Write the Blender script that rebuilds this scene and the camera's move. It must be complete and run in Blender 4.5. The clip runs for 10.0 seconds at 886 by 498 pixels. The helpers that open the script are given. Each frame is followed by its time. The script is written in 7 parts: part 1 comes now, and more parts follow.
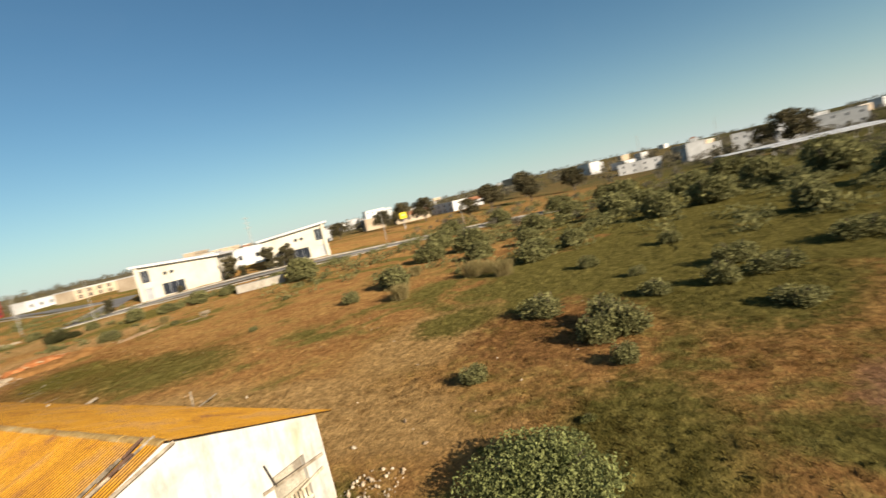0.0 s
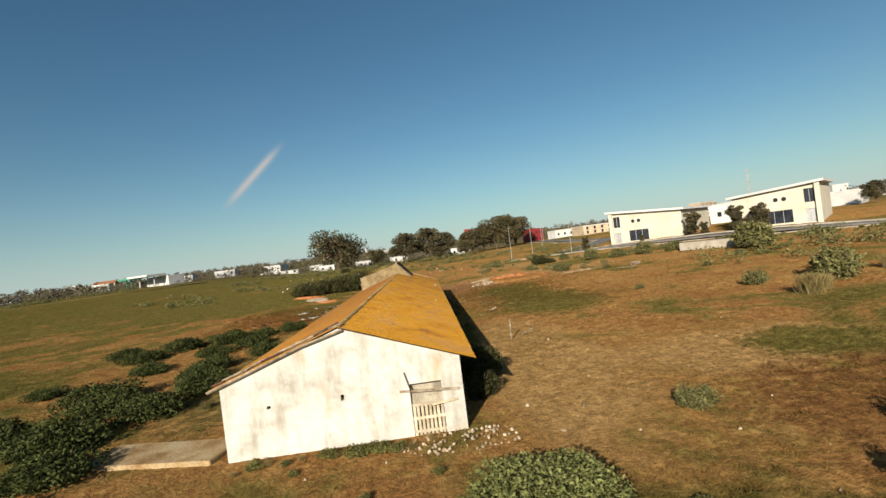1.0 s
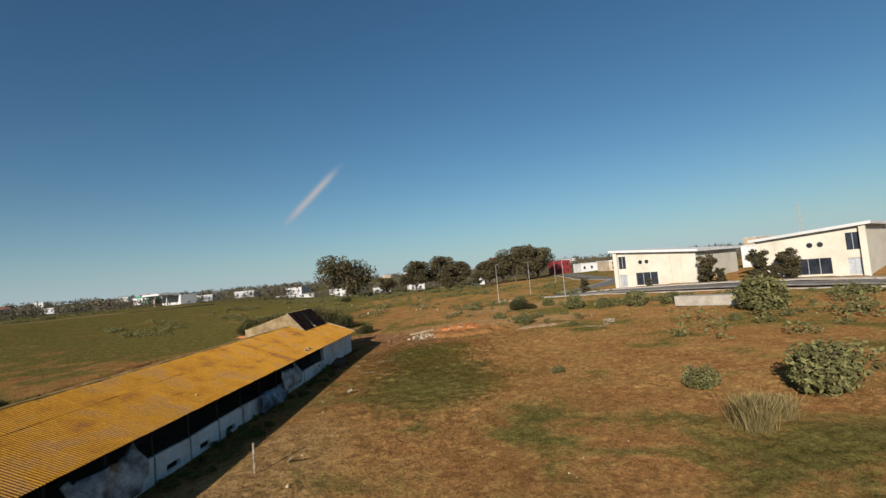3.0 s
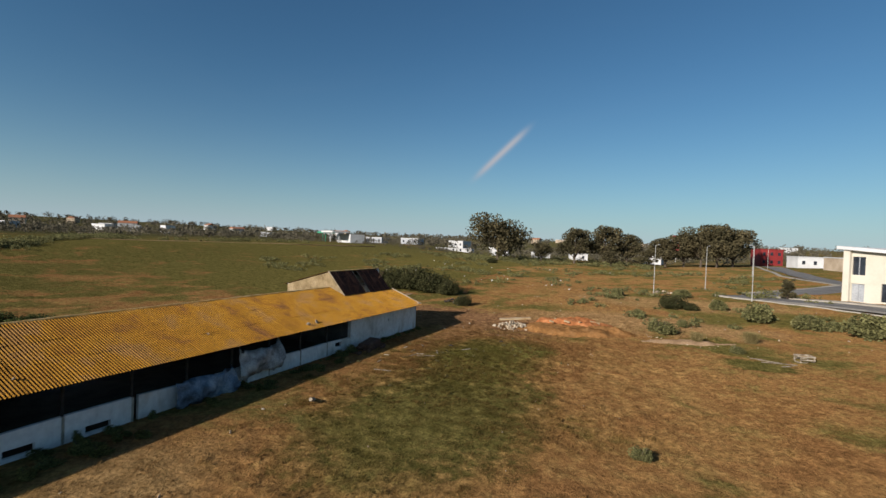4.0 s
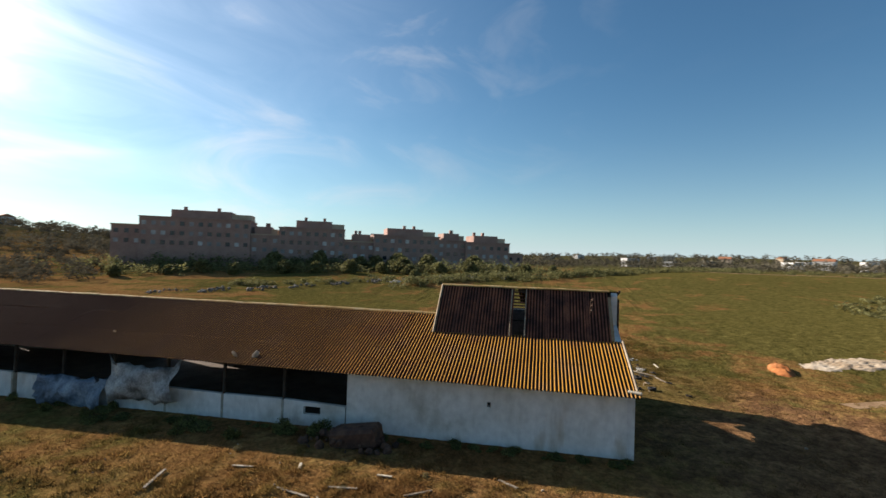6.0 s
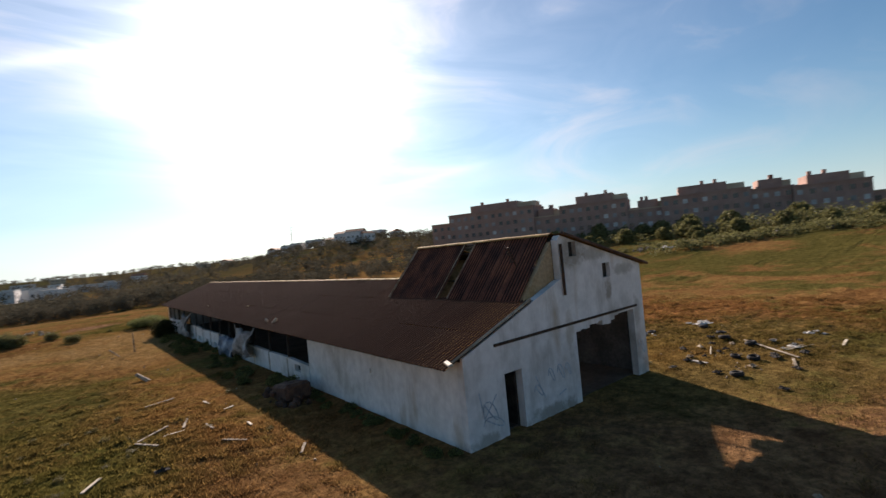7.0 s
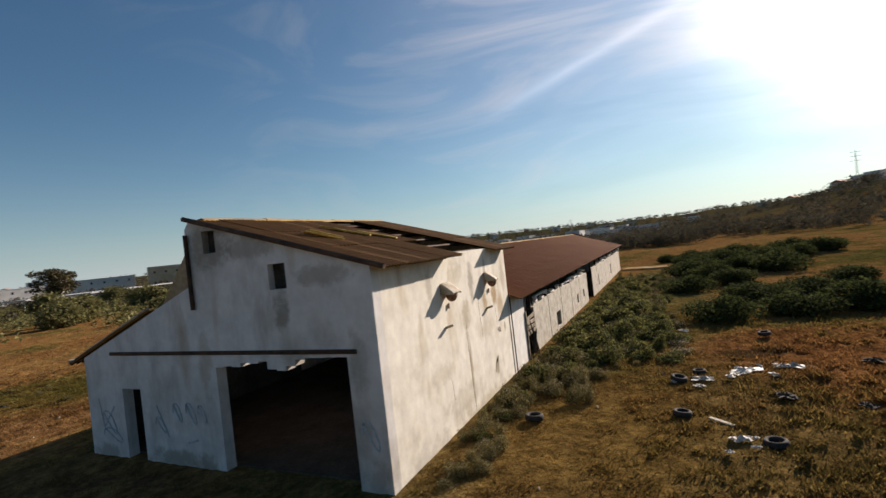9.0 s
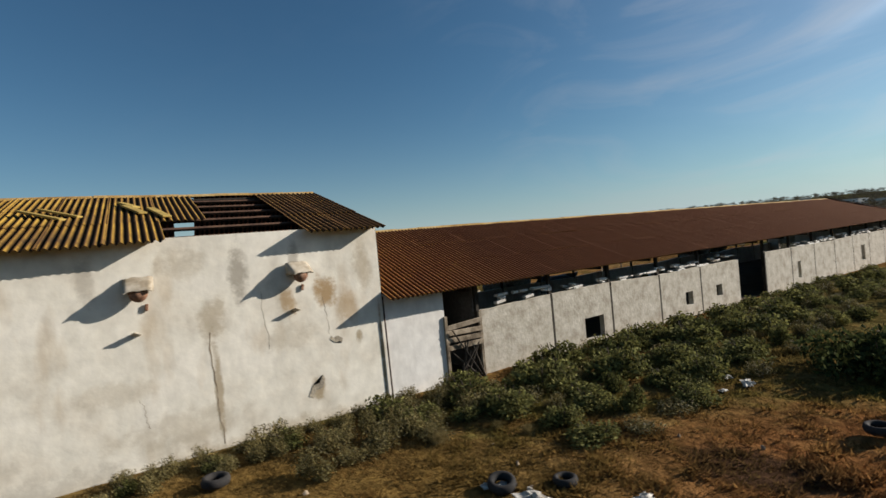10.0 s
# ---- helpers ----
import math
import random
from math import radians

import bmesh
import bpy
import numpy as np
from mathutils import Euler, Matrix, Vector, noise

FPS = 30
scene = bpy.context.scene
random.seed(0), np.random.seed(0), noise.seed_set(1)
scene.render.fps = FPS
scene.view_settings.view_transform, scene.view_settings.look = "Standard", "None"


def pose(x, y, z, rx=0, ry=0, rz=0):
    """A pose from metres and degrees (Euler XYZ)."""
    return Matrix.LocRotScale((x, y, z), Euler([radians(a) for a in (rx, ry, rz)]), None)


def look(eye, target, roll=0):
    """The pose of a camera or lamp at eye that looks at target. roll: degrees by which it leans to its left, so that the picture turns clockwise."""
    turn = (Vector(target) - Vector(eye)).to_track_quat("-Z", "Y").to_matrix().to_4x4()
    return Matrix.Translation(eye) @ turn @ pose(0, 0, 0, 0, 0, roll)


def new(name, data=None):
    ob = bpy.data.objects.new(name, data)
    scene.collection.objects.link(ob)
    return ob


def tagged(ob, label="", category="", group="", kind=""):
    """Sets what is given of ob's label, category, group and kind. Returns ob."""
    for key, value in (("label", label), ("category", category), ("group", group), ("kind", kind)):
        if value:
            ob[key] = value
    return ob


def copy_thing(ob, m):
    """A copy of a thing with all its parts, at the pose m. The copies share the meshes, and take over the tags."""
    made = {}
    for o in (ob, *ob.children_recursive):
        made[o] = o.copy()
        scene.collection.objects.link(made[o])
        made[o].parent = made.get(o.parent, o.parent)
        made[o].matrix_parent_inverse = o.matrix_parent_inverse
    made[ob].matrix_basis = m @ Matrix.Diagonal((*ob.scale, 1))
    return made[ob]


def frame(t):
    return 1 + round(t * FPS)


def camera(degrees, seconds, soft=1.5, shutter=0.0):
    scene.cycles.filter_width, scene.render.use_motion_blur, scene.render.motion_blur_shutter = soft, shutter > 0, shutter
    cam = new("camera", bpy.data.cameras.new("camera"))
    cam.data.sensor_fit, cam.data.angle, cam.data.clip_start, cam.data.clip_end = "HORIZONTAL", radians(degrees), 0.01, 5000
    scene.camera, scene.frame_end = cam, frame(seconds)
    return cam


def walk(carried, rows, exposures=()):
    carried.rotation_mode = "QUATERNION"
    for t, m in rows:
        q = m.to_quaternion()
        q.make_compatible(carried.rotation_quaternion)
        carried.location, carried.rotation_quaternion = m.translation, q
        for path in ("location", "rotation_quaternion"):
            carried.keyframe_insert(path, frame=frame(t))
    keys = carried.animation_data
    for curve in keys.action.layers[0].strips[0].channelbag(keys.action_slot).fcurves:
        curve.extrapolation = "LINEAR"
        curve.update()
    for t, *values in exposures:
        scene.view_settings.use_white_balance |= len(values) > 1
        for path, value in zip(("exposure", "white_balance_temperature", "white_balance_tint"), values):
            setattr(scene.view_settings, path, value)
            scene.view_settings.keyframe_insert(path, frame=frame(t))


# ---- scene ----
FOV = 86.5
cam = camera(FOV, 10.0, soft=1.45, shutter=0.12)
PATH = [
    (0, (-0.956, -12.825, 9.215), (0.7701, -11.8320, 9.0299), -13.20),
    (0.3, (1.877, -16.446, 8.494), (2.9613, -14.7688, 8.3777), -16.88),
    (0.5, (3.856, -17.998, 8.112), (4.5139, -16.1097, 8.0842), -19.08),
    (0.7, (5.975, -19.135, 7.848), (6.3477, -17.1701, 7.8669), -14.53),
    (1, (9.052, -19.783, 7.691), (9.1371, -17.7844, 7.6863), -7.32),
    (1.5, (13.742, -18.851, 7.802), (13.7674, -16.8520, 7.8455), -7.31),
    (2, (17.932, -16.077, 8.293), (17.8646, -14.0792, 8.3544), -6.47),
    (2.1, (18.854, -15.544, 8.412), (18.7758, -13.5471, 8.4861), -6.10),
    (3.3, (29.228, -2.960, 9.327), (29.0800, -0.9690, 9.4436), -4.16),
    (3.5, (30.926, 0.667, 9.508), (30.4248, 2.6026, 9.5398), 2.77),
    (4, (33.477, 9.877, 9.740), (32.6344, 11.6907, 9.7072), 2.32),
    (4.2, (34.060, 13.506, 9.604), (33.1544, 15.2890, 9.5842), -0.33),
    (4.5, (34.031, 19.266, 9.335), (33.1997, 21.0844, 9.3776), -7.02),
    (4.7, (33.990, 24.016, 9.144), (33.0844, 25.7988, 9.2034), -8.85),
    (5, (34.018, 31.021, 8.770), (32.7810, 32.5872, 8.9024), -13.94),
    (5.2, (33.599, 35.657, 8.542), (32.0722, 36.9331, 8.7474), -15.74),
    (5.5, (32.487, 41.539, 8.345), (30.5851, 42.1115, 8.5816), -8.11),
    (5.7, (31.288, 45.175, 8.140), (29.2964, 45.2743, 8.2983), -1.84),
    (6.8, (20.965, 62.630, 6.750), (19.4615, 61.3116, 6.7475), -4.49),
    (7, (18.523, 64.670, 6.340), (17.2866, 63.0981, 6.3377), -5.66),
    (7.5, (12.278, 67.668, 5.609), (11.7166, 65.7487, 5.5705), -5.92),
    (8, (5.935, 68.112, 5.175), (5.9195, 66.1125, 5.1428), -8.45),
    (8.5, (-0.417, 66.077, 5.111), (-0.1808, 64.0908, 5.1330), -8.94),
    (9, (-5.225, 61.897, 5.107), (-4.3766, 60.0861, 5.1034), -6.42),
    (9.2, (-6.991, 59.942, 5.001), (-5.9526, 58.2331, 5.0094), -7.46),
    (9.5, (-8.881, 56.756, 4.750), (-7.5901, 55.2283, 4.7729), -8.78),
    (10, (-11.109, 50.895, 4.338), (-9.4281, 49.8113, 4.3095), -5.37),
]
EXPOSURES = [(0.0, 0.93, 7350, 12), (0.5, 0.82, 7350, 10), (1.0, 0.65, 7100, 10), (1.5, 0.55, 6950, 14), (2.0, 0.47, 6750, 14), (3.5, 0.43, 6350, 13), (4.5, 0.58, 6250, 14), (5.5, 1.07, 6450, 11), (7.0, 1.0, 7000, 23), (8.0, 0.75, 7000, 22), (9.0, 0.64, 7050, 20), (9.5, 0.56, 6900, 17), (10.0, 0.46, 6560, 13)]
walk(cam, [(t, look(eye, target, roll)) for t, eye, target, roll in PATH], EXPOSURES)

# ---- sky, sun, exposure ----
SUN_AZ, SUN_EL = radians(-159.5), radians(22.0)      # clockwise from +y, height
SUN_DIR = Vector((math.sin(SUN_AZ) * math.cos(SUN_EL), math.cos(SUN_AZ) * math.cos(SUN_EL), math.sin(SUN_EL)))


def node(tree, kind, **values):
    n = tree.nodes.new(kind)
    for key, value in values.items():
        if key == "op":
            n.operation = value
        elif key == "blend":
            n.blend_type = value
    return n


def build_sky():
    world = bpy.data.worlds.new("sky")
    scene.world = world
    world.use_nodes = True
    tree = world.node_tree
    tree.nodes.clear()
    link = tree.links.new
    out = tree.nodes.new("ShaderNodeOutputWorld")
    back = tree.nodes.new("ShaderNodeBackground")
    sky = tree.nodes.new("ShaderNodeTexSky")
    sky.sky_type = "NISHITA"
    sky.sun_disc = False
    sky.sun_elevation = SUN_EL
    sky.sun_rotation = SUN_AZ
    sky.altitude = 50
    sky.air_density, sky.dust_density, sky.ozone_density = 1.1, 0.25, 2.0
    coord = tree.nodes.new("ShaderNodeTexCoord")
    # thin cirrus, stretched along one direction, denser on the side of the sun
    warp = tree.nodes.new("ShaderNodeMapping")
    warp.inputs["Scale"].default_value = (1.1, 3.2, 6.5)
    warp.inputs["Rotation"].default_value = (0.0, 0.3, 0.5)
    noise_a = tree.nodes.new("ShaderNodeTexNoise")
    noise_a.inputs["Scale"].default_value = 1.3
    noise_a.inputs["Detail"].default_value = 8.0
    noise_a.inputs["Roughness"].default_value = 0.55
    noise_a.inputs["Distortion"].default_value = 1.1
    link(coord.outputs["Generated"], warp.inputs["Vector"])
    link(warp.outputs[0], noise_a.inputs["Vector"])
    ramp = tree.nodes.new("ShaderNodeMapRange")
    ramp.inputs["From Min"].default_value, ramp.inputs["From Max"].default_value = 0.5, 0.95
    link(noise_a.outputs["Fac"], ramp.inputs["Value"])
    toward = tree.nodes.new("ShaderNodeVectorMath")
    toward.operation = "DOT_PRODUCT"
    toward.inputs[1].default_value = SUN_DIR
    link(coord.outputs["Generated"], toward.inputs[0])
    side = tree.nodes.new("ShaderNodeMapRange")
    side.inputs["From Min"].default_value, side.inputs["From Max"].default_value = 0.3, 0.97
    side.inputs["To Min"].default_value, side.inputs["To Max"].default_value = 0.02, 1.0
    link(toward.outputs["Value"], side.inputs["Value"])
    cirrus = node(tree, "ShaderNodeMath", op="MULTIPLY")
    link(ramp.outputs[0], cirrus.inputs[0])
    link(side.outputs[0], cirrus.inputs[1])
    # one short vapour trail in the north, two long faint ones near the sun
    def vapour(start, end, width, power, strength):
        a, b = Vector(start).normalized(), Vector(end).normalized()
        mid, along = ((a + b) / 2).normalized(), (a - b).normalized()
        across = mid.cross(along).normalized()
        reach = (a - b).length * 0.5
        gauss = []
        for vec, size, grade in ((along, reach, 4.0), (across, width, power)):
            d = tree.nodes.new("ShaderNodeVectorMath")
            d.operation = "DOT_PRODUCT"
            d.inputs[1].default_value = vec
            link(coord.outputs["Generated"], d.inputs[0])
            s = node(tree, "ShaderNodeMath", op="DIVIDE")
            s.inputs[1].default_value = size
            link(d.outputs["Value"], s.inputs[0])
            ab = node(tree, "ShaderNodeMath", op="ABSOLUTE")
            link(s.outputs[0], ab.inputs[0])
            q = node(tree, "ShaderNodeMath", op="POWER")
            q.inputs[1].default_value = grade
            link(ab.outputs[0], q.inputs[0])
            gauss.append(q)
        add = node(tree, "ShaderNodeMath", op="ADD")
        link(gauss[0].outputs[0], add.inputs[0])
        link(gauss[1].outputs[0], add.inputs[1])
        neg = node(tree, "ShaderNodeMath", op="MULTIPLY")
        neg.inputs[1].default_value = -1.0
        link(add.outputs[0], neg.inputs[0])
        trail = node(tree, "ShaderNodeMath", op="EXPONENT")
        link(neg.outputs[0], trail.inputs[0])
        front = tree.nodes.new("ShaderNodeVectorMath")
        front.operation = "DOT_PRODUCT"
        front.inputs[1].default_value = mid
        link(coord.outputs["Generated"], front.inputs[0])
        ahead = node(tree, "ShaderNodeMath", op="GREATER_THAN")
        ahead.inputs[1].default_value = 0.5
        link(front.outputs["Value"], ahead.inputs[0])
        masked = node(tree, "ShaderNodeMath", op="MULTIPLY")
        link(trail.outputs[0], masked.inputs[0])
        link(ahead.outputs[0], masked.inputs[1])
        scaled = node(tree, "ShaderNodeMath", op="MULTIPLY")
        scaled.inputs[1].default_value = strength
        link(masked.outputs[0], scaled.inputs[0])
        return scaled.outputs[0]

    north_trail = vapour((-0.261, 0.937, 0.231), (-0.357, 0.924, 0.139), 0.0062, 2.0, 1.0)
    cover = node(tree, "ShaderNodeMath", op="MAXIMUM")
    link(cirrus.outputs[0], cover.inputs[0])
    link(north_trail, cover.inputs[1])
    sun_trails = node(tree, "ShaderNodeMath", op="ADD")
    link(vapour((0.26, -0.93, 0.268), (-0.10, -0.925, 0.385), 0.012, 1.6, 2.4), sun_trails.inputs[0])
    link(vapour((-0.33, -0.935, 0.09), (-0.68, -0.72, 0.165), 0.009, 1.6, 2.0), sun_trails.inputs[1])
    # bright haze round the sun
    glow = node(tree, "ShaderNodeMath", op="POWER")
    glow.inputs[1].default_value = 75.0
    pos = node(tree, "ShaderNodeMath", op="MAXIMUM")
    pos.inputs[1].default_value = 0.0
    link(toward.outputs["Value"], pos.inputs[0])
    link(pos.outputs[0], glow.inputs[0])
    glow_amount = node(tree, "ShaderNodeMath", op="MULTIPLY")
    glow_amount.inputs[1].default_value = 30.0
    link(glow.outputs[0], glow_amount.inputs[0])
    wide = node(tree, "ShaderNodeMath", op="POWER")
    wide.inputs[1].default_value = 5.0
    link(pos.outputs[0], wide.inputs[0])
    wide_amount = node(tree, "ShaderNodeMath", op="MULTIPLY")
    wide_amount.inputs[1].default_value = 4.0
    link(wide.outputs[0], wide_amount.inputs[0])
    both = node(tree, "ShaderNodeMath", op="ADD")
    link(glow_amount.outputs[0], both.inputs[0])
    link(wide_amount.outputs[0], both.inputs[1])
    wisps = tree.nodes.new("ShaderNodeMapRange")
    wisps.inputs["From Min"].default_value, wisps.inputs["From Max"].default_value = 0.35, 0.8
    wisps.inputs["To Min"].default_value, wisps.inputs["To Max"].default_value = 0.7, 1.6
    link(noise_a.outputs["Fac"], wisps.inputs["Value"])
    streaky = node(tree, "ShaderNodeMath", op="MULTIPLY")
    link(both.outputs[0], streaky.inputs[0])
    link(wisps.outputs[0], streaky.inputs[1])
    white = tree.nodes.new("ShaderNodeMix")
    white.data_type = "RGBA"
    white.inputs[7].default_value = (6.2, 6.5, 6.9, 1)
    link(cover.outputs[0], white.inputs[0])
    tint = tree.nodes.new("ShaderNodeMix")
    tint.data_type = "RGBA"
    tint.blend_type = "MULTIPLY"
    tint.inputs[0].default_value = 1.0
    tint.inputs[7].default_value = (0.535, 0.90, 1.06, 1)
    link(sky.outputs[0], tint.inputs[6])
    up = tree.nodes.new("ShaderNodeSeparateXYZ")
    link(coord.outputs["Generated"], up.inputs[0])
    low = node(tree, "ShaderNodeMath", op="SUBTRACT")
    low.inputs[0].default_value = 1.0
    low.use_clamp = True
    link(up.outputs["Z"], low.inputs[1])
    veil = node(tree, "ShaderNodeMath", op="POWER")
    veil.inputs[1].default_value = 11.0
    link(low.outputs[0], veil.inputs[0])
    veil_amount = node(tree, "ShaderNodeMath", op="MULTIPLY")
    veil_amount.inputs[1].default_value = 0.8
    link(veil.outputs[0], veil_amount.inputs[0])
    horizon = tree.nodes.new("ShaderNodeMix")
    horizon.data_type = "RGBA"
    horizon.inputs[7].default_value = (6.6, 8.0, 9.0, 1)
    link(veil_amount.outputs[0], horizon.inputs[0])
    link(tint.outputs[2], horizon.inputs[6])
    link(horizon.outputs[2], white.inputs[6])
    haze = tree.nodes.new("ShaderNodeVectorMath")
    haze.operation = "SCALE"
    haze.inputs[0].default_value = (1.0, 0.97, 0.92)
    veiled = node(tree, "ShaderNodeMath", op="ADD")
    link(streaky.outputs[0], veiled.inputs[0])
    link(sun_trails.outputs[0], veiled.inputs[1])
    link(veiled.outputs[0], haze.inputs["Scale"])
    total = tree.nodes.new("ShaderNodeVectorMath")
    total.operation = "ADD"
    link(white.outputs[2], total.inputs[0])
    link(haze.outputs[0], total.inputs[1])
    link(total.outputs[0], back.inputs["Color"])
    back.inputs["Strength"].default_value = 0.05
    link(back.outputs[0], out.inputs["Surface"])


build_sky()
sun = new("sun", bpy.data.lights.new("sun", "SUN"))
sun.data.energy, sun.data.angle, sun.data.color = 5.0, radians(0.5), (1.0, 0.93, 0.82)
sun.matrix_world = look(SUN_DIR * 100, (0, 0, 0))


# ---- materials ----
def surface(name, colours, scale=1.0, fine=25.0, rough=0.85, bump=0.02, metal=0.0, contrast=(0.35, 0.65), island=0.0,
            per_object=0.0, translucent=0.0, streak=None, spec=0.3, grain_range=(0.68, 1.22)):
    """A two-scale material: colours mixed by a coarse noise, darkened by a fine one, with a fine bump."""
    mat = bpy.data.materials.new(name)
    mat.use_nodes = True
    tree = mat.node_tree
    link = tree.links.new
    bsdf = tree.nodes["Principled BSDF"]
    bsdf.inputs["Roughness"].default_value = rough
    bsdf.inputs["Metallic"].default_value = metal
    bsdf.inputs["Specular IOR Level"].default_value = spec
    geo = tree.nodes.new("ShaderNodeNewGeometry")
    mapping = tree.nodes.new("ShaderNodeMapping")
    if streak:
        mapping.inputs["Scale"].default_value = streak
    link(geo.outputs["Position"], mapping.inputs["Vector"])
    coarse = tree.nodes.new("ShaderNodeTexNoise")
    coarse.inputs["Scale"].default_value = scale
    coarse.inputs["Detail"].default_value = 6.0
    coarse.inputs["Roughness"].default_value = 0.62
    link(mapping.outputs[0], coarse.inputs["Vector"])
    ramp = tree.nodes.new("ShaderNodeValToRGB")
    ramp.color_ramp.elements[0].position, ramp.color_ramp.elements[1].position = contrast
    ramp.color_ramp.elements[0].color = (*colours[0], 1)
    ramp.color_ramp.elements[1].color = (*colours[-1], 1)
    for i, c in enumerate(colours[1:-1], 1):
        e = ramp.color_ramp.elements.new(contrast[0] + (contrast[1] - contrast[0]) * i / (len(colours) - 1))
        e.color = (*c, 1)
    link(coarse.outputs["Fac"], ramp.inputs["Fac"])
    small = tree.nodes.new("ShaderNodeTexNoise")
    small.inputs["Scale"].default_value = fine
    small.inputs["Detail"].default_value = 4.0
    link(geo.outputs["Position"], small.inputs["Vector"])
    grain = tree.nodes.new("ShaderNodeMapRange")
    grain.inputs["From Min"].default_value, grain.inputs["From Max"].default_value = 0.25, 0.75
    grain.inputs["To Min"].default_value, grain.inputs["To Max"].default_value = grain_range
    link(small.outputs["Fac"], grain.inputs["Value"])
    value = grain.outputs[0]
    for amount, socket in ((island, geo.outputs["Random Per Island"]), (per_object, None)):
        if amount:
            if socket is None:
                info = tree.nodes.new("ShaderNodeObjectInfo")
                socket = info.outputs["Random"]
            vary = tree.nodes.new("ShaderNodeMapRange")
            vary.inputs["To Min"].default_value, vary.inputs["To Max"].default_value = 1 - amount, 1 + amount
            link(socket, vary.inputs["Value"])
            times = node(tree, "ShaderNodeMath", op="MULTIPLY")
            link(value, times.inputs[0])
            link(vary.outputs[0], times.inputs[1])
            value = times.outputs[0]
    mul = tree.nodes.new("ShaderNodeVectorMath")
    mul.operation = "SCALE"
    link(ramp.outputs["Color"], mul.inputs[0])
    link(value, mul.inputs["Scale"])
    link(mul.outputs[0], bsdf.inputs["Base Color"])
    if bump:
        b = tree.nodes.new("ShaderNodeBump")
        b.inputs["Strength"].default_value = 0.7
        b.inputs["Distance"].default_value = bump
        link(small.outputs["Fac"], b.inputs["Height"])
        link(b.outputs[0], bsdf.inputs["Normal"])
    if translucent:
        t = tree.nodes.new("ShaderNodeBsdfTranslucent")
        link(mul.outputs[0], t.inputs["Color"])
        mix = tree.nodes.new("ShaderNodeMixShader")
        mix.inputs[0].default_value = translucent
        link(bsdf.outputs[0], mix.inputs[1])
        link(t.outputs[0], mix.inputs[2])
        link(mix.outputs[0], tree.nodes["Material Output"].inputs["Surface"])
    return mat


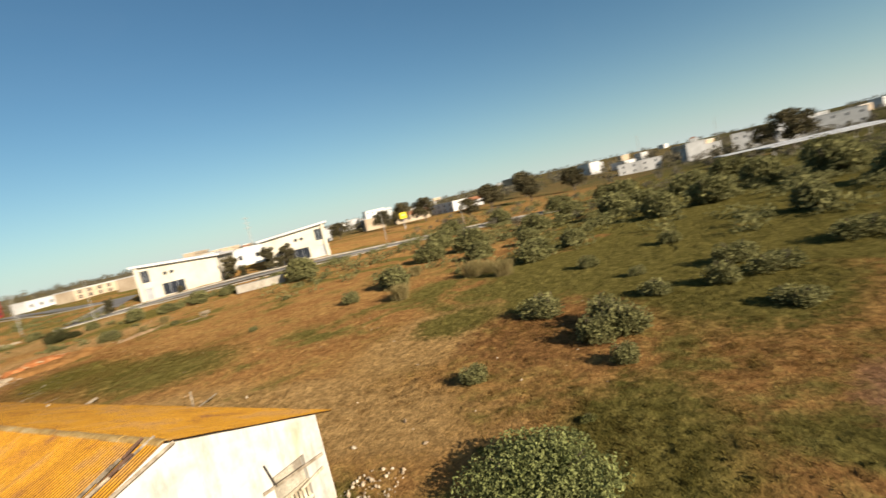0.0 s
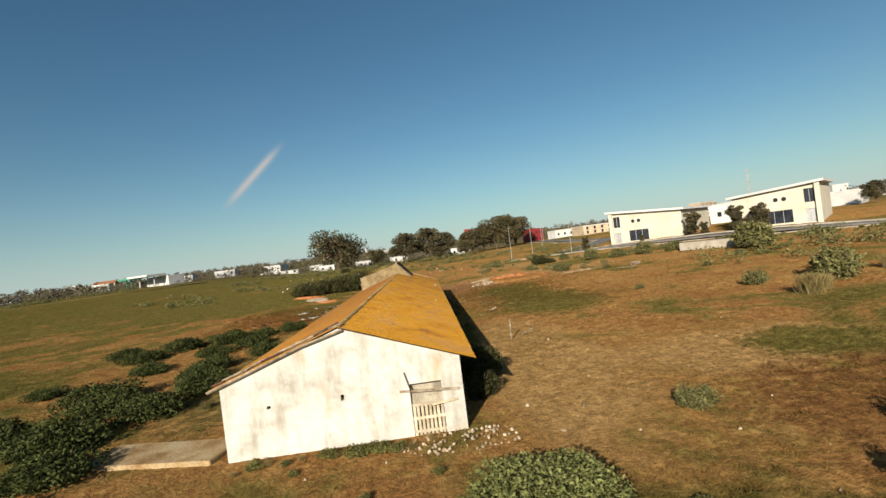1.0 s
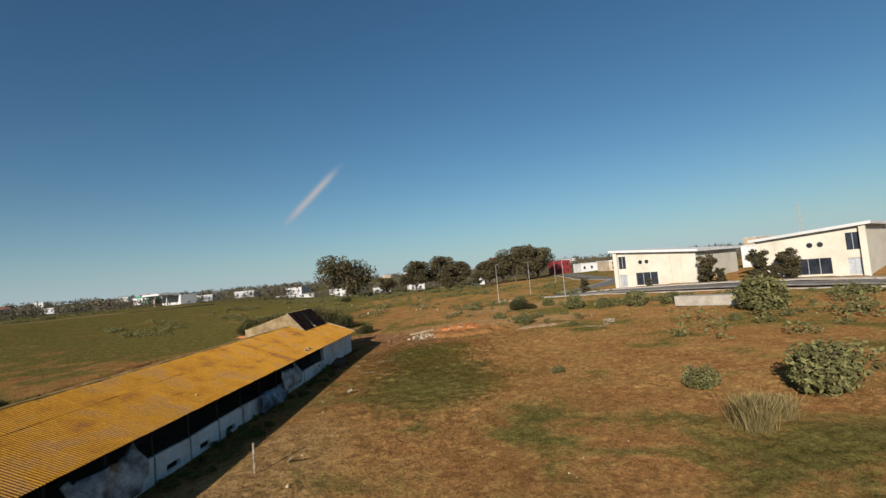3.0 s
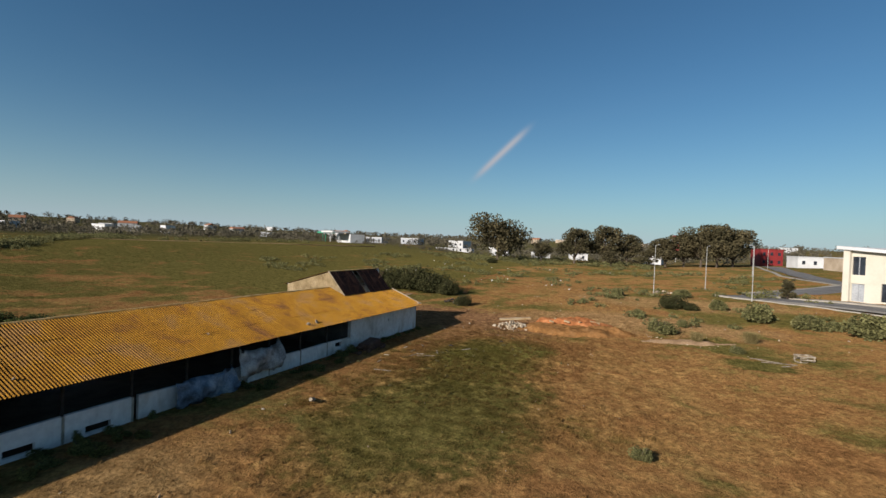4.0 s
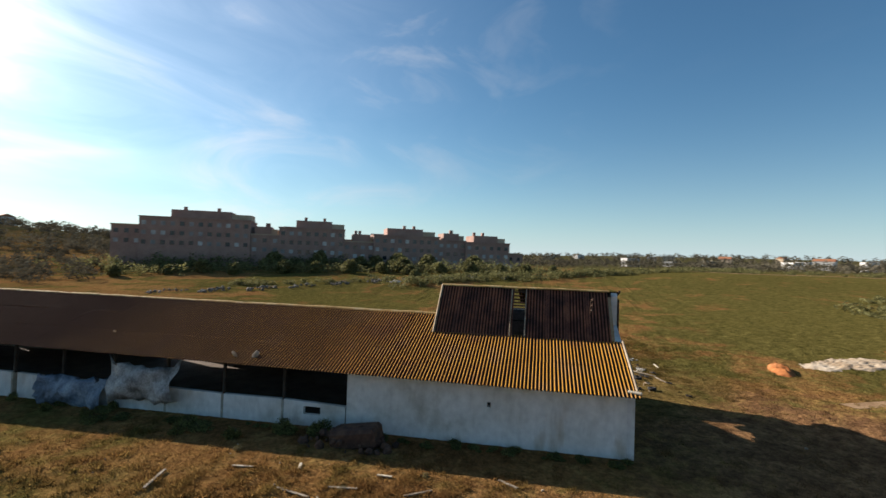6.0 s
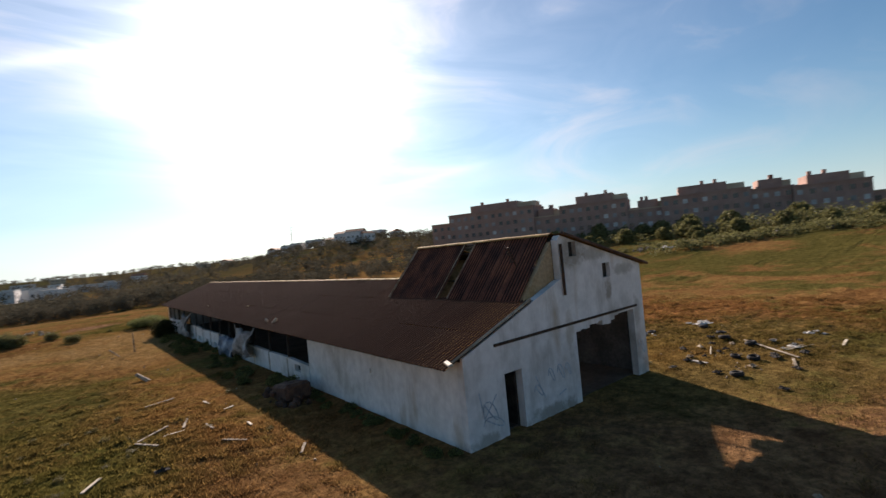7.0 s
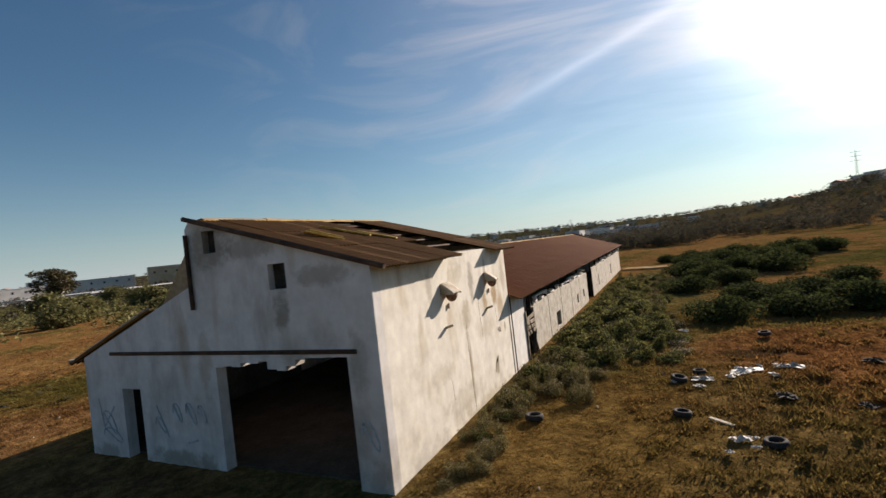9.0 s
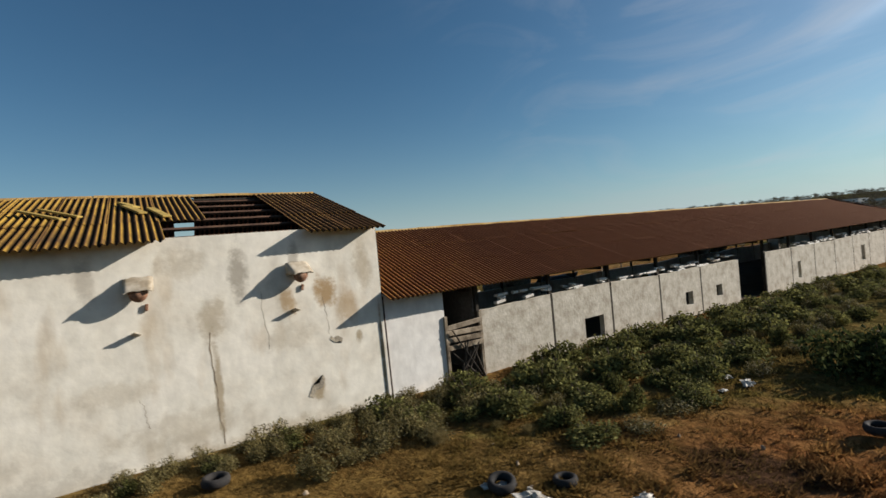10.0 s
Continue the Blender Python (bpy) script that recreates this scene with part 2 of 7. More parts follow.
def ground_material(name, tufts=False, thin=0.0):
    """Soil, straw and green grass in drifts; the same colours serve the ground and the tufts that grow on it."""
    mat = bpy.data.materials.new(name)
    mat.use_nodes = True
    tree = mat.node_tree
    link = tree.links.new
    bsdf = tree.nodes["Principled BSDF"]
    bsdf.inputs["Roughness"].default_value = 1.0
    bsdf.inputs["Diffuse Roughness"].default_value = 0.35
    bsdf.inputs["Specular IOR Level"].default_value = 0.0
    geo = tree.nodes.new("ShaderNodeNewGeometry")

    def noise_of(scale, detail=6.0, distortion=0.0, rough=0.6):
        n = tree.nodes.new("ShaderNodeTexNoise")
        n.inputs["Scale"].default_value = scale
        n.inputs["Detail"].default_value = detail
        n.inputs["Roughness"].default_value = rough
        n.inputs["Distortion"].default_value = distortion
        link(geo.outputs["Position"], n.inputs["Vector"])
        return n.outputs["Fac"]

    def span(value, lo, hi, a=0.0, b=1.0):
        m = tree.nodes.new("ShaderNodeMapRange")
        m.interpolation_type = "SMOOTHSTEP"
        m.inputs["From Min"].default_value, m.inputs["From Max"].default_value = lo, hi
        m.inputs["To Min"].default_value, m.inputs["To Max"].default_value = a, b
        link(value, m.inputs["Value"])
        return m.outputs[0]

    def mix(fac, a, b):
        m = tree.nodes.new("ShaderNodeMix")
        m.data_type = "RGBA"
        link(fac, m.inputs[0])
        for socket, v in ((m.inputs[6], a), (m.inputs[7], b)):
            if isinstance(v, tuple):
                socket.default_value = (*v, 1)
            else:
                link(v, socket)
        return m.outputs[2]

    def math2(op, a, b):
        m = node(tree, "ShaderNodeMath", op=op)
        for i, v in enumerate((a, b)):
            if isinstance(v, float):
                m.inputs[i].default_value = v
            else:
                link(v, m.inputs[i])
        return m.outputs[0]

    xyz = tree.nodes.new("ShaderNodeSeparateXYZ")
    link(geo.outputs["Position"], xyz.inputs[0])
    big = noise_of(0.035, 5.0, 0.4)
    mid = noise_of(0.16, 6.0, 0.6)
    tuft = noise_of(1.1, 6.0, 0.3, 0.7)
    fine = noise_of(6.0, 5.0, 0.0, 0.7)
    soil = mix(span(mid, 0.28, 0.7), (0.226, 0.112, 0.041), (0.312, 0.167, 0.06))
    straw = mix(span(tuft, 0.3, 0.75), (0.226, 0.126, 0.044), (0.314, 0.184, 0.066))
    green = mix(span(tuft, 0.25, 0.75), (0.085, 0.074, 0.020), (0.145, 0.118, 0.036))
    dry = mix(span(math2("ADD", tuft, math2("MULTIPLY", mid, 0.8)), 0.78, 1.05), soil, straw)
    # the meadow to the north-west and the hollow to the south-east keep green
    west = math2("MULTIPLY", span(xyz.outputs["X"], 14.0, -20.0), span(xyz.outputs["Y"], 38.0, 85.0))
    north = span(xyz.outputs["Y"], 85.0, 170.0, 0.0, 0.4)
    east = math2("MULTIPLY", span(xyz.outputs["X"], 22.0, 48.0), span(xyz.outputs["Y"], 24.0, -4.0))
    meadow = math2("MULTIPLY", span(xyz.outputs["X"], -12.0, -34.0), span(xyz.outputs["Y"], -70.0, 5.0, 0.0, 0.55))
    wet = math2("MAXIMUM", math2("MAXIMUM", math2("MAXIMUM", west, meadow), math2("MULTIPLY", east, 1.1)), north)
    lean = math2("ADD", math2("ADD", math2("MULTIPLY", big, 0.75), math2("MULTIPLY", mid, 0.75)), math2("MULTIPLY", wet, 0.2))
    lean = math2("ADD", lean, math2("MULTIPLY", tuft, 0.22))
    colour = mix(span(lean, 0.84, 1.0), dry, green)
    away = tree.nodes.new("ShaderNodeVectorMath")
    away.operation = "DISTANCE"
    away.inputs[1].default_value = (5.0, 25.0, 0.0)
    link(geo.outputs["Position"], away.inputs[0])
    scrub = math2("MULTIPLY", span(away.outputs["Value"], 150.0, 290.0, 0.0, 0.88), span(mid, 0.25, 0.6, 0.5, 1.0))
    colour = mix(scrub, colour, (0.07, 0.066, 0.032))
    # trampled earth in front of the barn's doors
    def spot(cx, cy, rx, ry):
        dx = math2("DIVIDE", math2("SUBTRACT", xyz.outputs["X"], float(cx)), float(rx))
        dy = math2("DIVIDE", math2("SUBTRACT", xyz.outputs["Y"], float(cy)), float(ry))
        d = math2("ADD", math2("MULTIPLY", dx, dx), math2("MULTIPLY", dy, dy))
        d = math2("ADD", d, math2("MULTIPLY", math2("SUBTRACT", mid, 0.5), 2.4))
        d = math2("ADD", d, math2("MULTIPLY", math2("SUBTRACT", tuft, 0.5), 2.2))
        return span(d, 1.3, 0.35)
    colour = mix(spot(12, 63, 14, 9), colour, mix(span(tuft, 0.3, 0.7), (0.165, 0.085, 0.042), (0.285, 0.157, 0.072)))
    colour = mix(spot(24, 66, 5, 6), colour, mix(span(tuft, 0.3, 0.7), (0.32, 0.13, 0.055), (0.40, 0.2, 0.09)))
    colour = mix(spot(-12, 49, 7, 12), colour, mix(span(tuft, 0.35, 0.65), (0.21, 0.092, 0.035), (0.35, 0.165, 0.06)))
    colour = mix(spot(-5, 55, 9, 7), colour, mix(span(tuft, 0.35, 0.65), (0.12, 0.082, 0.03), (0.205, 0.142, 0.05)))
    colour = mix(spot(-5, 53, 5, 9), colour, mix(span(tuft, 0.35, 0.65), (0.145, 0.092, 0.032), (0.22, 0.142, 0.05)))
    sand = mix(span(tuft, 0.3, 0.7), (0.27, 0.162, 0.064), (0.35, 0.218, 0.09))
    colour = mix(spot(15.5, 9, 4.5, 15), colour, sand)
    colour = mix(spot(27, 6, 9, 5), colour, sand)
    colour = mix(spot(36, 92, 16, 7), colour, mix(span(tuft, 0.3, 0.7), (0.22, 0.125, 0.05), (0.32, 0.2, 0.085)))
    colour = mix(spot(30, 72, 15, 8), colour, mix(span(tuft, 0.3, 0.7), (0.25, 0.14, 0.058), (0.34, 0.21, 0.092)))
    colour = mix(spot(15, 53, 2.2, 6), colour, mix(span(tuft, 0.3, 0.7), (0.20, 0.1, 0.04), (0.29, 0.16, 0.065)))
    colour = mix(spot(-7.5, 43.2, 1.0, 0.7), colour, (0.09, 0.05, 0.028))
    colour = mix(spot(22.5, 34, 6, 10), colour, green)
    colour = mix(spot(14, -9.5, 6, 3.5), colour, green)
    colour = mix(spot(32, -14, 8, 6), colour, green)
    colour = mix(spot(30.5, 5.2, 4.5, 3.6), colour, green)
    colour = mix(spot(17.5, -18.5, 4, 2.6), colour, mix(span(tuft, 0.3, 0.7), (0.24, 0.125, 0.065), (0.36, 0.2, 0.11)))
    colour = mix(spot(41, 56, 3, 2), colour, green)
    colour = mix(spot(21, 46, 5, 7.5), colour, mix(span(tuft, 0.25, 0.75), (0.10, 0.092, 0.022), (0.17, 0.145, 0.04)))
    colour = mix(spot(-3.5, 51, 2.4, 6), colour, mix(span(tuft, 0.3, 0.7), (0.15, 0.092, 0.03), (0.225, 0.138, 0.042)))
    colour = mix(spot(-4.5, 22, 3.6, 19), colour, mix(span(tuft, 0.3, 0.7), (0.115, 0.09, 0.03), (0.185, 0.142, 0.05)))
    colour = mix(spot(27, -3, 7, 6), colour, mix(span(tuft, 0.3, 0.7), (0.155, 0.075, 0.03), (0.24, 0.125, 0.045)))
    speck = noise_of(2.6, 4.0, 0.5, 0.65)
    shade = math2("MULTIPLY", math2("MULTIPLY", span(fine, 0.25, 0.75, 0.66, 1.3), span(tuft, 0.25, 0.75, 0.82, 1.14)), span(speck, 0.35, 0.6, 0.72, 1.12))
    if tufts:
        leaf = mix(span(lean, 0.74, 0.94), (0.205, 0.115, 0.042), (0.132, 0.11, 0.028))
        half = tree.nodes.new("ShaderNodeValue")
        half.outputs[0].default_value = 0.42
        colour = mix(half.outputs[0], colour, leaf)
        shade = span(geo.outputs["Random Per Island"], 0.0, 1.0, 0.72, 1.35)
    sc = tree.nodes.new("ShaderNodeVectorMath")
    sc.operation = "SCALE"
    link(colour, sc.inputs[0])
    link(shade, sc.inputs["Scale"])
    link(sc.outputs[0], bsdf.inputs["Base Color"])
    if not tufts:
        b = tree.nodes.new("ShaderNodeBump")
        b.inputs["Strength"].default_value = 1.0
        b.inputs["Distance"].default_value = 0.2
        link(math2("ADD", math2("MULTIPLY", fine, 0.8), math2("MULTIPLY", tuft, 0.5)), b.inputs["Height"])
        link(b.outputs[0], bsdf.inputs["Normal"])
    if thin:
        through_leaf = tree.nodes.new("ShaderNodeBsdfTranslucent")
        link(sc.outputs[0], through_leaf.inputs["Color"])
        both = tree.nodes.new("ShaderNodeMixShader")
        both.inputs[0].default_value = thin
        link(bsdf.outputs[0], both.inputs[1])
        link(through_leaf.outputs[0], both.inputs[2])
        link(both.outputs[0], tree.nodes["Material Output"].inputs["Surface"])
    return mat


def wall_material(name, colours, streaks, scale=0.55, stains=(), along="Y"):
    """Old limewash: white with grey weather streaks, ochre stains and bare patches."""
    mat = surface(name, colours, scale, 3.2, 0.92, 0.012, contrast=(0.30, 0.60), grain_range=(0.86, 1.1))
    tree = mat.node_tree
    link = tree.links.new
    geo = tree.nodes.new("ShaderNodeNewGeometry")
    mapping = tree.nodes.new("ShaderNodeMapping")
    mapping.inputs["Scale"].default_value = (1.0, 1.0, 0.24)
    link(geo.outputs["Position"], mapping.inputs["Vector"])
    n = tree.nodes.new("ShaderNodeTexNoise")
    n.inputs["Scale"].default_value = 1.4
    n.inputs["Detail"].default_value = 7.0
    n.inputs["Roughness"].default_value = 0.7
    link(mapping.outputs[0], n.inputs["Vector"])
    m = tree.nodes.new("ShaderNodeMapRange")
    m.inputs["From Min"].default_value, m.inputs["From Max"].default_value = 0.49, 0.72
    m.inputs["To Min"].default_value, m.inputs["To Max"].default_value = 0.0, streaks
    link(n.outputs["Fac"], m.inputs["Value"])
    mix = tree.nodes.new("ShaderNodeMix")
    mix.data_type = "RGBA"
    mix.inputs[7].default_value = (0.235, 0.205, 0.155, 1)
    bsdf = tree.nodes["Principled BSDF"]
    was = bsdf.inputs["Base Color"].links[0].from_socket
    link(m.outputs[0], mix.inputs[0])
    link(was, mix.inputs[6])
    # ochre rust runs
    runs = tree.nodes.new("ShaderNodeMapping")
    runs.inputs["Scale"].default_value = (0.9, 0.9, 0.3)
    runs.inputs["Location"].default_value = (3.7, 1.3, 0.4)
    link(geo.outputs["Position"], runs.inputs["Vector"])
    n2 = tree.nodes.new("ShaderNodeTexNoise")
    n2.inputs["Scale"].default_value = 1.0
    n2.inputs["Detail"].default_value = 5.0
    link(runs.outputs[0], n2.inputs["Vector"])
    m2 = tree.nodes.new("ShaderNodeMapRange")
    m2.inputs["From Min"].default_value, m2.inputs["From Max"].default_value = 0.6, 0.74
    m2.inputs["To Min"].default_value, m2.inputs["To Max"].default_value = 0.0, 0.6
    link(n2.outputs["Fac"], m2.inputs["Value"])
    rust = tree.nodes.new("ShaderNodeMix")
    rust.data_type = "RGBA"
    rust.inputs[7].default_value = (0.36, 0.235, 0.10, 1)
    link(m2.outputs[0], rust.inputs[0])
    link(mix.outputs[2], rust.inputs[6])
    colour = rust.outputs[2]
    # single stains (y, z, half width, half height, colour, strength) with ragged edges
    place = tree.nodes.new("ShaderNodeSeparateXYZ")
    link(geo.outputs["Position"], place.inputs[0])
    ragged = tree.nodes.new("ShaderNodeTexNoise")
    ragged.inputs["Scale"].default_value = 2.6
    ragged.inputs["Detail"].default_value = 7.0
    ragged.inputs["Roughness"].default_value = 0.7
    link(geo.outputs["Position"], ragged.inputs["Vector"])
    for y, z, ry, rz, tone, strength in stains:
        total = node(tree, "ShaderNodeMath", op="MULTIPLY")
        link(ragged.outputs["Fac"], total.inputs[0])
        total.inputs[1].default_value = 3.0
        for axis, centre, half in ((along, y, ry), ("Z", z, rz)):
            d = node(tree, "ShaderNodeMath", op="SUBTRACT")
            d.inputs[1].default_value = centre
            link(place.outputs[axis], d.inputs[0])
            q = node(tree, "ShaderNodeMath", op="DIVIDE")
            q.inputs[1].default_value = half
            link(d.outputs[0], q.inputs[0])
            sq = node(tree, "ShaderNodeMath", op="POWER")
            sq.inputs[1].default_value = 2.0
            ab = node(tree, "ShaderNodeMath", op="ABSOLUTE")
            link(q.outputs[0], ab.inputs[0])
            link(ab.outputs[0], sq.inputs[0])
            s = node(tree, "ShaderNodeMath", op="ADD")
            link(total.outputs[0], s.inputs[0])
            link(sq.outputs[0], s.inputs[1])
            total = s
        fade = tree.nodes.new("ShaderNodeMapRange")
        fade.interpolation_type = "SMOOTHSTEP"
        fade.inputs["From Min"].default_value, fade.inputs["From Max"].default_value = 2.5, 1.5
        fade.inputs["To Min"].default_value, fade.inputs["To Max"].default_value = 0.0, strength
        link(total.outputs[0], fade.inputs["Value"])
        stain = tree.nodes.new("ShaderNodeMix")
        stain.data_type = "RGBA"
        stain.inputs[7].default_value = (*tone, 1)
        link(fade.outputs[0], stain.inputs[0])
        link(colour, stain.inputs[6])
        colour = stain.outputs[2]
    link(colour, bsdf.inputs["Base Color"])
    return mat


def roof_surface(name, colours, scale=0.4, streak=None, flank=0, bare=(0.16, 0.085, 0.05)):
    """Corrugated sheets: colours as surface(), the valleys of the waves darkened by dirt and painted groove shade;
    where flank is set, lichen colours on one side of them and the bare colour on the other.
    """
    mat = surface(name, colours, scale, 14.0, 0.92, 0.008, contrast=(0.3, 0.62), per_object=0.05, streak=streak, spec=0.15)
    tree = mat.node_tree
    link = tree.links.new
    coord = tree.nodes.new("ShaderNodeTexCoord")
    xyz = tree.nodes.new("ShaderNodeSeparateXYZ")
    link(coord.outputs["Object"], xyz.inputs[0])
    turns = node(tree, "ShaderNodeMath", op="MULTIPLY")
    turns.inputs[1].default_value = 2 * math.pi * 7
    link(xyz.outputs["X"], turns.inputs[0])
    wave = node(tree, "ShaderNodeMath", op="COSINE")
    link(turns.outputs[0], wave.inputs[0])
    # Valley darkening is groove shade put into the colour, beside settled dirt.
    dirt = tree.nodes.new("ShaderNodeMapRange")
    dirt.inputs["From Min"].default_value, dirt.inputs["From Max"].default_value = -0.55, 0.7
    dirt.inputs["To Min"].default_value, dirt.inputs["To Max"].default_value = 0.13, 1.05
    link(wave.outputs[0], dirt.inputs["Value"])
    bsdf = tree.nodes["Principled BSDF"]
    was = bsdf.inputs["Base Color"].links[0].from_socket
    sc = tree.nodes.new("ShaderNodeVectorMath")
    sc.operation = "SCALE"
    # Splits each wave by colour: ramp colours on one side, bare on the other.
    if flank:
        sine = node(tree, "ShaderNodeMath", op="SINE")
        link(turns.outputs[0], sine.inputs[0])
        flank_mask = tree.nodes.new("ShaderNodeMapRange")
        flank_mask.inputs["From Min"].default_value, flank_mask.inputs["From Max"].default_value = (-0.1, 0.7) if flank > 0 else (0.03, -0.62)
        link(sine.outputs[0], flank_mask.inputs["Value"])
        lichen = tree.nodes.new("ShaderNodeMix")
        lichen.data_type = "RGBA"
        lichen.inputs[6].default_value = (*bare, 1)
        link(flank_mask.outputs[0], lichen.inputs[0])
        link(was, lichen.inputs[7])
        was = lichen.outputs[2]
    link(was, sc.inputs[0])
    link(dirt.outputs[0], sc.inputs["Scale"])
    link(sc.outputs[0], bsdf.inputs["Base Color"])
    return mat


M_GROUND = ground_material("field_ground")
M_WALL = wall_material("limewash", [(0.50, 0.465, 0.39), (0.66, 0.635, 0.575), (0.72, 0.70, 0.65), (0.75, 0.735, 0.69)], 0.3, 0.35)
RUSTY, GREYED, TANNED = (0.33, 0.2, 0.07), (0.27, 0.24, 0.19), (0.34, 0.27, 0.17)
M_TALLWALL = wall_material("stained_limewash", [(0.58, 0.53, 0.43), (0.695, 0.65, 0.55), (0.75, 0.715, 0.615), (0.78, 0.745, 0.65)], 0.14, 0.7,
                           [(47.2, 3.45, 0.35, 0.5, RUSTY, 0.85), (48.1, 3.3, 0.22, 0.4, RUSTY, 0.7), (49.1, 4.1, 0.25, 0.9, GREYED, 0.75), (49.7, 3.2, 0.35, 0.6, TANNED, 0.6), (49.7, 1.7, 0.1, 1.3, TANNED, 0.8),
                            (47.9, 4.3, 0.15, 0.5, GREYED, 0.6), (46.2, 3.9, 0.3, 0.7, TANNED, 0.5), (51.5, 2.0, 0.8, 0.3, TANNED, 0.3), (48.2, 2.5, 0.8, 0.4, TANNED, 0.35), (45.85, 1.6, 0.06, 1.6, RUSTY, 0.8), (47.6, 1.15, 0.2, 0.32, TANNED, 0.95), (46.45, 2.2, 0.12, 0.2, TANNED, 0.9), (46.7, 3.0, 0.4, 0.5, RUSTY, 0.5), (50.4, 1.0, 1.6, 0.5, TANNED, 0.35), (48.6, 0.35, 2.6, 0.4, TANNED, 0.5), (52.6, 0.4, 1.5, 0.5, GREYED, 0.4), (51.8, 4.2, 0.2, 0.6, GREYED, 0.45), (50.2, 4.4, 0.5, 0.4, TANNED, 0.4)])
M_NORTHWALL = wall_material("damp_limewash", [(0.42, 0.385, 0.33), (0.58, 0.56, 0.52), (0.66, 0.645, 0.61), (0.70, 0.685, 0.65)], 0.5, 0.35,
                            [(2.4, 4.2, 0.28, 0.6, GREYED, 0.85), (4.4, 5.75, 0.8, 0.7, GREYED, 0.8), (3.2, 5.6, 1.0, 0.35, GREYED, 0.6), (1.2, 4.85, 0.9, 0.3, GREYED, 0.6), (6.4, 0.55, 1.2, 0.35, GREYED, 0.8), (9.4, 0.5, 0.8, 0.3, GREYED, 0.7),
                             (5.3, 0.5, 0.5, 0.4, GREYED, 0.8), (0.4, 0.6, 0.5, 0.5, GREYED, 0.6), (5.0, 3.0, 0.3, 0.9, TANNED, 0.5), (0.5, 3.0, 0.3, 0.8, GREYED, 0.5)], "X")
# Limewash copy darkened in colour to hold back full sun; streaks are weathering.
M_GABLE = wall_material("sunlit_streaked_limewash", [(0.30, 0.28, 0.24), (0.42, 0.40, 0.36), (0.50, 0.485, 0.445), (0.54, 0.525, 0.485)], 0.75)
M_CONCRETE = surface("grey_render", [(0.34, 0.30, 0.24), (0.46, 0.425, 0.35), (0.55, 0.515, 0.44)], 2.2, 9.0, 0.95, 0.015, grain_range=(0.85, 1.12))
M_TANBLOCK = surface("tan_blockwork", [(0.15, 0.105, 0.05), (0.24, 0.175, 0.09), (0.31, 0.235, 0.135)], 1.0, 14.0, 0.95, 0.02)
M_DARKFLOOR = surface("dark_floor", [(0.07, 0.045, 0.028), (0.13, 0.09, 0.06)], 1.0, 12.0, 0.95, 0.02)
M_BLOCK = surface("bare_render", [(0.20, 0.17, 0.13), (0.34, 0.30, 0.23), (0.46, 0.42, 0.34)], 1.3, 18.0, 0.95, 0.02)
LICHEN = [(0.25, 0.112, 0.04), (0.41, 0.19, 0.022), (0.48, 0.232, 0.022), (0.41, 0.215, 0.06)]
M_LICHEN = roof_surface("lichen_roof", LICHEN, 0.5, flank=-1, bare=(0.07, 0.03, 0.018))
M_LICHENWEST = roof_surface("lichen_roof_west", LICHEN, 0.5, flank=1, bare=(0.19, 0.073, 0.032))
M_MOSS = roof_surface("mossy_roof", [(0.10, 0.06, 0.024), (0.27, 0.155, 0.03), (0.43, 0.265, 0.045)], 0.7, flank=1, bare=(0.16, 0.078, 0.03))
M_PURLIN = surface("brown_purlin", [(0.06, 0.032, 0.022), (0.13, 0.07, 0.042)], 3.0, 30.0, 0.9, 0.005)
M_SCRAP = surface("yellow_scrap", [(0.30, 0.20, 0.05), (0.46, 0.33, 0.09)], 3.0, 20.0, 0.9, 0.005)
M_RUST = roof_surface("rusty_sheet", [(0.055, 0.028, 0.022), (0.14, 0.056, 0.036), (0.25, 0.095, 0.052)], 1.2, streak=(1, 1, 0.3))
M_RIDGE = surface("ridge_cement", [(0.26, 0.15, 0.05), (0.40, 0.25, 0.08), (0.48, 0.35, 0.17)], 1.5, 14.0, 0.9, 0.01)
M_WOOD = surface("grey_wood", [(0.10, 0.075, 0.05), (0.25, 0.20, 0.14), (0.38, 0.32, 0.24)], 3.0, 30.0, 0.9, 0.006, per_object=0.2)
M_DARKWOOD = surface("tarred_wood", [(0.02, 0.017, 0.014), (0.06, 0.048, 0.036)], 3.0, 30.0, 0.9, 0.005)
M_IRON = surface("rusted_iron", [(0.03, 0.022, 0.018), (0.10, 0.055, 0.032)], 5.0, 40.0, 0.7, 0.003, metal=0.4)
M_TARP = surface("torn_plastic", [(0.14, 0.13, 0.12), (0.36, 0.35, 0.33), (0.55, 0.54, 0.5)], 1.2, 12.0, 0.6, 0.02)
M_TARPBLUE = surface("faded_blue_plastic", [(0.05, 0.06, 0.07), (0.14, 0.19, 0.25), (0.30, 0.36, 0.40)], 1.1, 12.0, 0.55, 0.02)
M_STONE = surface("pale_rubble", [(0.17, 0.115, 0.07), (0.29, 0.225, 0.15), (0.42, 0.36, 0.27)], 2.0, 20.0, 0.92, 0.02, island=0.25, per_object=0.25)
M_ROCK = surface("grey_rock", [(0.07, 0.062, 0.05), (0.14, 0.125, 0.105), (0.22, 0.2, 0.17)], 1.5, 12.0, 0.92, 0.03, per_object=0.25)
M_RUBBER = surface("tyre_rubber", [(0.012, 0.012, 0.012), (0.035, 0.032, 0.03)], 4.0, 40.0, 0.85, 0.004)
M_LITTER = surface("pale_litter", [(0.22, 0.2, 0.165), (0.48, 0.45, 0.39), (0.7, 0.67, 0.6)], 5.0, 20.0, 0.6, 0.01, island=0.2)
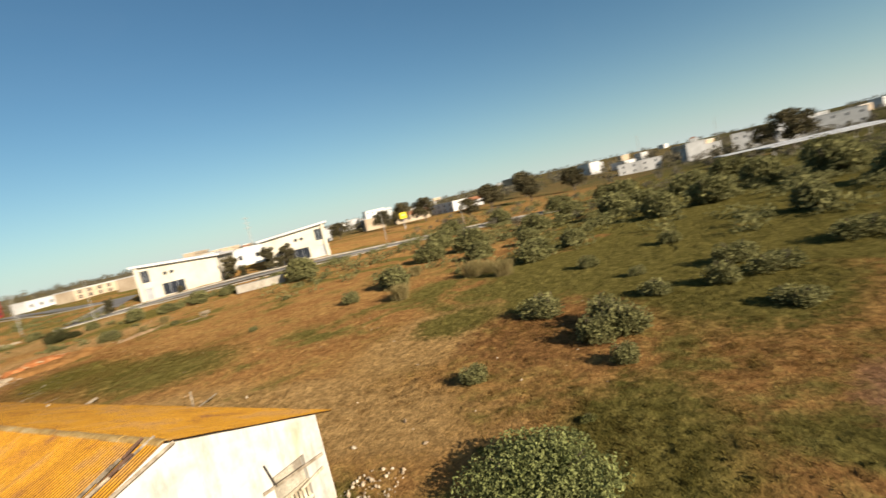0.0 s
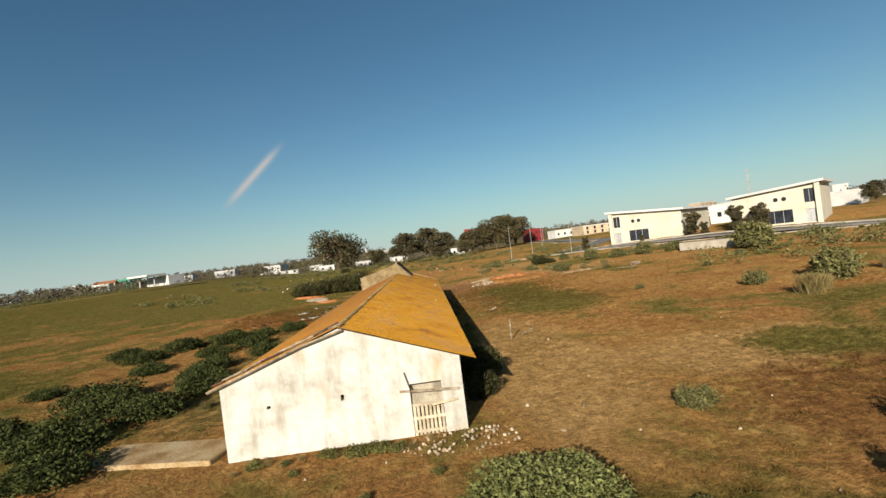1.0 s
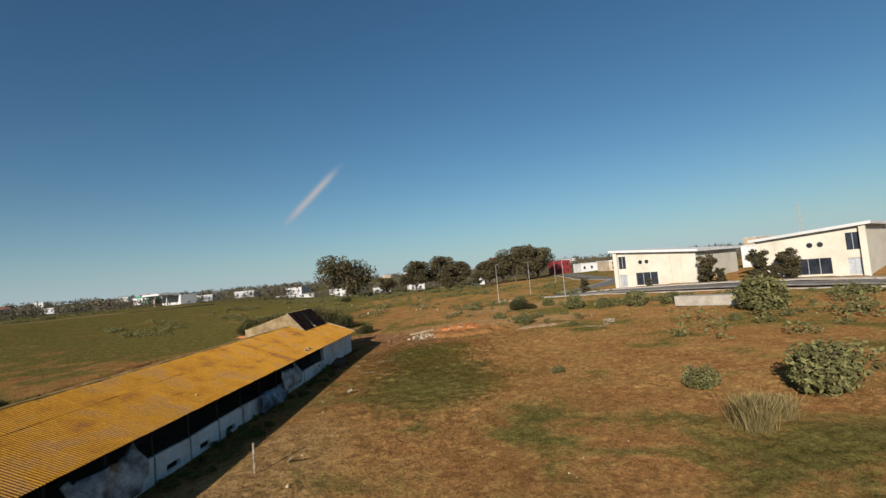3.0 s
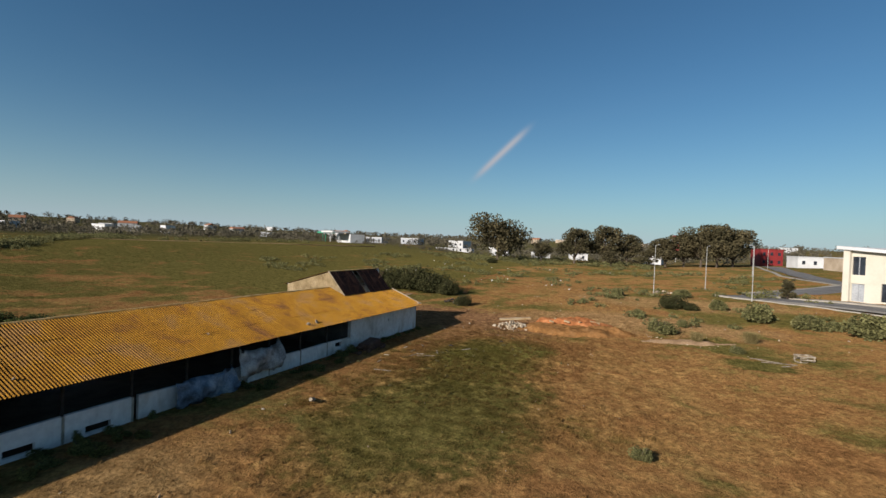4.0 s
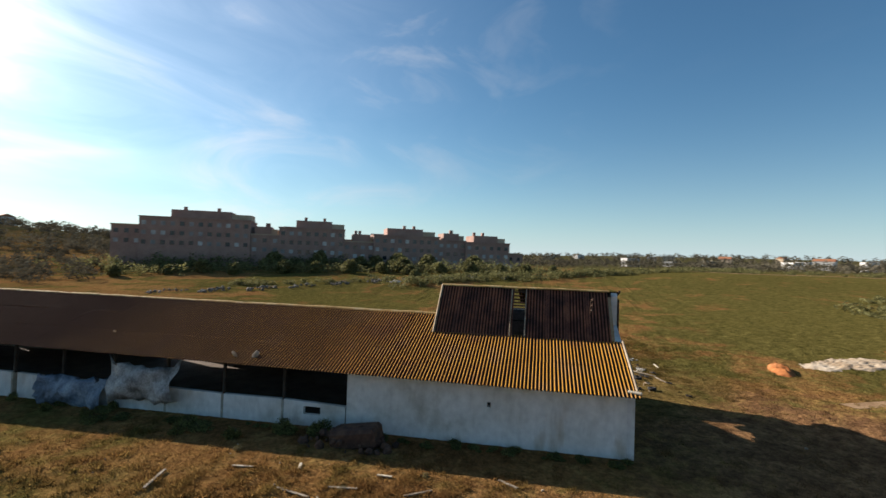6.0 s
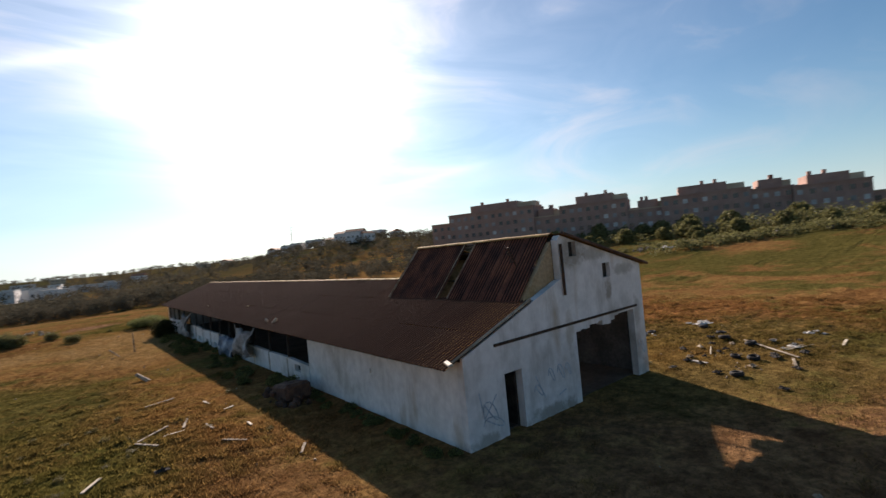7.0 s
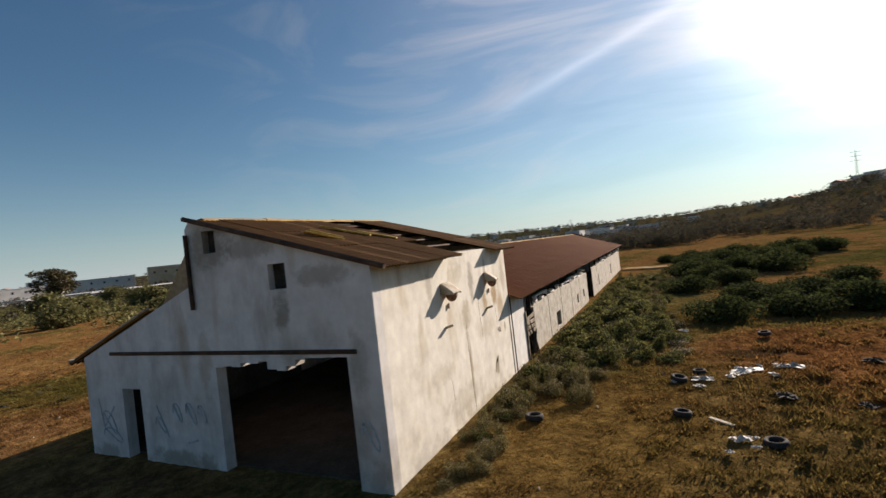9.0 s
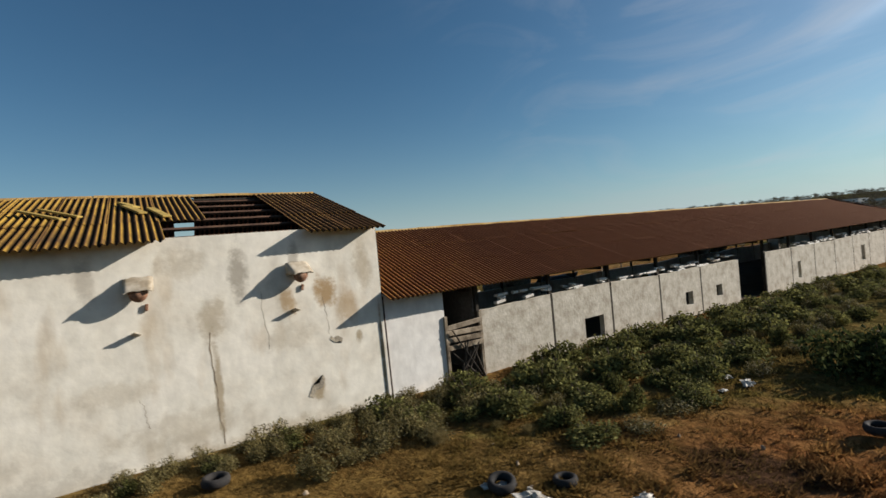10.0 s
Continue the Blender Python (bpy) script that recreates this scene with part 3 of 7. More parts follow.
M_ASPHALT = surface("asphalt", [(0.12, 0.11, 0.10), (0.19, 0.175, 0.155)], 0.5, 20.0, 0.9, 0.005)
M_KERB = surface("kerb_concrete", [(0.27, 0.235, 0.185), (0.38, 0.34, 0.28)], 1.0, 20.0, 0.9, 0.004)
M_CREAM = surface("cream_render", [(0.47, 0.425, 0.33), (0.53, 0.485, 0.39), (0.56, 0.515, 0.42)], 0.25, 8.0, 0.9, 0.004, grain_range=(0.92, 1.06))
M_WHITE = surface("white_render", [(0.46, 0.45, 0.43), (0.56, 0.55, 0.53)], 0.3, 6.0, 0.85, 0.004, per_object=0.12, grain_range=(0.9, 1.08))
M_OCHRE = surface("ochre_render", [(0.36, 0.27, 0.18), (0.48, 0.38, 0.27)], 0.3, 6.0, 0.88, 0.004, per_object=0.15, grain_range=(0.9, 1.08))
M_TILE = surface("clay_tile", [(0.26, 0.105, 0.05), (0.36, 0.16, 0.08)], 1.0, 10.0, 0.85, 0.01)
M_BRICK = surface("brick_facade", [(0.29, 0.175, 0.14), (0.38, 0.245, 0.195)], 0.4, 8.0, 0.9, 0.006)
M_GLASS = surface("dark_glass", [(0.015, 0.018, 0.024), (0.035, 0.04, 0.05)], 0.5, 3.0, 0.15, 0.0, spec=0.5)
M_PANE = surface("pale_blind", [(0.26, 0.26, 0.25), (0.42, 0.41, 0.38)], 0.8, 6.0, 0.4, 0.0, per_object=0.6)
M_RED = surface("red_panel", [(0.17, 0.016, 0.016), (0.23, 0.024, 0.022)], 0.5, 4.0, 0.6, 0.0)
M_GREEN = surface("green_panel", [(0.03, 0.22, 0.12), (0.04, 0.3, 0.17)], 0.5, 4.0, 0.5, 0.0)
M_YELLOW = surface("yellow_panel", [(0.7, 0.5, 0.03), (0.78, 0.58, 0.05)], 0.5, 4.0, 0.5, 0.0)
M_GREY = surface("grey_cladding", [(0.30, 0.31, 0.32), (0.40, 0.41, 0.42)], 0.3, 5.0, 0.7, 0.002, per_object=0.15)
M_POLE = surface("galvanised_pole", [(0.30, 0.29, 0.27), (0.44, 0.43, 0.40)], 1.0, 10.0, 0.6, 0.0)
M_BARK = surface("bark", [(0.05, 0.036, 0.025), (0.13, 0.10, 0.07)], 2.0, 16.0, 0.95, 0.02)
M_SHRUB = surface("shrub_leaves", [(0.085, 0.09, 0.028), (0.2, 0.19, 0.065)], 0.8, 9.0, 0.8, 0.0, island=0.75, translucent=0.3, spec=0.08)
M_WEED = surface("weed_leaves", [(0.10, 0.085, 0.03), (0.2, 0.165, 0.062)], 1.2, 9.0, 0.6, 0.0, island=0.8, translucent=0.25, spec=0.25)
M_OLIVE = surface("olive_leaves", [(0.115, 0.112, 0.042), (0.21, 0.195, 0.08)], 0.8, 9.0, 0.8, 0.0, island=0.45, translucent=0.3, spec=0.12)
M_BRAMBLE = surface("bramble_leaves", [(0.032, 0.042, 0.015), (0.085, 0.098, 0.034)], 0.9, 9.0, 0.9, 0.0, island=0.55, translucent=0.25, spec=0.02)
M_FIG = surface("dark_bush_leaves", [(0.03, 0.033, 0.014), (0.084, 0.08, 0.034)], 0.7, 7.0, 0.9, 0.0, island=0.6, translucent=0.25, spec=0.03)
M_DUSTY = surface("dusty_leaves", [(0.11, 0.125, 0.04), (0.22, 0.23, 0.085)], 0.9, 9.0, 0.7, 0.0, island=0.5, translucent=0.25, spec=0.12)
M_TREE = surface("tree_leaves", [(0.052, 0.046, 0.022), (0.108, 0.088, 0.044)], 0.12, 3.0, 0.8, 0.0, island=0.45, translucent=0.15, spec=0.12)
M_REED = surface("dry_stems", [(0.15, 0.12, 0.045), (0.30, 0.23, 0.10)], 1.0, 9.0, 0.85, 0.0, island=0.35, translucent=0.2, spec=0.12)
M_GRASS = ground_material("grass_tufts", True, 0.5)
M_FAR = surface("far_wood", [(0.085, 0.076, 0.052), (0.16, 0.138, 0.095)], 0.02, 0.3, 0.9, 0.0, island=0.2, spec=0.0, translucent=0.15)
M_EARTH = surface("red_earth", [(0.26, 0.095, 0.036), (0.36, 0.135, 0.05), (0.42, 0.18, 0.075)], 0.8, 4.0, 0.95, 0.04, spec=0.0)
M_TANEARTH = surface("tan_earth", [(0.16, 0.076, 0.026), (0.255, 0.122, 0.042), (0.30, 0.155, 0.06)], 0.8, 4.0, 0.97, 0.06, spec=0.0)
M_PALE = surface("pale_earth", [(0.25, 0.155, 0.085), (0.36, 0.24, 0.14)], 0.6, 6.0, 0.95, 0.03, spec=0.0)
M_CHALK = surface("chalky_earth", [(0.34, 0.245, 0.155), (0.48, 0.38, 0.27), (0.54, 0.45, 0.34)], 0.7, 5.0, 0.97, 0.03, spec=0.0)
M_SLAB = surface("weathered_slab", [(0.30, 0.19, 0.085), (0.40, 0.30, 0.18)], 0.9, 10.0, 0.92, 0.01)
M_DUSTYSLAB = surface("dirt_covered_slab", [(0.22, 0.135, 0.06), (0.34, 0.24, 0.13), (0.41, 0.32, 0.2)], 0.7, 9.0, 1.0, 0.01, spec=0.0)
# Inner faces coloured dark so that they read as unlit.
M_INNERSHADE = surface("inner_wall", [(0.07, 0.06, 0.055), (0.14, 0.125, 0.11)], 0.8, 10.0, 0.92, 0.01)
M_HOOD = surface("weathered_sheet_metal", [(0.28, 0.23, 0.16), (0.40, 0.35, 0.27), (0.48, 0.43, 0.35)], 3.0, 14.0, 0.75, 0.003, grain_range=(0.85, 1.1))
M_BOWL = surface("rusty_bowl", [(0.12, 0.055, 0.03), (0.24, 0.13, 0.08), (0.33, 0.21, 0.14)], 6.0, 30.0, 0.85, 0.003)
M_GRAFFITI = surface("faded_spray", [(0.34, 0.41, 0.45), (0.45, 0.5, 0.52)], 2.0, 10.0, 0.8, 0.0)


# ---- mesh helpers ----
def mesh_of(name, verts, faces, mat, smooth=False):
    me = bpy.data.meshes.new(name)
    me.from_pydata([tuple(v) for v in verts], [], [tuple(f) for f in faces])
    me.materials.append(mat)
    if smooth:
        me.polygons.foreach_set("use_smooth", [True] * len(me.polygons))
    me.update()
    return me


def thicken(bm, depth):
    """Give an open sheet of faces a thickness."""
    bmesh.ops.recalc_face_normals(bm, faces=bm.faces[:])
    bm.normal_update()
    bmesh.ops.solidify(bm, geom=bm.faces[:], thickness=depth)


def under(ob, parent):
    if parent is not None:
        ob.parent = parent
    return ob


def piece(name, verts, faces, mat, parent=None, label="", smooth=False, m=None):
    ob = under(new(name, mesh_of(name, verts, faces, mat, smooth)), parent)
    if m is not None:
        ob.matrix_local = m
    if label:
        tagged(ob, label)
    return ob


def part(name, bm, mat, parent=None, label="", smooth=False, m=None):
    me = bpy.data.meshes.new(name)
    bm.to_mesh(me)
    bm.free()
    me.materials.append(mat)
    if smooth:
        me.polygons.foreach_set("use_smooth", [True] * len(me.polygons))
    ob = under(new(name, me), parent)
    if m is not None:
        ob.matrix_local = m
    if label:
        tagged(ob, label)
    return ob


def thing(name, m, label, category, group="", kind=""):
    ob = new(name)
    ob.empty_display_size = 0.2
    ob.matrix_world = m
    return tagged(ob, label, category, group, kind)


def box_bm(size, centre=(0, 0, 0), bevel=0.0, bm=None, turn=None):
    bm = bm or bmesh.new()
    m = Matrix.Translation(centre)
    if turn is not None:
        m = m @ turn
    r = bmesh.ops.create_cube(bm, size=1.0, matrix=m @ Matrix.Diagonal((*size, 1)))
    if bevel:
        edges = list({e for v in r["verts"] for e in v.link_edges})
        bmesh.ops.bevel(bm, geom=edges, offset=bevel, segments=1, affect="EDGES")
    return bm


def rod_bm(a, b, r0, r1=None, sides=8, bm=None):
    bm = bm or bmesh.new()
    a, b = Vector(a), Vector(b)
    d = b - a
    m = Matrix.Translation((a + b) / 2) @ d.to_track_quat("Z", "Y").to_matrix().to_4x4()
    bmesh.ops.create_cone(bm, cap_ends=True, segments=sides, radius1=r0, radius2=r0 if r1 is None else r1, depth=d.length, matrix=m)
    return bm


def rough_stone(seed, size, bm=None, at=(0, 0, 0)):
    bm = bm or bmesh.new()
    rnd = random.Random(seed)
    r = bmesh.ops.create_icosphere(bm, subdivisions=1, radius=1.0)
    turn = Euler((rnd.random() * 6, rnd.random() * 6, rnd.random() * 6)).to_matrix()
    for v in r["verts"]:
        k = 0.75 + 0.4 * noise.noise(v.co * 1.7 + Vector((seed * 3.1, 0, 0)))
        v.co = turn @ Vector((v.co.x * size[0] * k, v.co.y * size[1] * k, v.co.z * size[2] * k)) + Vector(at)
    return bm


def smoothstep(a, b, v):
    v = min(1.0, max(0.0, (v - a) / (b - a)))
    return v * v * (3 - 2 * v)


def ground_z(x, y):
    """Height of the land: nearly level round the barn, rising to low hills far away."""
    z = 0.4 * smoothstep(2, 54, y)
    r = math.hypot(x - 5, y - 25)
    z += 4.2 * smoothstep(-45, -115, x)
    z += 2.6 * smoothstep(30, 100, x) * smoothstep(10, 90, y)
    z += 1.2 * smoothstep(60, 105, y) + 1.2 * smoothstep(105, 230, y)
    az = math.atan2(x - 5, y - 25)
    south = 0.5 - 0.5 * math.cos(az)
    z += (13 + 9 * south + 3 * math.sin(az * 5 + 1)) * smoothstep(330, 1150, r)
    z += 15 * math.exp(-(((x + 165) / 95) ** 2 + ((y + 260) / 120) ** 2)) * smoothstep(150, 260, r)
    near = smoothstep(3.0, 9.0, max(abs(x - 5) - 5, abs(y - 27) - 27))
    z += near * (0.28 * noise.noise(Vector((x * 0.045, y * 0.045, 3.0))) + 0.07 * noise.noise(Vector((x * 0.28, y * 0.28, 7.0))))
    if r < 120:
        rough = 0.5 + 0.9 * smoothstep(-0.35, 0.4, noise.noise(Vector((x * 0.11, y * 0.11, 12.0))))
        z += near * 0.08 * noise.noise(Vector((x * 0.9, y * 0.9, 1.0)))
        z += (0.25 + 0.75 * near) * rough * (0.165 * abs(noise.noise(Vector((x * 1.9, y * 1.9, 4.0)))) + 0.09 * noise.noise(Vector((x * 3.7, y * 3.7, 6.0))))
    return z


# ---- the land ----
def build_ground():
    def lines(lo, hi, step):
        """Even lines over the near field, then wider and wider ones out to the horizon."""
        count = round((hi - lo) / step)
        near = [lo + (hi - lo) * i / count for i in range(count + 1)]
        out, gap, reach = [], step, 0.0
        while reach < 3600:
            gap *= 1.075
            reach += gap
            out.append(reach)
        return [lo - q for q in reversed(out)] + near + [hi + q for q in out]

    xs, ys = lines(-17, 40, 0.22), lines(-22, 72, 0.24)
    verts = [(x, y, ground_z(x, y)) for y in ys for x in xs]
    w = len(xs)
    faces = [(j * w + i, j * w + i + 1, (j + 1) * w + i + 1, (j + 1) * w + i) for j in range(len(ys) - 1) for i in range(w - 1)]
    ob = piece("ground", verts, faces, M_GROUND, smooth=True)
    return tagged(ob, "rough open field of brown soil, straw and green grass", "ground", kind="structure")


build_ground()


# ---- the barn ----
W, L = 10.0, 54.2
RIDGE_X, RIDGE_Z = 5.1, 4.96
EAST_X, EAST_Z = 10.68, 2.93
WEST_X, WEST_Z = -0.48, 3.02
BLOCK_Y = 45.75
TOP_X, TOP_Z = 5.05, 6.45          # ridge of the raised end
LOW_X, LOW_Z = 6.98, 4.28          # where its steep side meets the main roof
HIGH_X, HIGH_Z = -0.42, 4.86       # its west eave


def roof_z(x):
    """Underside height of the main roof."""
    if x > RIDGE_X:
        return RIDGE_Z - (x - RIDGE_X) * (RIDGE_Z - EAST_Z) / (EAST_X - RIDGE_X) - 0.07
    return RIDGE_Z - (RIDGE_X - x) * (RIDGE_Z - WEST_Z) / (RIDGE_X - WEST_X) - 0.07


def block_z(x):
    if x > TOP_X:
        return TOP_Z - (x - TOP_X) * (TOP_Z - LOW_Z) / (LOW_X - TOP_X) - 0.06
    return TOP_Z - (TOP_X - x) * (TOP_Z - HIGH_Z) / (TOP_X - HIGH_X) - 0.06


def panel(axis, d0, d1, u0, u1, base, top, holes=(), breaks=()):
    """A wall along x or y between the depths d0 and d1, from base up to top(u), with openings (u0, u1, z0, z1) right through it."""
    cuts = sorted({u0, u1, *[b for b in breaks if u0 < b < u1], *[h[i] for h in holes for i in (0, 1) if u0 < h[i] < u1]})
    verts, faces = [], []
    for a, b in zip(cuts, cuts[1:]):
        mid = (a + b) / 2
        spans = [[(base, base), (top(a + 1e-5), top(b - 1e-5))]]
        for h in sorted((h for h in holes if h[0] <= mid <= h[1]), key=lambda h: h[2]):
            low, high = spans.pop()
            if h[2] > low[0] + 1e-4:
                spans.append([low, (h[2], h[2])])
            spans.append([(h[3], h[3]), high])
        for low, high in spans:
            if high[0] - low[0] < 0.003 and high[1] - low[1] < 0.003:
                continue
            s = len(verts)
            for d in (d0, d1):
                for u, z in ((a, low[0]), (b, low[1]), (b, high[1]), (a, high[0])):
                    verts.append((u, d, z) if axis == "x" else (d, u, z))
            faces += [(s, s + 1, s + 2, s + 3), (s + 7, s + 6, s + 5, s + 4), (s + 3, s + 2, s + 6, s + 7), (s, s + 4, s + 5, s + 1),
                      (s, s + 3, s + 7, s + 4), (s + 1, s + 5, s + 6, s + 2)]
    bm = bmesh.new()
    vs = [bm.verts.new(v) for v in verts]
    for f in faces:
        bm.faces.new([vs[i] for i in f])
    bmesh.ops.recalc_face_normals(bm, faces=bm.faces)
    return bm


def sheet_mesh(name, mat, length, waves=7, pitch=1 / 7, depth=0.055, thick=0.009):
    """A corrugated sheet: x across the waves, y down the slope from 0."""
    cols = waves * 8 + 3
    verts, faces = [], []
    for layer in (0, 1, 0, 1):
        for y in (0.0, -length):
            for c in range(cols):
                x = (c - 1) * pitch / 8
                verts.append((x, y, 0.5 * depth * math.cos(2 * math.pi * x / pitch) - layer * thick))
    n = cols
    for c in range(cols - 1):
        faces.append((c, n + c, n + c + 1, c + 1))
        faces.append((2 * n + c, 2 * n + c + 1, 3 * n + c + 1, 3 * n + c))
        faces.append((5 * n + c, 7 * n + c, 7 * n + c + 1, 5 * n + c + 1))
        faces.append((4 * n + c, 4 * n + c + 1, 6 * n + c + 1, 6 * n + c))
    me = mesh_of(name, verts, faces, mat, True)
    return me


def lay_sheets(parent, name, me, a, b, y0, y1, rows, facing, skip, seed, jitter=0.008, overlap=0.14):
    """Rows of sheets from the upper edge a to the lower edge b (x, z), from y0 to y1. facing +1: the slope falls to the east."""
    rnd = random.Random(seed)
    ax, az = a
    bx, bz = b
    length = math.hypot(bx - ax, bz - az)
    down = Vector(((bx - ax) / length, 0, (bz - az) / length))
    along = Vector((0, 1, 0)) if facing > 0 else Vector((0, -1, 0))
    up = (along.cross(-down)).normalized()
    count = round((y1 - y0) / 1.0)
    for r in range(rows - 1, -1, -1):
        top = length * r / rows - (overlap if r else 0)
        for c in range(count):
            if (r, c) in skip:
                continue
            y = y0 + (y1 - y0) * (c + (0 if facing > 0 else 1)) / count
            o = Vector((ax, y, az)) + down * top + up * (0.007 * (rows - r) + rnd.uniform(-jitter, jitter) + 0.004 * (c % 2))
            m = Matrix((along, -down, up)).transposed().to_4x4()
            m.translation = o
            ob = new(name, me)
            ob.parent = parent
            ob.matrix_local = m @ pose(0, 0, 0, rnd.uniform(-0.12, 0.12), 0, rnd.uniform(-0.25, 0.25))


def build_barn():
    barn = thing("barn", pose(0, 0, 0), "long derelict whitewashed barn with orange lichened corrugated roof", "barn")
    T = 0.28
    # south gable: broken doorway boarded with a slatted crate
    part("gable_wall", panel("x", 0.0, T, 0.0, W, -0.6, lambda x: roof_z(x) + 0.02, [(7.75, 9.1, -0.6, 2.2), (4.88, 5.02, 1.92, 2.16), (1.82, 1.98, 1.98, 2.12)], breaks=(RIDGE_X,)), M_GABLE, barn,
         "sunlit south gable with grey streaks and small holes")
    # north gable
    rnd = random.Random(5)
    edge = [0.78 + 3.86 * i / 14 for i in range(15)]
    lintel = [(edge[i], edge[i + 1], 0.0, 3.12 - 0.2 * i / 13 + rnd.uniform(-0.05, 0.05) - (0.14 if 4 < i < 8 else 0)) for i in range(14)]
    def north_top(x):
        return block_z(x) + 0.01 if x < 5.2 else roof_z(x) + 0.02
    part("gable_wall", panel("x", L - T, L, 0.0, W, -0.6, north_top,
                             lintel + [(7.6, 8.38, -0.6, 2.3), (2.16, 2.66, 4.62, 5.18), (4.2, 4.62, 5.6, 6.13)], breaks=(TOP_X, 5.2)), M_NORTHWALL, barn,
         "shaded north gable with big broken doorway and small door")
    part("infill_wall", panel("x", L - T - 0.22, L - 0.3, 5.2, LOW_X, 3.6, lambda x: block_z(x) - 0.02), M_SLAB, barn, "dark unpainted triangular infill under the steep roof")
    # Dark panels added inside the vents, standing in for the interior's darkness.
    part("shutter", box_bm((0.56, 0.05, 0.62), (2.41, L - 0.2, 4.9)), M_DARKWOOD, barn, "dark panel inside the vent, added for the unlit interior")
    part("shutter", box_bm((0.48, 0.05, 0.6), (4.41, L - 0.2, 5.86)), M_DARKWOOD, barn, "dark panel inside the vent, added for the unlit interior")
    part("lintel_beam", box_bm((8.2, 0.05, 0.09), (4.62, L + 0.02, 3.25), 0.01), M_IRON, barn, "rusted steel lintel strip", m=pose(0, 0, 0))
    part("door_leaf", box_bm((0.06, 0.75, 1.98), (7.66, L - 0.65, 1.28), 0.01), M_DARKWOOD, barn, "dark wooden door standing open inside")
    # raised end
    part("block_south_wall", panel("x", BLOCK_Y, BLOCK_Y + 0.22, T, LOW_X - 0.1, 2.6, lambda x: block_z(x) + 0.0, breaks=(TOP_X,)), M_TANBLOCK, barn, "bare ochre blockwork triangle above the main roof")
    part("blockwork_face", panel("x", BLOCK_Y - 0.008, BLOCK_Y - 0.002, 0.0, T + 0.02, 3.0, lambda x: block_z(x) - 0.02), M_TANBLOCK, barn)
    part("block_west_wall", panel("y", 0.0, T, BLOCK_Y, L - T, -0.6, lambda y: block_z(0.1)), M_TALLWALL, barn, "tall whitewashed west wall with rust stains")
    # east side: solid end, then a low wall with posts under the eaves
    part("east_wall", panel("y", W - T, W, 42.6, L - T, -0.6, lambda y: roof_z(W) + 0.01, [(48.6, 48.75, 1.9, 2.1)]), M_WALL, barn, "solid shaded whitewashed end of the east wall")
    hole_rnd = random.Random(9)
    lows = [1.38 + hole_rnd.uniform(-0.07, 0.07) for _ in range(16)]
    for i in range(15):
        y0, y1 = (T if i == 0 else 0.6 + 3.0 * (i - 1) + 0.06), min(42.6, 0.6 + 3.0 * i - 0.06)
        if i == 9:
            y0 = 24.9
        holes = [(40.6, 41.4, 0.85, 1.2)] if i == 14 else [((y0 + y1) / 2 - 0.6, (y0 + y1) / 2 + 0.5, 0.28, 0.62)] if i in (5, 6, 7, 8) else ()
        part("low_wall", panel("y", W - 0.2, W, y0, y1, -0.6, lambda y: lows[i] + (lows[i + 1] - lows[i]) * (y - y0) / (y1 - y0), holes), M_WALL, barn, "low whitewashed bay of the east wall, stained and chipped")
    for i in range(15):
        y = 0.6 + 3.0 * i
        if y < 42.4:
            part("pilaster", box_bm((0.22, 0.12, 1.9), (W - 0.08, y, 0.42), 0.015), M_BLOCK, barn)
            part("post", box_bm((0.12, 0.12, 1.75), (W - 0.12, y, 2.2), 0.01), M_DARKWOOD, barn)
    part("eave_beam", box_bm((0.14, 42.2, 0.16), (W - 0.1, 21.4, roof_z(W - 0.1) - 0.14), 0.01), M_DARKWOOD, barn)
    # west side
    part("west_wall", panel("y", 0.0, T, 42.8, BLOCK_Y, -0.6, lambda y: roof_z(0) + 0.01, [(42.8, 43.9, -0.6, 3.2)]), M_WALL, barn)
    rag = random.Random(11)
    tops = [2.28 + rag.uniform(-0.06, 0.08) for _ in range(90)]
    west_holes = [(31.4, 31.95, 0.75, 1.3), (29.0, 29.5, 0.8, 1.3), (37.2, 38.2, 0.5, 1.25), (15.2, 15.9, 0.6, 1.7), (10.6, 11.3, 0.6, 1.6), (20.6, 21.0, 0.6, 1.5)]
    for i in range(15):
        y0, y1 = (T if i == 0 else 0.7 + 3.0 * (i - 1) + 0.05), min(42.8, 0.7 + 3.0 * i - 0.05)
        if i == 9:
            y1 = 24.6
        if i == 10:
            y0 = 27.4
        if i == 9 or y1 - y0 < 0.2:
            continue
        part("west_wall", panel("y", 0.0, 0.2, y0, y1, -0.6, lambda y: tops[i] + (tops[i + 1] - tops[i]) * (y - y0) / (y1 - y0), [h for h in west_holes if y0 < h[0] and h[1] < y1]),
             M_CONCRETE, barn, "half-height grey bay of the west wall")
        part("wall_joint", box_bm((0.17, 0.08, 2.8), (0.09, y1 + 0.05, 0.75)), M_DARKWOOD, barn)
        part("post", box_bm((0.12, 0.12, 0.9), (0.1, y1 + 0.05, 2.6), 0.01), M_DARKWOOD, barn)
    # pale broken blocks along the top of the west wall
    for i in range(170):
        y = rag.uniform(1.0, 42.0)
        if 21.6 < y < 27.8:
            continue
        part("wall_block", box_bm((0.16, rag.uniform(0.15, 0.5), rag.uniform(0.04, 0.1)), (0.09, 0, 0), 0.012), M_WALL, barn, m=pose(0.0, y, tops[int(y / 3.0)] + 0.05 + 0.1 * (i % 3), rag.uniform(-8, 8), 0, rag.uniform(-6, 6)))
    # floor and inner walls
    slab = bmesh.new()
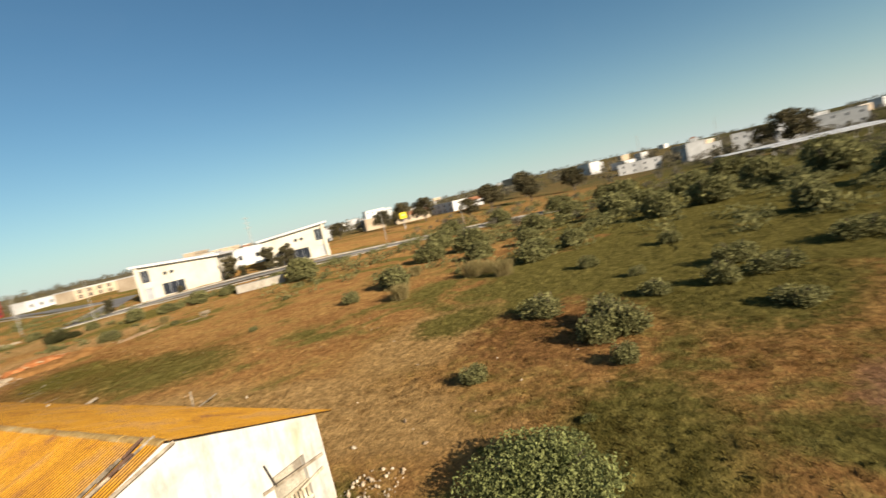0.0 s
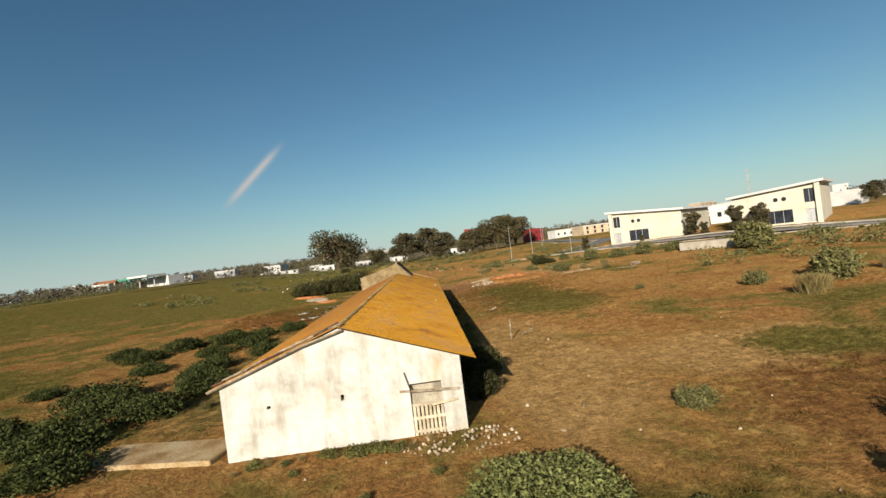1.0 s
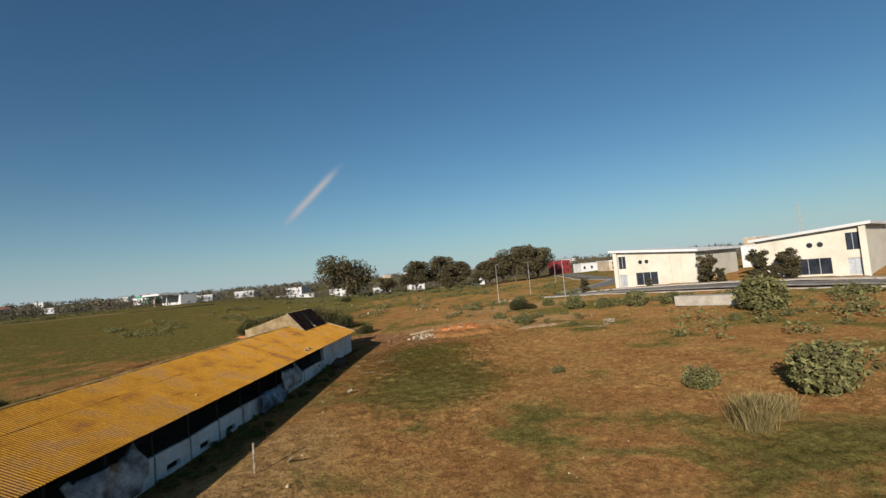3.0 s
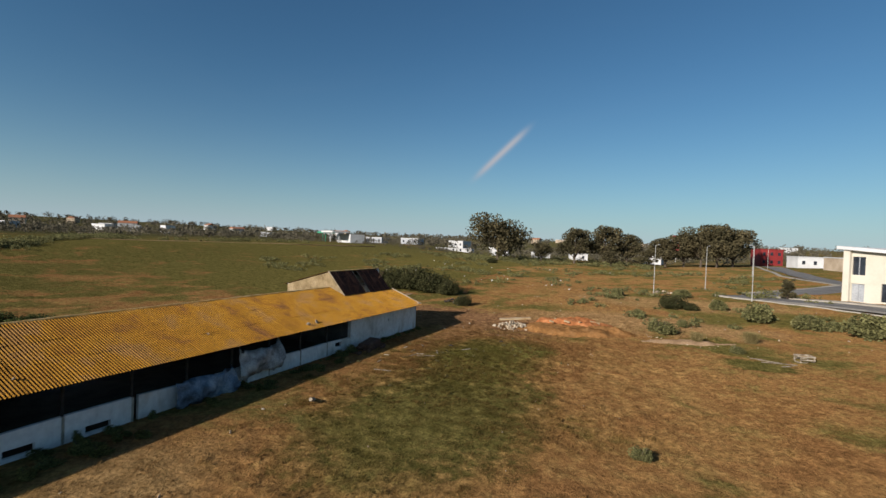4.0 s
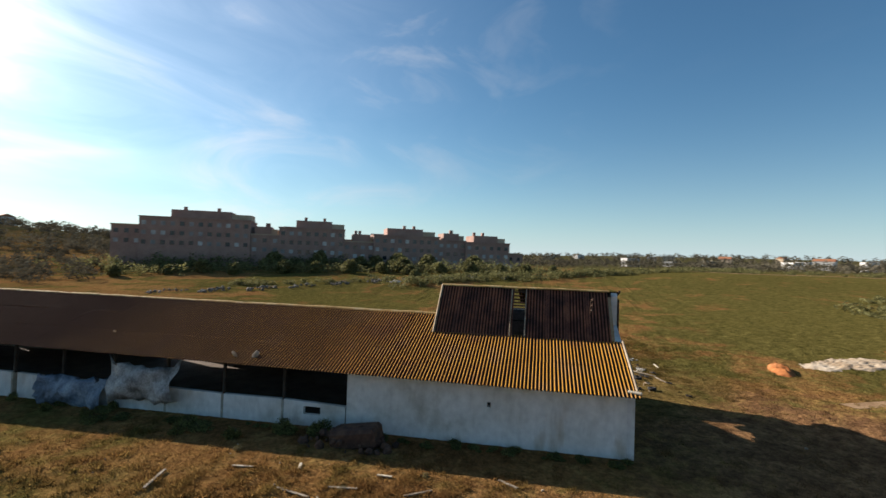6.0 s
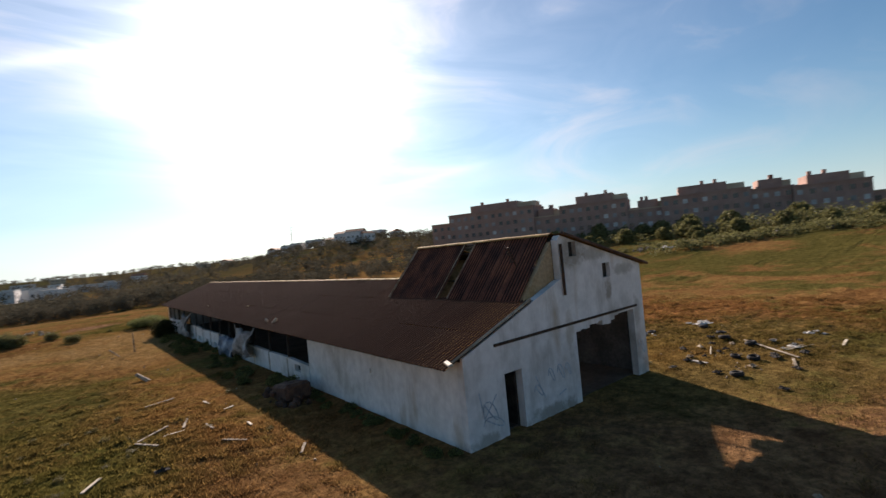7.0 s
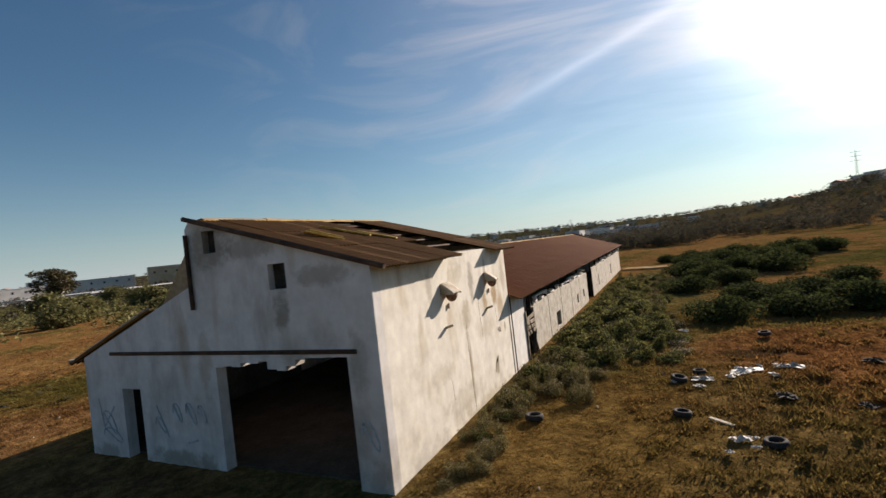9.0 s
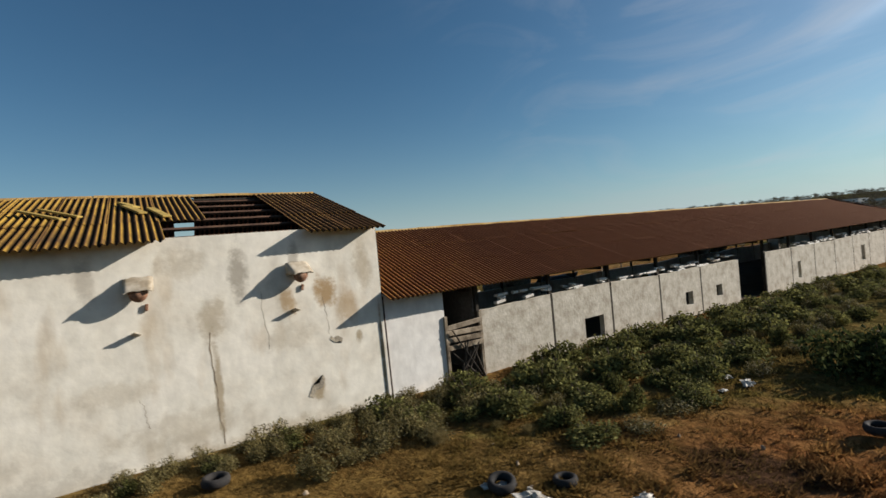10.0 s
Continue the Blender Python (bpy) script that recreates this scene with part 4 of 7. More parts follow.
    rows = [[slab.verts.new((x, y, ground_z(x, y) + 0.05)) for x in (0.3, W / 2, W - 0.3)] for y in [0.3 + (L - 0.6) * i / 18 for i in range(19)]]
    for a, b in zip(rows, rows[1:]):
        for k in range(2):
            slab.faces.new((a[k], a[k + 1], b[k + 1], b[k]))
    thicken(slab, 0.2)
    part("floor_slab", slab, M_DARKFLOOR, barn, "dark floor")
    part("inner_wall", panel("x", 42.5, 42.7, 0.3, W - 0.3, -0.2, lambda x: roof_z(x) - 0.1, breaks=(RIDGE_X,)), M_INNERSHADE, barn)
    # Linings added over the limewash: the unlit interior put into colour.
    part("inner_wall", panel("y", W - T - 0.06, W - T - 0.004, BLOCK_Y + 0.3, L - T - 0.3, -0.2, lambda y: roof_z(W - T) - 0.2), M_INNERSHADE, barn)
    part("inner_wall", panel("y", T + 0.004, T + 0.06, 46.0, L - T - 0.3, -0.2, lambda y: block_z(0.4) - 0.15), M_INNERSHADE, barn)
    part("inner_wall", panel("y", 4.75, 4.95, 42.7, 48.5, -0.2, lambda y: 3.0), M_INNERSHADE, barn)
    # roof frame
    for i in range(19):
        y = 0.9 + 3.0 * i
        if y < BLOCK_Y - 0.4:
            for x0, x1 in ((0.1, RIDGE_X), (RIDGE_X, W - 0.1)):
                part("rafter", rod_bm((x0, y, roof_z(x0) - 0.12), (x1, y, roof_z(x1) - 0.12), 0.07, sides=4), M_DARKWOOD, barn)
            part("tie_beam", box_bm((W - 0.4, 0.1, 0.14), (W / 2, y, 2.9)), M_DARKWOOD, barn)
    for k in range(6):
        x = 0.25 + 0.88 * k
        part("purlin", rod_bm((x, BLOCK_Y + 0.1, block_z(x) - 0.06), (x, L - 0.15, block_z(x) - 0.06), 0.045, sides=4), M_PURLIN, barn, "exposed timber purlin")
    for x in (7.4, 8.7, 10.0):
        part("purlin", rod_bm((x, 42.7, roof_z(x) - 0.05), (x, L - 0.1, roof_z(x) - 0.05), 0.05, sides=4), M_DARKWOOD, barn)
    # roofs
    slope = math.hypot(EAST_X - RIDGE_X, RIDGE_Z - EAST_Z)
    east = part("east_roof", box_bm((0.05, L - 0.4, 0.06), (RIDGE_X + 0.12, L / 2, RIDGE_Z - 0.12)), M_DARKWOOD, barn, "orange lichened corrugated slope")
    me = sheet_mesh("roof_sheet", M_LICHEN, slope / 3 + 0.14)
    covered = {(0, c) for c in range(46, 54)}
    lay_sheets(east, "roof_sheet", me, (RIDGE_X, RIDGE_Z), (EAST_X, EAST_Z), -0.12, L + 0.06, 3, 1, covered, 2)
    slope = math.hypot(RIDGE_X - WEST_X, RIDGE_Z - WEST_Z)
    west = part("west_roof", box_bm((0.05, BLOCK_Y - 0.4, 0.06), (RIDGE_X - 0.12, BLOCK_Y / 2, RIDGE_Z - 0.12)), M_DARKWOOD, barn, "rust-brown corrugated slope")
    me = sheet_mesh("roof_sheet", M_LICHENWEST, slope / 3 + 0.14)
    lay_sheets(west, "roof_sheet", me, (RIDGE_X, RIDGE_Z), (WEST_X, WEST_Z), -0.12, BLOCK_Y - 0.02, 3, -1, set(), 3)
    # raised roof: mossy west slope with a gap, rusty steep east side with a missing sheet
    slope = math.hypot(TOP_X - HIGH_X, TOP_Z - HIGH_Z)
    high = part("mossy_roof", box_bm((0.05, 8.0, 0.05), (TOP_X - 0.1, 50, TOP_Z - 0.12)), M_DARKWOOD, barn, "yellow mossy corrugated slope with a torn gap")
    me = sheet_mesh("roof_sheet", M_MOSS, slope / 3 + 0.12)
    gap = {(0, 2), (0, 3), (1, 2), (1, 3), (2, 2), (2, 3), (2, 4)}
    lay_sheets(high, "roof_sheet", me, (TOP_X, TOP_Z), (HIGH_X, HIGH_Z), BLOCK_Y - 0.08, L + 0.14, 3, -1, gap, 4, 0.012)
    slope = math.hypot(LOW_X - TOP_X, TOP_Z - LOW_Z)
    steep = part("steep_roof", box_bm((0.05, 8.0, 0.05), (TOP_X + 0.1, 50, TOP_Z - 0.2)), M_DARKWOOD, barn, "rusty corrugated steep side with one sheet missing")
    me = sheet_mesh("roof_sheet", M_RUST, slope, depth=0.03)
    lay_sheets(steep, "roof_sheet", me, (TOP_X, TOP_Z), (LOW_X, LOW_Z), BLOCK_Y - 0.1, 49.2, 1, 1, set(), 5)
    lay_sheets(steep, "roof_sheet", me, (TOP_X, TOP_Z), (LOW_X, LOW_Z), 49.93, L - 0.55, 1, 1, set(), 6)
    for y in (49.22, 49.91):
        part("batten", rod_bm((TOP_X + 0.05, y, TOP_Z + 0.02), (LOW_X, y, LOW_Z + 0.06), 0.03, sides=4), M_STONE, barn, "pale batten beside the missing sheet")
    for y in (BLOCK_Y - 0.12,):
        part("barge_board", rod_bm((TOP_X, y, TOP_Z + 0.03), (LOW_X + 0.05, y, LOW_Z + 0.02), 0.06, sides=4), M_STONE, barn, "pale cement verge")
    part("barge_board", rod_bm((RIDGE_X + 1.8, L + 0.0, roof_z(RIDGE_X + 1.8) + 0.16), (EAST_X - 0.3, L, roof_z(EAST_X - 0.3) + 0.13), 0.055, sides=5), M_STONE, barn, "pale cement verge")
    part("barge_board", rod_bm((TOP_X, L + 0.12, TOP_Z + 0.03), (HIGH_X, L + 0.12, HIGH_Z + 0.03), 0.06, sides=5), M_PURLIN, barn)
    # ridge caps
    cap = bmesh.new()
    for i in range(7):
        a = math.pi * i / 6
        for y in (0.0, 1.04):
            cap.verts.new((0.15 * math.cos(a), y, 0.09 * math.sin(a) - 0.02))
    cap.verts.ensure_lookup_table()
    for i in range(6):
        cap.faces.new([cap.verts[2 * i], cap.verts[2 * i + 1], cap.verts[2 * i + 3], cap.verts[2 * i + 2]])
    thicken(cap, 0.015)
    cap_me = bpy.data.meshes.new("ridge_cap")
    cap.to_mesh(cap_me)
    cap.free()
    cap_me.materials.append(M_RIDGE)
    rnd = random.Random(8)
    for i in range(45):
        ob = under(new("ridge_cap", cap_me), barn)
        ob.matrix_local = pose(RIDGE_X, -0.1 + 1.015 * i, RIDGE_Z - 0.01 + rnd.uniform(-0.008, 0.012), rnd.uniform(-0.8, 0.8), 0, rnd.uniform(-1, 1))
    for i in range(8):
        ob = under(new("ridge_cap", cap_me), barn)
        ob.matrix_local = pose(TOP_X, BLOCK_Y - 0.1 + 1.02 * i, TOP_Z + 0.0, rnd.uniform(-0.8, 0.8), 0, rnd.uniform(-1, 1))
    # broken south-west verge: two lines of loose boards and splinters over the sheets
    r = random.Random(31)
    for i in range(16):
        x0 = -0.4 + 0.33 * i + r.uniform(-0.1, 0.1)
        x1 = min(5.2, x0 + r.uniform(0.5, 1.2))
        y = (0.75 if i % 2 else 0.5) + r.uniform(-0.08, 0.08)
        part("loose_board", rod_bm((x0, y, roof_z(x0) + 0.15 + r.uniform(0, 0.05)), (x1, y + r.uniform(-0.1, 0.1), roof_z(x1) + 0.15 + r.uniform(0, 0.06)), 0.05, sides=4), M_WOOD if i % 3 else M_PURLIN, barn, "weathered loose verge board")
    for x0, x1, y in ((-0.45, 1.9, -0.14), (1.7, 3.8, -0.13), (3.6, 5.3, -0.15)):
        part("verge_board", rod_bm((x0, y, roof_z(x0) + 0.04), (x1, y, roof_z(x1) + 0.04), 0.06, sides=4), M_WOOD, barn, "weathered grey verge board")
    # two sheet-metal hoods on the tall west wall
    for y, swing in ((50.95, -4), (47.85, 12)):
        m = pose(-0.02, y, 4.02, 0, 0, swing)
        plate = bmesh.new()
        n = 7
        grid = [[plate.verts.new((-0.36 * i / (n - 1), 0.26 * (2 * k / (n - 1) - 1) * (1 - 0.1 * i / (n - 1)), 0.20 - 0.26 * (i / (n - 1)) ** 1.2 - 0.015 * (2 * k / (n - 1) - 1) ** 2 + 0.012 * math.sin(3 * i + 2 * k))) for k in range(n)] for i in range(n)]
        for i in range(n - 1):
            for k in range(n - 1):
                plate.faces.new((grid[i][k], grid[i + 1][k], grid[i + 1][k + 1], grid[i][k + 1]))
        # sides folded down to the wall
        for k in (0, n - 1):
            drop = [plate.verts.new((grid[i][k].co.x, grid[i][k].co.y, -0.10)) for i in range(n)]
            for i in range(n - 1):
                plate.faces.new((grid[i][k], grid[i + 1][k], drop[i + 1], drop[i]))
        thicken(plate, 0.012)
        part("hood", plate, M_HOOD, barn, "dented pale sheet-metal hood", smooth=True, m=m)
        bowl = bmesh.new()
        bmesh.ops.create_uvsphere(bowl, u_segments=14, v_segments=8, radius=0.17)
        for v in bowl.verts:
            v.co = Vector((-0.18 + v.co.x * 0.9, v.co.y, -0.1 + v.co.z * (1.15 if v.co.z < 0 else 0.3)))
        part("lamp_bowl", bowl, M_BOWL, barn, "reddish-brown rusty bowl under the hood", smooth=True, m=m)
        part("bracket", box_bm((0.2, 0.14, 0.025), (-0.1, 0.0, 0), 0.005), M_HOOD, barn, m=pose(0, y + 0.15, 3.08, 25, 14, 20))
        part("hanging_scrap", box_bm((0.04, 0.06, 0.14), (0, 0, 0), 0.01), M_BOWL, barn, "small brown scrap hanging below the hood", m=pose(-0.03, y - 0.1, 3.6, 8, 0, 0))
    part("drainpipe", rod_bm((-0.05, BLOCK_Y - 0.05, -0.2), (-0.05, BLOCK_Y + 0.0, 3.1), 0.022, sides=8), M_IRON, barn, "rusty drainpipe at the corner of the raised end")
    for y, z, s in ((47.6, 1.2, 0.46), (47.05, 2.25, 0.3)):
        bm = rough_stone(int(z * 10), (0.012, s * 0.7, s), None, (0, 0, 0))
        for v in bm.verts:
            v.co.x = max(-0.006, min(0.006, v.co.x))
        part("bare_patch", bm, M_BLOCK, barn, m=pose(-0.004, y, z))
    # cracks
    crk = random.Random(41)
    for y, z0, z1, r in ((49.7, 0.5, 2.9, 0.013), (48.6, 2.3, 3.6, 0.004), (47.2, 2.4, 3.3, 0.004), (51.0, 1.2, 1.8, 0.004)):
        bm = bmesh.new()
        line = [(0.0, y + 0.1 * (q / 14) + crk.uniform(-0.035, 0.035), z0 + (z1 - z0) * q / 14) for q in range(15)]
        sides = [[bm.verts.new((-0.002, py + s * r * crk.uniform(0.4, 1.5), pz)) for s in (-1, 1)] for px, py, pz in line]
        for (a, b), (c, d) in zip(sides, sides[1:]):
            bm.faces.new((a, b, d, c))
        thicken(bm, 0.003)
        part("crack", bm, M_WOOD, barn)
    # power bracket on the north gable
    bm = rod_bm((5.12, L + 0.06, 4.3), (5.12, L + 0.06, 6.1), 0.05)
    part("power_pole", bm, M_IRON, barn, "dark iron pole on the gable edge")
    foot, tip = Vector((5.95, 52.9, 5.35)), Vector((6.35, 52.9, 6.15))
    bm = rod_bm(foot, tip, 0.03)
    for q in (0.35, 0.65, 0.97):
        p = foot.lerp(tip, q)
        rod_bm(p, p + Vector((0.2, 0.05, -0.02)), 0.018, bm=bm)
        rod_bm(p + Vector((0.2, 0.05, -0.02)), p + Vector((0.22, 0.05, 0.1)), 0.032, 0.02, bm=bm)
    part("power_bracket", bm, M_IRON, barn, "leaning iron bracket with insulators")
    return barn


build_barn()


# the facade line of the cream halls
A = Vector((60.7, 106.9))
B = A + Vector((15.0, -15.5)).normalized() * 18.2
ALONG = (B - A).normalized()
OUT = Vector((-ALONG.y, ALONG.x)) * -1      # towards the field


def near_line(u, v):
    p = A + ALONG * u + OUT * v
    return (p.x, p.y)


# ---- plants ----
def leaf_cloud(rng, centres, radii, count, size, flat=0.8, shell=0.55, upward=0.0):
    """Many small folded leaf sprays spread through a set of lumps: arrays of corners and faces."""
    centres, radii = np.asarray(centres, float), np.asarray(radii, float)
    weight = radii.prod(1) ** (2 / 3)
    which = rng.choice(len(radii), count, p=weight / weight.sum())
    d = rng.normal(size=(count, 3))
    d /= np.linalg.norm(d, axis=1, keepdims=True)
    d[:, 2] += upward
    reach = shell + (1.06 - shell) * rng.random((count, 1)) ** 0.6
    p = centres[which] + d * radii[which] * reach
    a = rng.normal(size=(count, 3))
    a[:, 2] *= flat
    a /= np.linalg.norm(a, axis=1, keepdims=True)
    b = np.cross(a, rng.normal(size=(count, 3)))
    b /= np.linalg.norm(b, axis=1, keepdims=True)
    s = size * (0.55 + 0.9 * rng.random((count, 1)))
    n = np.cross(a, b)
    quad = np.stack([p - a * s, p + b * s * 0.55 + n * s * 0.18, p + a * s, p - b * s * 0.55 + n * s * 0.18], 1).reshape(-1, 3)
    faces = np.arange(4 * count).reshape(-1, 4)
    return quad, faces


def cloud_object(name, quads, faces, mat, parent=None, floor=None):
    if floor is not None:
        quads = quads.copy()
        quads[:, 2] = np.maximum(quads[:, 2], floor)
    me = bpy.data.meshes.new(name)
    me.from_pydata(quads.tolist(), [], faces.tolist())
    me.materials.append(mat)
    me.update()
    return under(new(name, me), parent)


def make_bush(name, m, label, mat, seed, width, height, count, size, lumps=7, category="bush", group="", stems=5, stem_mat=None):
    rng = np.random.default_rng(seed)
    ob = thing(name, m, label, category, group)
    cs, rs = [], []
    for i in range(lumps):
        a, q = rng.random() * 6.28, math.sqrt(rng.random()) * 0.62 * width / 2
        r = width / 2 * rng.uniform(0.34, 0.6)
        h = height * rng.uniform(0.45, 1.0) * (1 - 0.35 * q / (width / 2))
        cs.append((q * math.cos(a), q * math.sin(a), h * 0.52))
        rs.append((r, r, h * 0.5))
    q, f = leaf_cloud(rng, cs, rs, count, size)
    cloud_object("foliage", q, f, mat, ob, -0.05)
    bm = bmesh.new()
    for i in range(stems):
        a = rng.random() * 6.28
        rod_bm((0.1 * math.cos(a), 0.1 * math.sin(a), -0.15), (width * 0.28 * math.cos(a), width * 0.28 * math.sin(a), height * 0.75), 0.02 + 0.012 * height, 0.012, 5, bm)
    part("stem", bm, stem_mat or M_BARK, ob)
    return ob


def make_reed(name, m, label, seed, width, height, count):
    rng = np.random.default_rng(seed)
    ob = thing(name, m, label, "dry plant", "dry reed clumps")
    base = np.column_stack([rng.normal(0, width * 0.16, count), rng.normal(0, width * 0.16, count), np.zeros(count) - 0.05])
    lean = rng.normal(0, 0.28, (count, 3))
    lean[:, 2] = 1
    top = base + lean * height * rng.uniform(0.55, 1.05, (count, 1))
    side = np.cross(lean, rng.normal(size=(count, 3)))
    side /= np.linalg.norm(side, axis=1, keepdims=True)
    w = 0.006 * height
    quad = np.stack([base - side * w * 0.6, base + side * w * 0.6, top + side * w, top - side * w], 1).reshape(-1, 3)
    cloud_object("tuft", quad, np.arange(4 * count).reshape(-1, 4), M_REED, ob)
    return ob


def make_tree(name, m, label, mat, seed, height, spread, trunk, count, size, lumps=12, low=0.35, category="tree", group=""):
    rng = np.random.default_rng(seed)
    ob = thing(name, m, label, category, group)
    bm = bmesh.new()
    fork = height * low * 0.8
    rod_bm((0, 0, -0.4), (0.1, 0.05, fork), trunk, trunk * 0.72, 8, bm)
    cs, rs = [], []
    for i in range(lumps):
        a = 6.28 * (i + rng.random()) / lumps * 2.4
        q = spread / 2 * math.sqrt(rng.random()) * 0.72
        h = height * rng.uniform(low + 0.1, 0.9) * (1 - 0.18 * q / spread)
        r = spread * rng.uniform(0.13, 0.24)
        cs.append((q * math.cos(a), q * math.sin(a), h))
        rs.append((r, r, r * rng.uniform(0.55, 0.85)))
        if i < 9:
            rod_bm((0.1, 0.05, fork * 0.92), (q * 0.85 * math.cos(a), q * 0.85 * math.sin(a), h), trunk * 0.42, trunk * 0.1, 6, bm)
    part("trunk", bm, M_BARK, ob)
    q, f = leaf_cloud(rng, cs, rs, count, size, shell=0.3)
    cloud_object("crown", q, f, mat, ob)
    return ob


def stand(x, y, turn=0.0, s=1.0, sz=None, sink=0.0):
    return pose(x, y, ground_z(x, y) - sink, 0, 0, turn) @ Matrix.Diagonal((s, s, sz or s, 1))


def repeat(proto, spots, seed, shrink=1.0):
    rnd = random.Random(seed)
    for x, y, s, *rest in spots:
        s, rest = s * shrink, [q * shrink for q in rest]
        copy_thing(proto, stand(x, y, rnd.uniform(0, 360), s, (rest[0] if rest else s) * rnd.uniform(0.9, 1.1)))


def plant_bushes():
    # big leafy bush before the south gable
    make_bush("bush", stand(11.5, -7.2), "large leafy green bush on bare soil", M_DUSTY, 21, 5.2, 1.35, 16000, 0.06, 22)
    make_bush("bush", stand(11.5, 7.2), "brown-green bush against the shaded east wall", M_FIG, 22, 2.6, 2.1, 9000, 0.06, 16)
    make_bush("bush", stand(11.1, 3.8), "smaller dark bush at the corner of the east wall", M_FIG, 23, 1.8, 1.7, 3000, 0.06, 8)
    # field bushes to the east
    proto = make_bush("field_bush", stand(47.2, 23.2, 0, 1.5), "rounded grey-green bush in the open field", M_OLIVE, 31, 3.4, 2.2, 3000, 0.128, 16, group="bushes of the east field")
    proto2 = make_bush("field_bush", stand(25.7, -7.7, 0, 1.25), "grey-green bush casting a dark shadow", M_OLIVE, 32, 2.3, 1.9, 2500, 0.085, 14, group="bushes of the east field")
    repeat(proto, [(64, 56, 1.5), (53.4, 6.1, 0.95), (72.4, 23.1, 1.3), (79, 34, 1.4), (66, 28, 1.1), (75.8, -7, 1.2), (83, -14, 1.5), (88, 2, 1.5), (95, -3, 1.3), (70, 12, 0.9),
                   (62, 17, 0.9), (100, -22, 1.6), (92, -30, 1.8), (110, -10, 1.6), (84, 16, 1.2), (98, 12, 1.4), (60, -22, 1.0), (74, -34, 1.6), (66, -44, 1.5), (52, -36, 1.3), (120, 4, 1.8),
                   (126, 22, 1.6), (112, 34, 1.3), (104, 44, 1.2), (134, -18, 1.8), (140, 12, 1.6), (118, -34, 2.0), (46, -38, 1.4), (40, -31, 1.2), (61, 3, 0.8), (45, 80, 0.8), (49, 77, 0.7), (54, 74, 0.9), (59, 72, 0.7),
                   (37, 101, 0.6), (27, 96, 0.5), (41, 88, 0.5), (66, 66, 0.7)], 33)
    repeat(proto2, [(30.2, -1.8, 1.2, 0.8), (21.2, -8.4, 0.5), (19.2, -1.3, 0.55, 0.5), (27.4, -6.4, 1.0), (33.7, 66.4, 1.1, 0.9), (33, -9, 0.8, 0.6), (36, -16, 1.2, 0.7), (40, -14, 1.1, 0.8), (28.5, -16, 0.9, 0.6), (43, -22, 1.3, 0.9), (24.4, -6.6, 0.8), (41.2, 25.3, 0.8), (45, -2, 0.7), (39, -7, 0.5),
                    (34, -13, 0.8), (52, -9, 0.8), (33, 33, 0.35), (48, 44, 0.35), (57, 50, 0.5), (40, 60, 0.45), (36, 72, 0.5), (31, 78, 0.55)], 34)
    reed = make_reed("dry_reed", stand(40, 17.2, 0, 1), "clump of pale dry stems", 41, 2.0, 1.7, 1100)
    repeat(reed, [(47.8, 11.9, 1.2), (46.2, 7.5, 1.1), (49, 10.5, 0.9), (42, 18.5, 0.8), (54, 24, 0.9), (37, 63, 0.6), (42, 66, 0.7)], 42)
    # dark bush row north of the barn, with one small bush before it
    fig = make_bush("dark_bush", stand(-13.5, 83.5, 0, 1.0, 1.15), "dense dark green bush in a row behind the barn", M_FIG, 51, 6.4, 3.5, 8000, 0.125, 18, group="dark bush row")
    repeat(fig, [(-17.5, 83.8, 0.85, 1.0), (-9.4, 83.6, 1.0, 1.15), (-5.4, 83.4, 1.0, 1.3), (-1.6, 82.6, 0.95, 1.15), (1.6, 81.4, 0.6, 0.8)], 52)
    repeat(fig, [(35.2, 87, 0.66, 0.6), (37.6, 86.5, 0.35), (7.6, 73.2, 0.42, 0.5), (-24, 178, 0.7, 0.6)], 53)
    # bramble hedge west of the barn
    bram = make_bush("bramble", stand(-8.5, -4.5), "sprawling dark bramble thicket", M_BRAMBLE, 61, 4.0, 1.6, 3900, 0.1, 16, group="brambles west of the barn")
    repeat(bram, [(-5.6, -6.0, 0.8), (-11.5, -2.0, 1.1), (-7.6, 0.6, 0.9, 0.75), (-10.2, 4.4, 1.1), (-14.5, 5.5, 1.1), (-8.0, 8.5, 1.0), (-11.5, 10.5, 1.0), (-7.0, 13.0, 0.9), (-17.5, 1.0, 1.0), (-21, -3.5, 1.2), (-13.5, -7.0, 1.1), (-19, -8, 1.1),
                  (-9.7, 29.9, 1.0, 0.8), (-12.5, 27.5, 0.9, 0.7), (-20, 28.5, 1.0, 0.8), (-16, 22.5, 0.8, 0.7), (-21, 17.5, 0.7, 0.6), (-9.5, 20.5, 0.9, 0.8), (-6.5, 24.5, 0.8, 0.8), (-10.5, 35.2, 0.8), (-13.5, 33.8, 1.0), (-18.5, 33.0, 1.1, 0.9), (-24, 32, 1.0, 0.8), (-7.4, 36.5, 0.75),
                  (-8.5, 16.0, 0.9), (-14, 13, 1.2)], 62)
    # weeds growing against the west wall
    weed = make_bush("wall_shrub", stand(-1.4, 44.2, 0, 0.8, 0.7), "leafy green shrub against the foot of the west wall", M_SHRUB, 71, 2.0, 1.15, 1500, 0.074, 14, group="shrubs along the west wall")
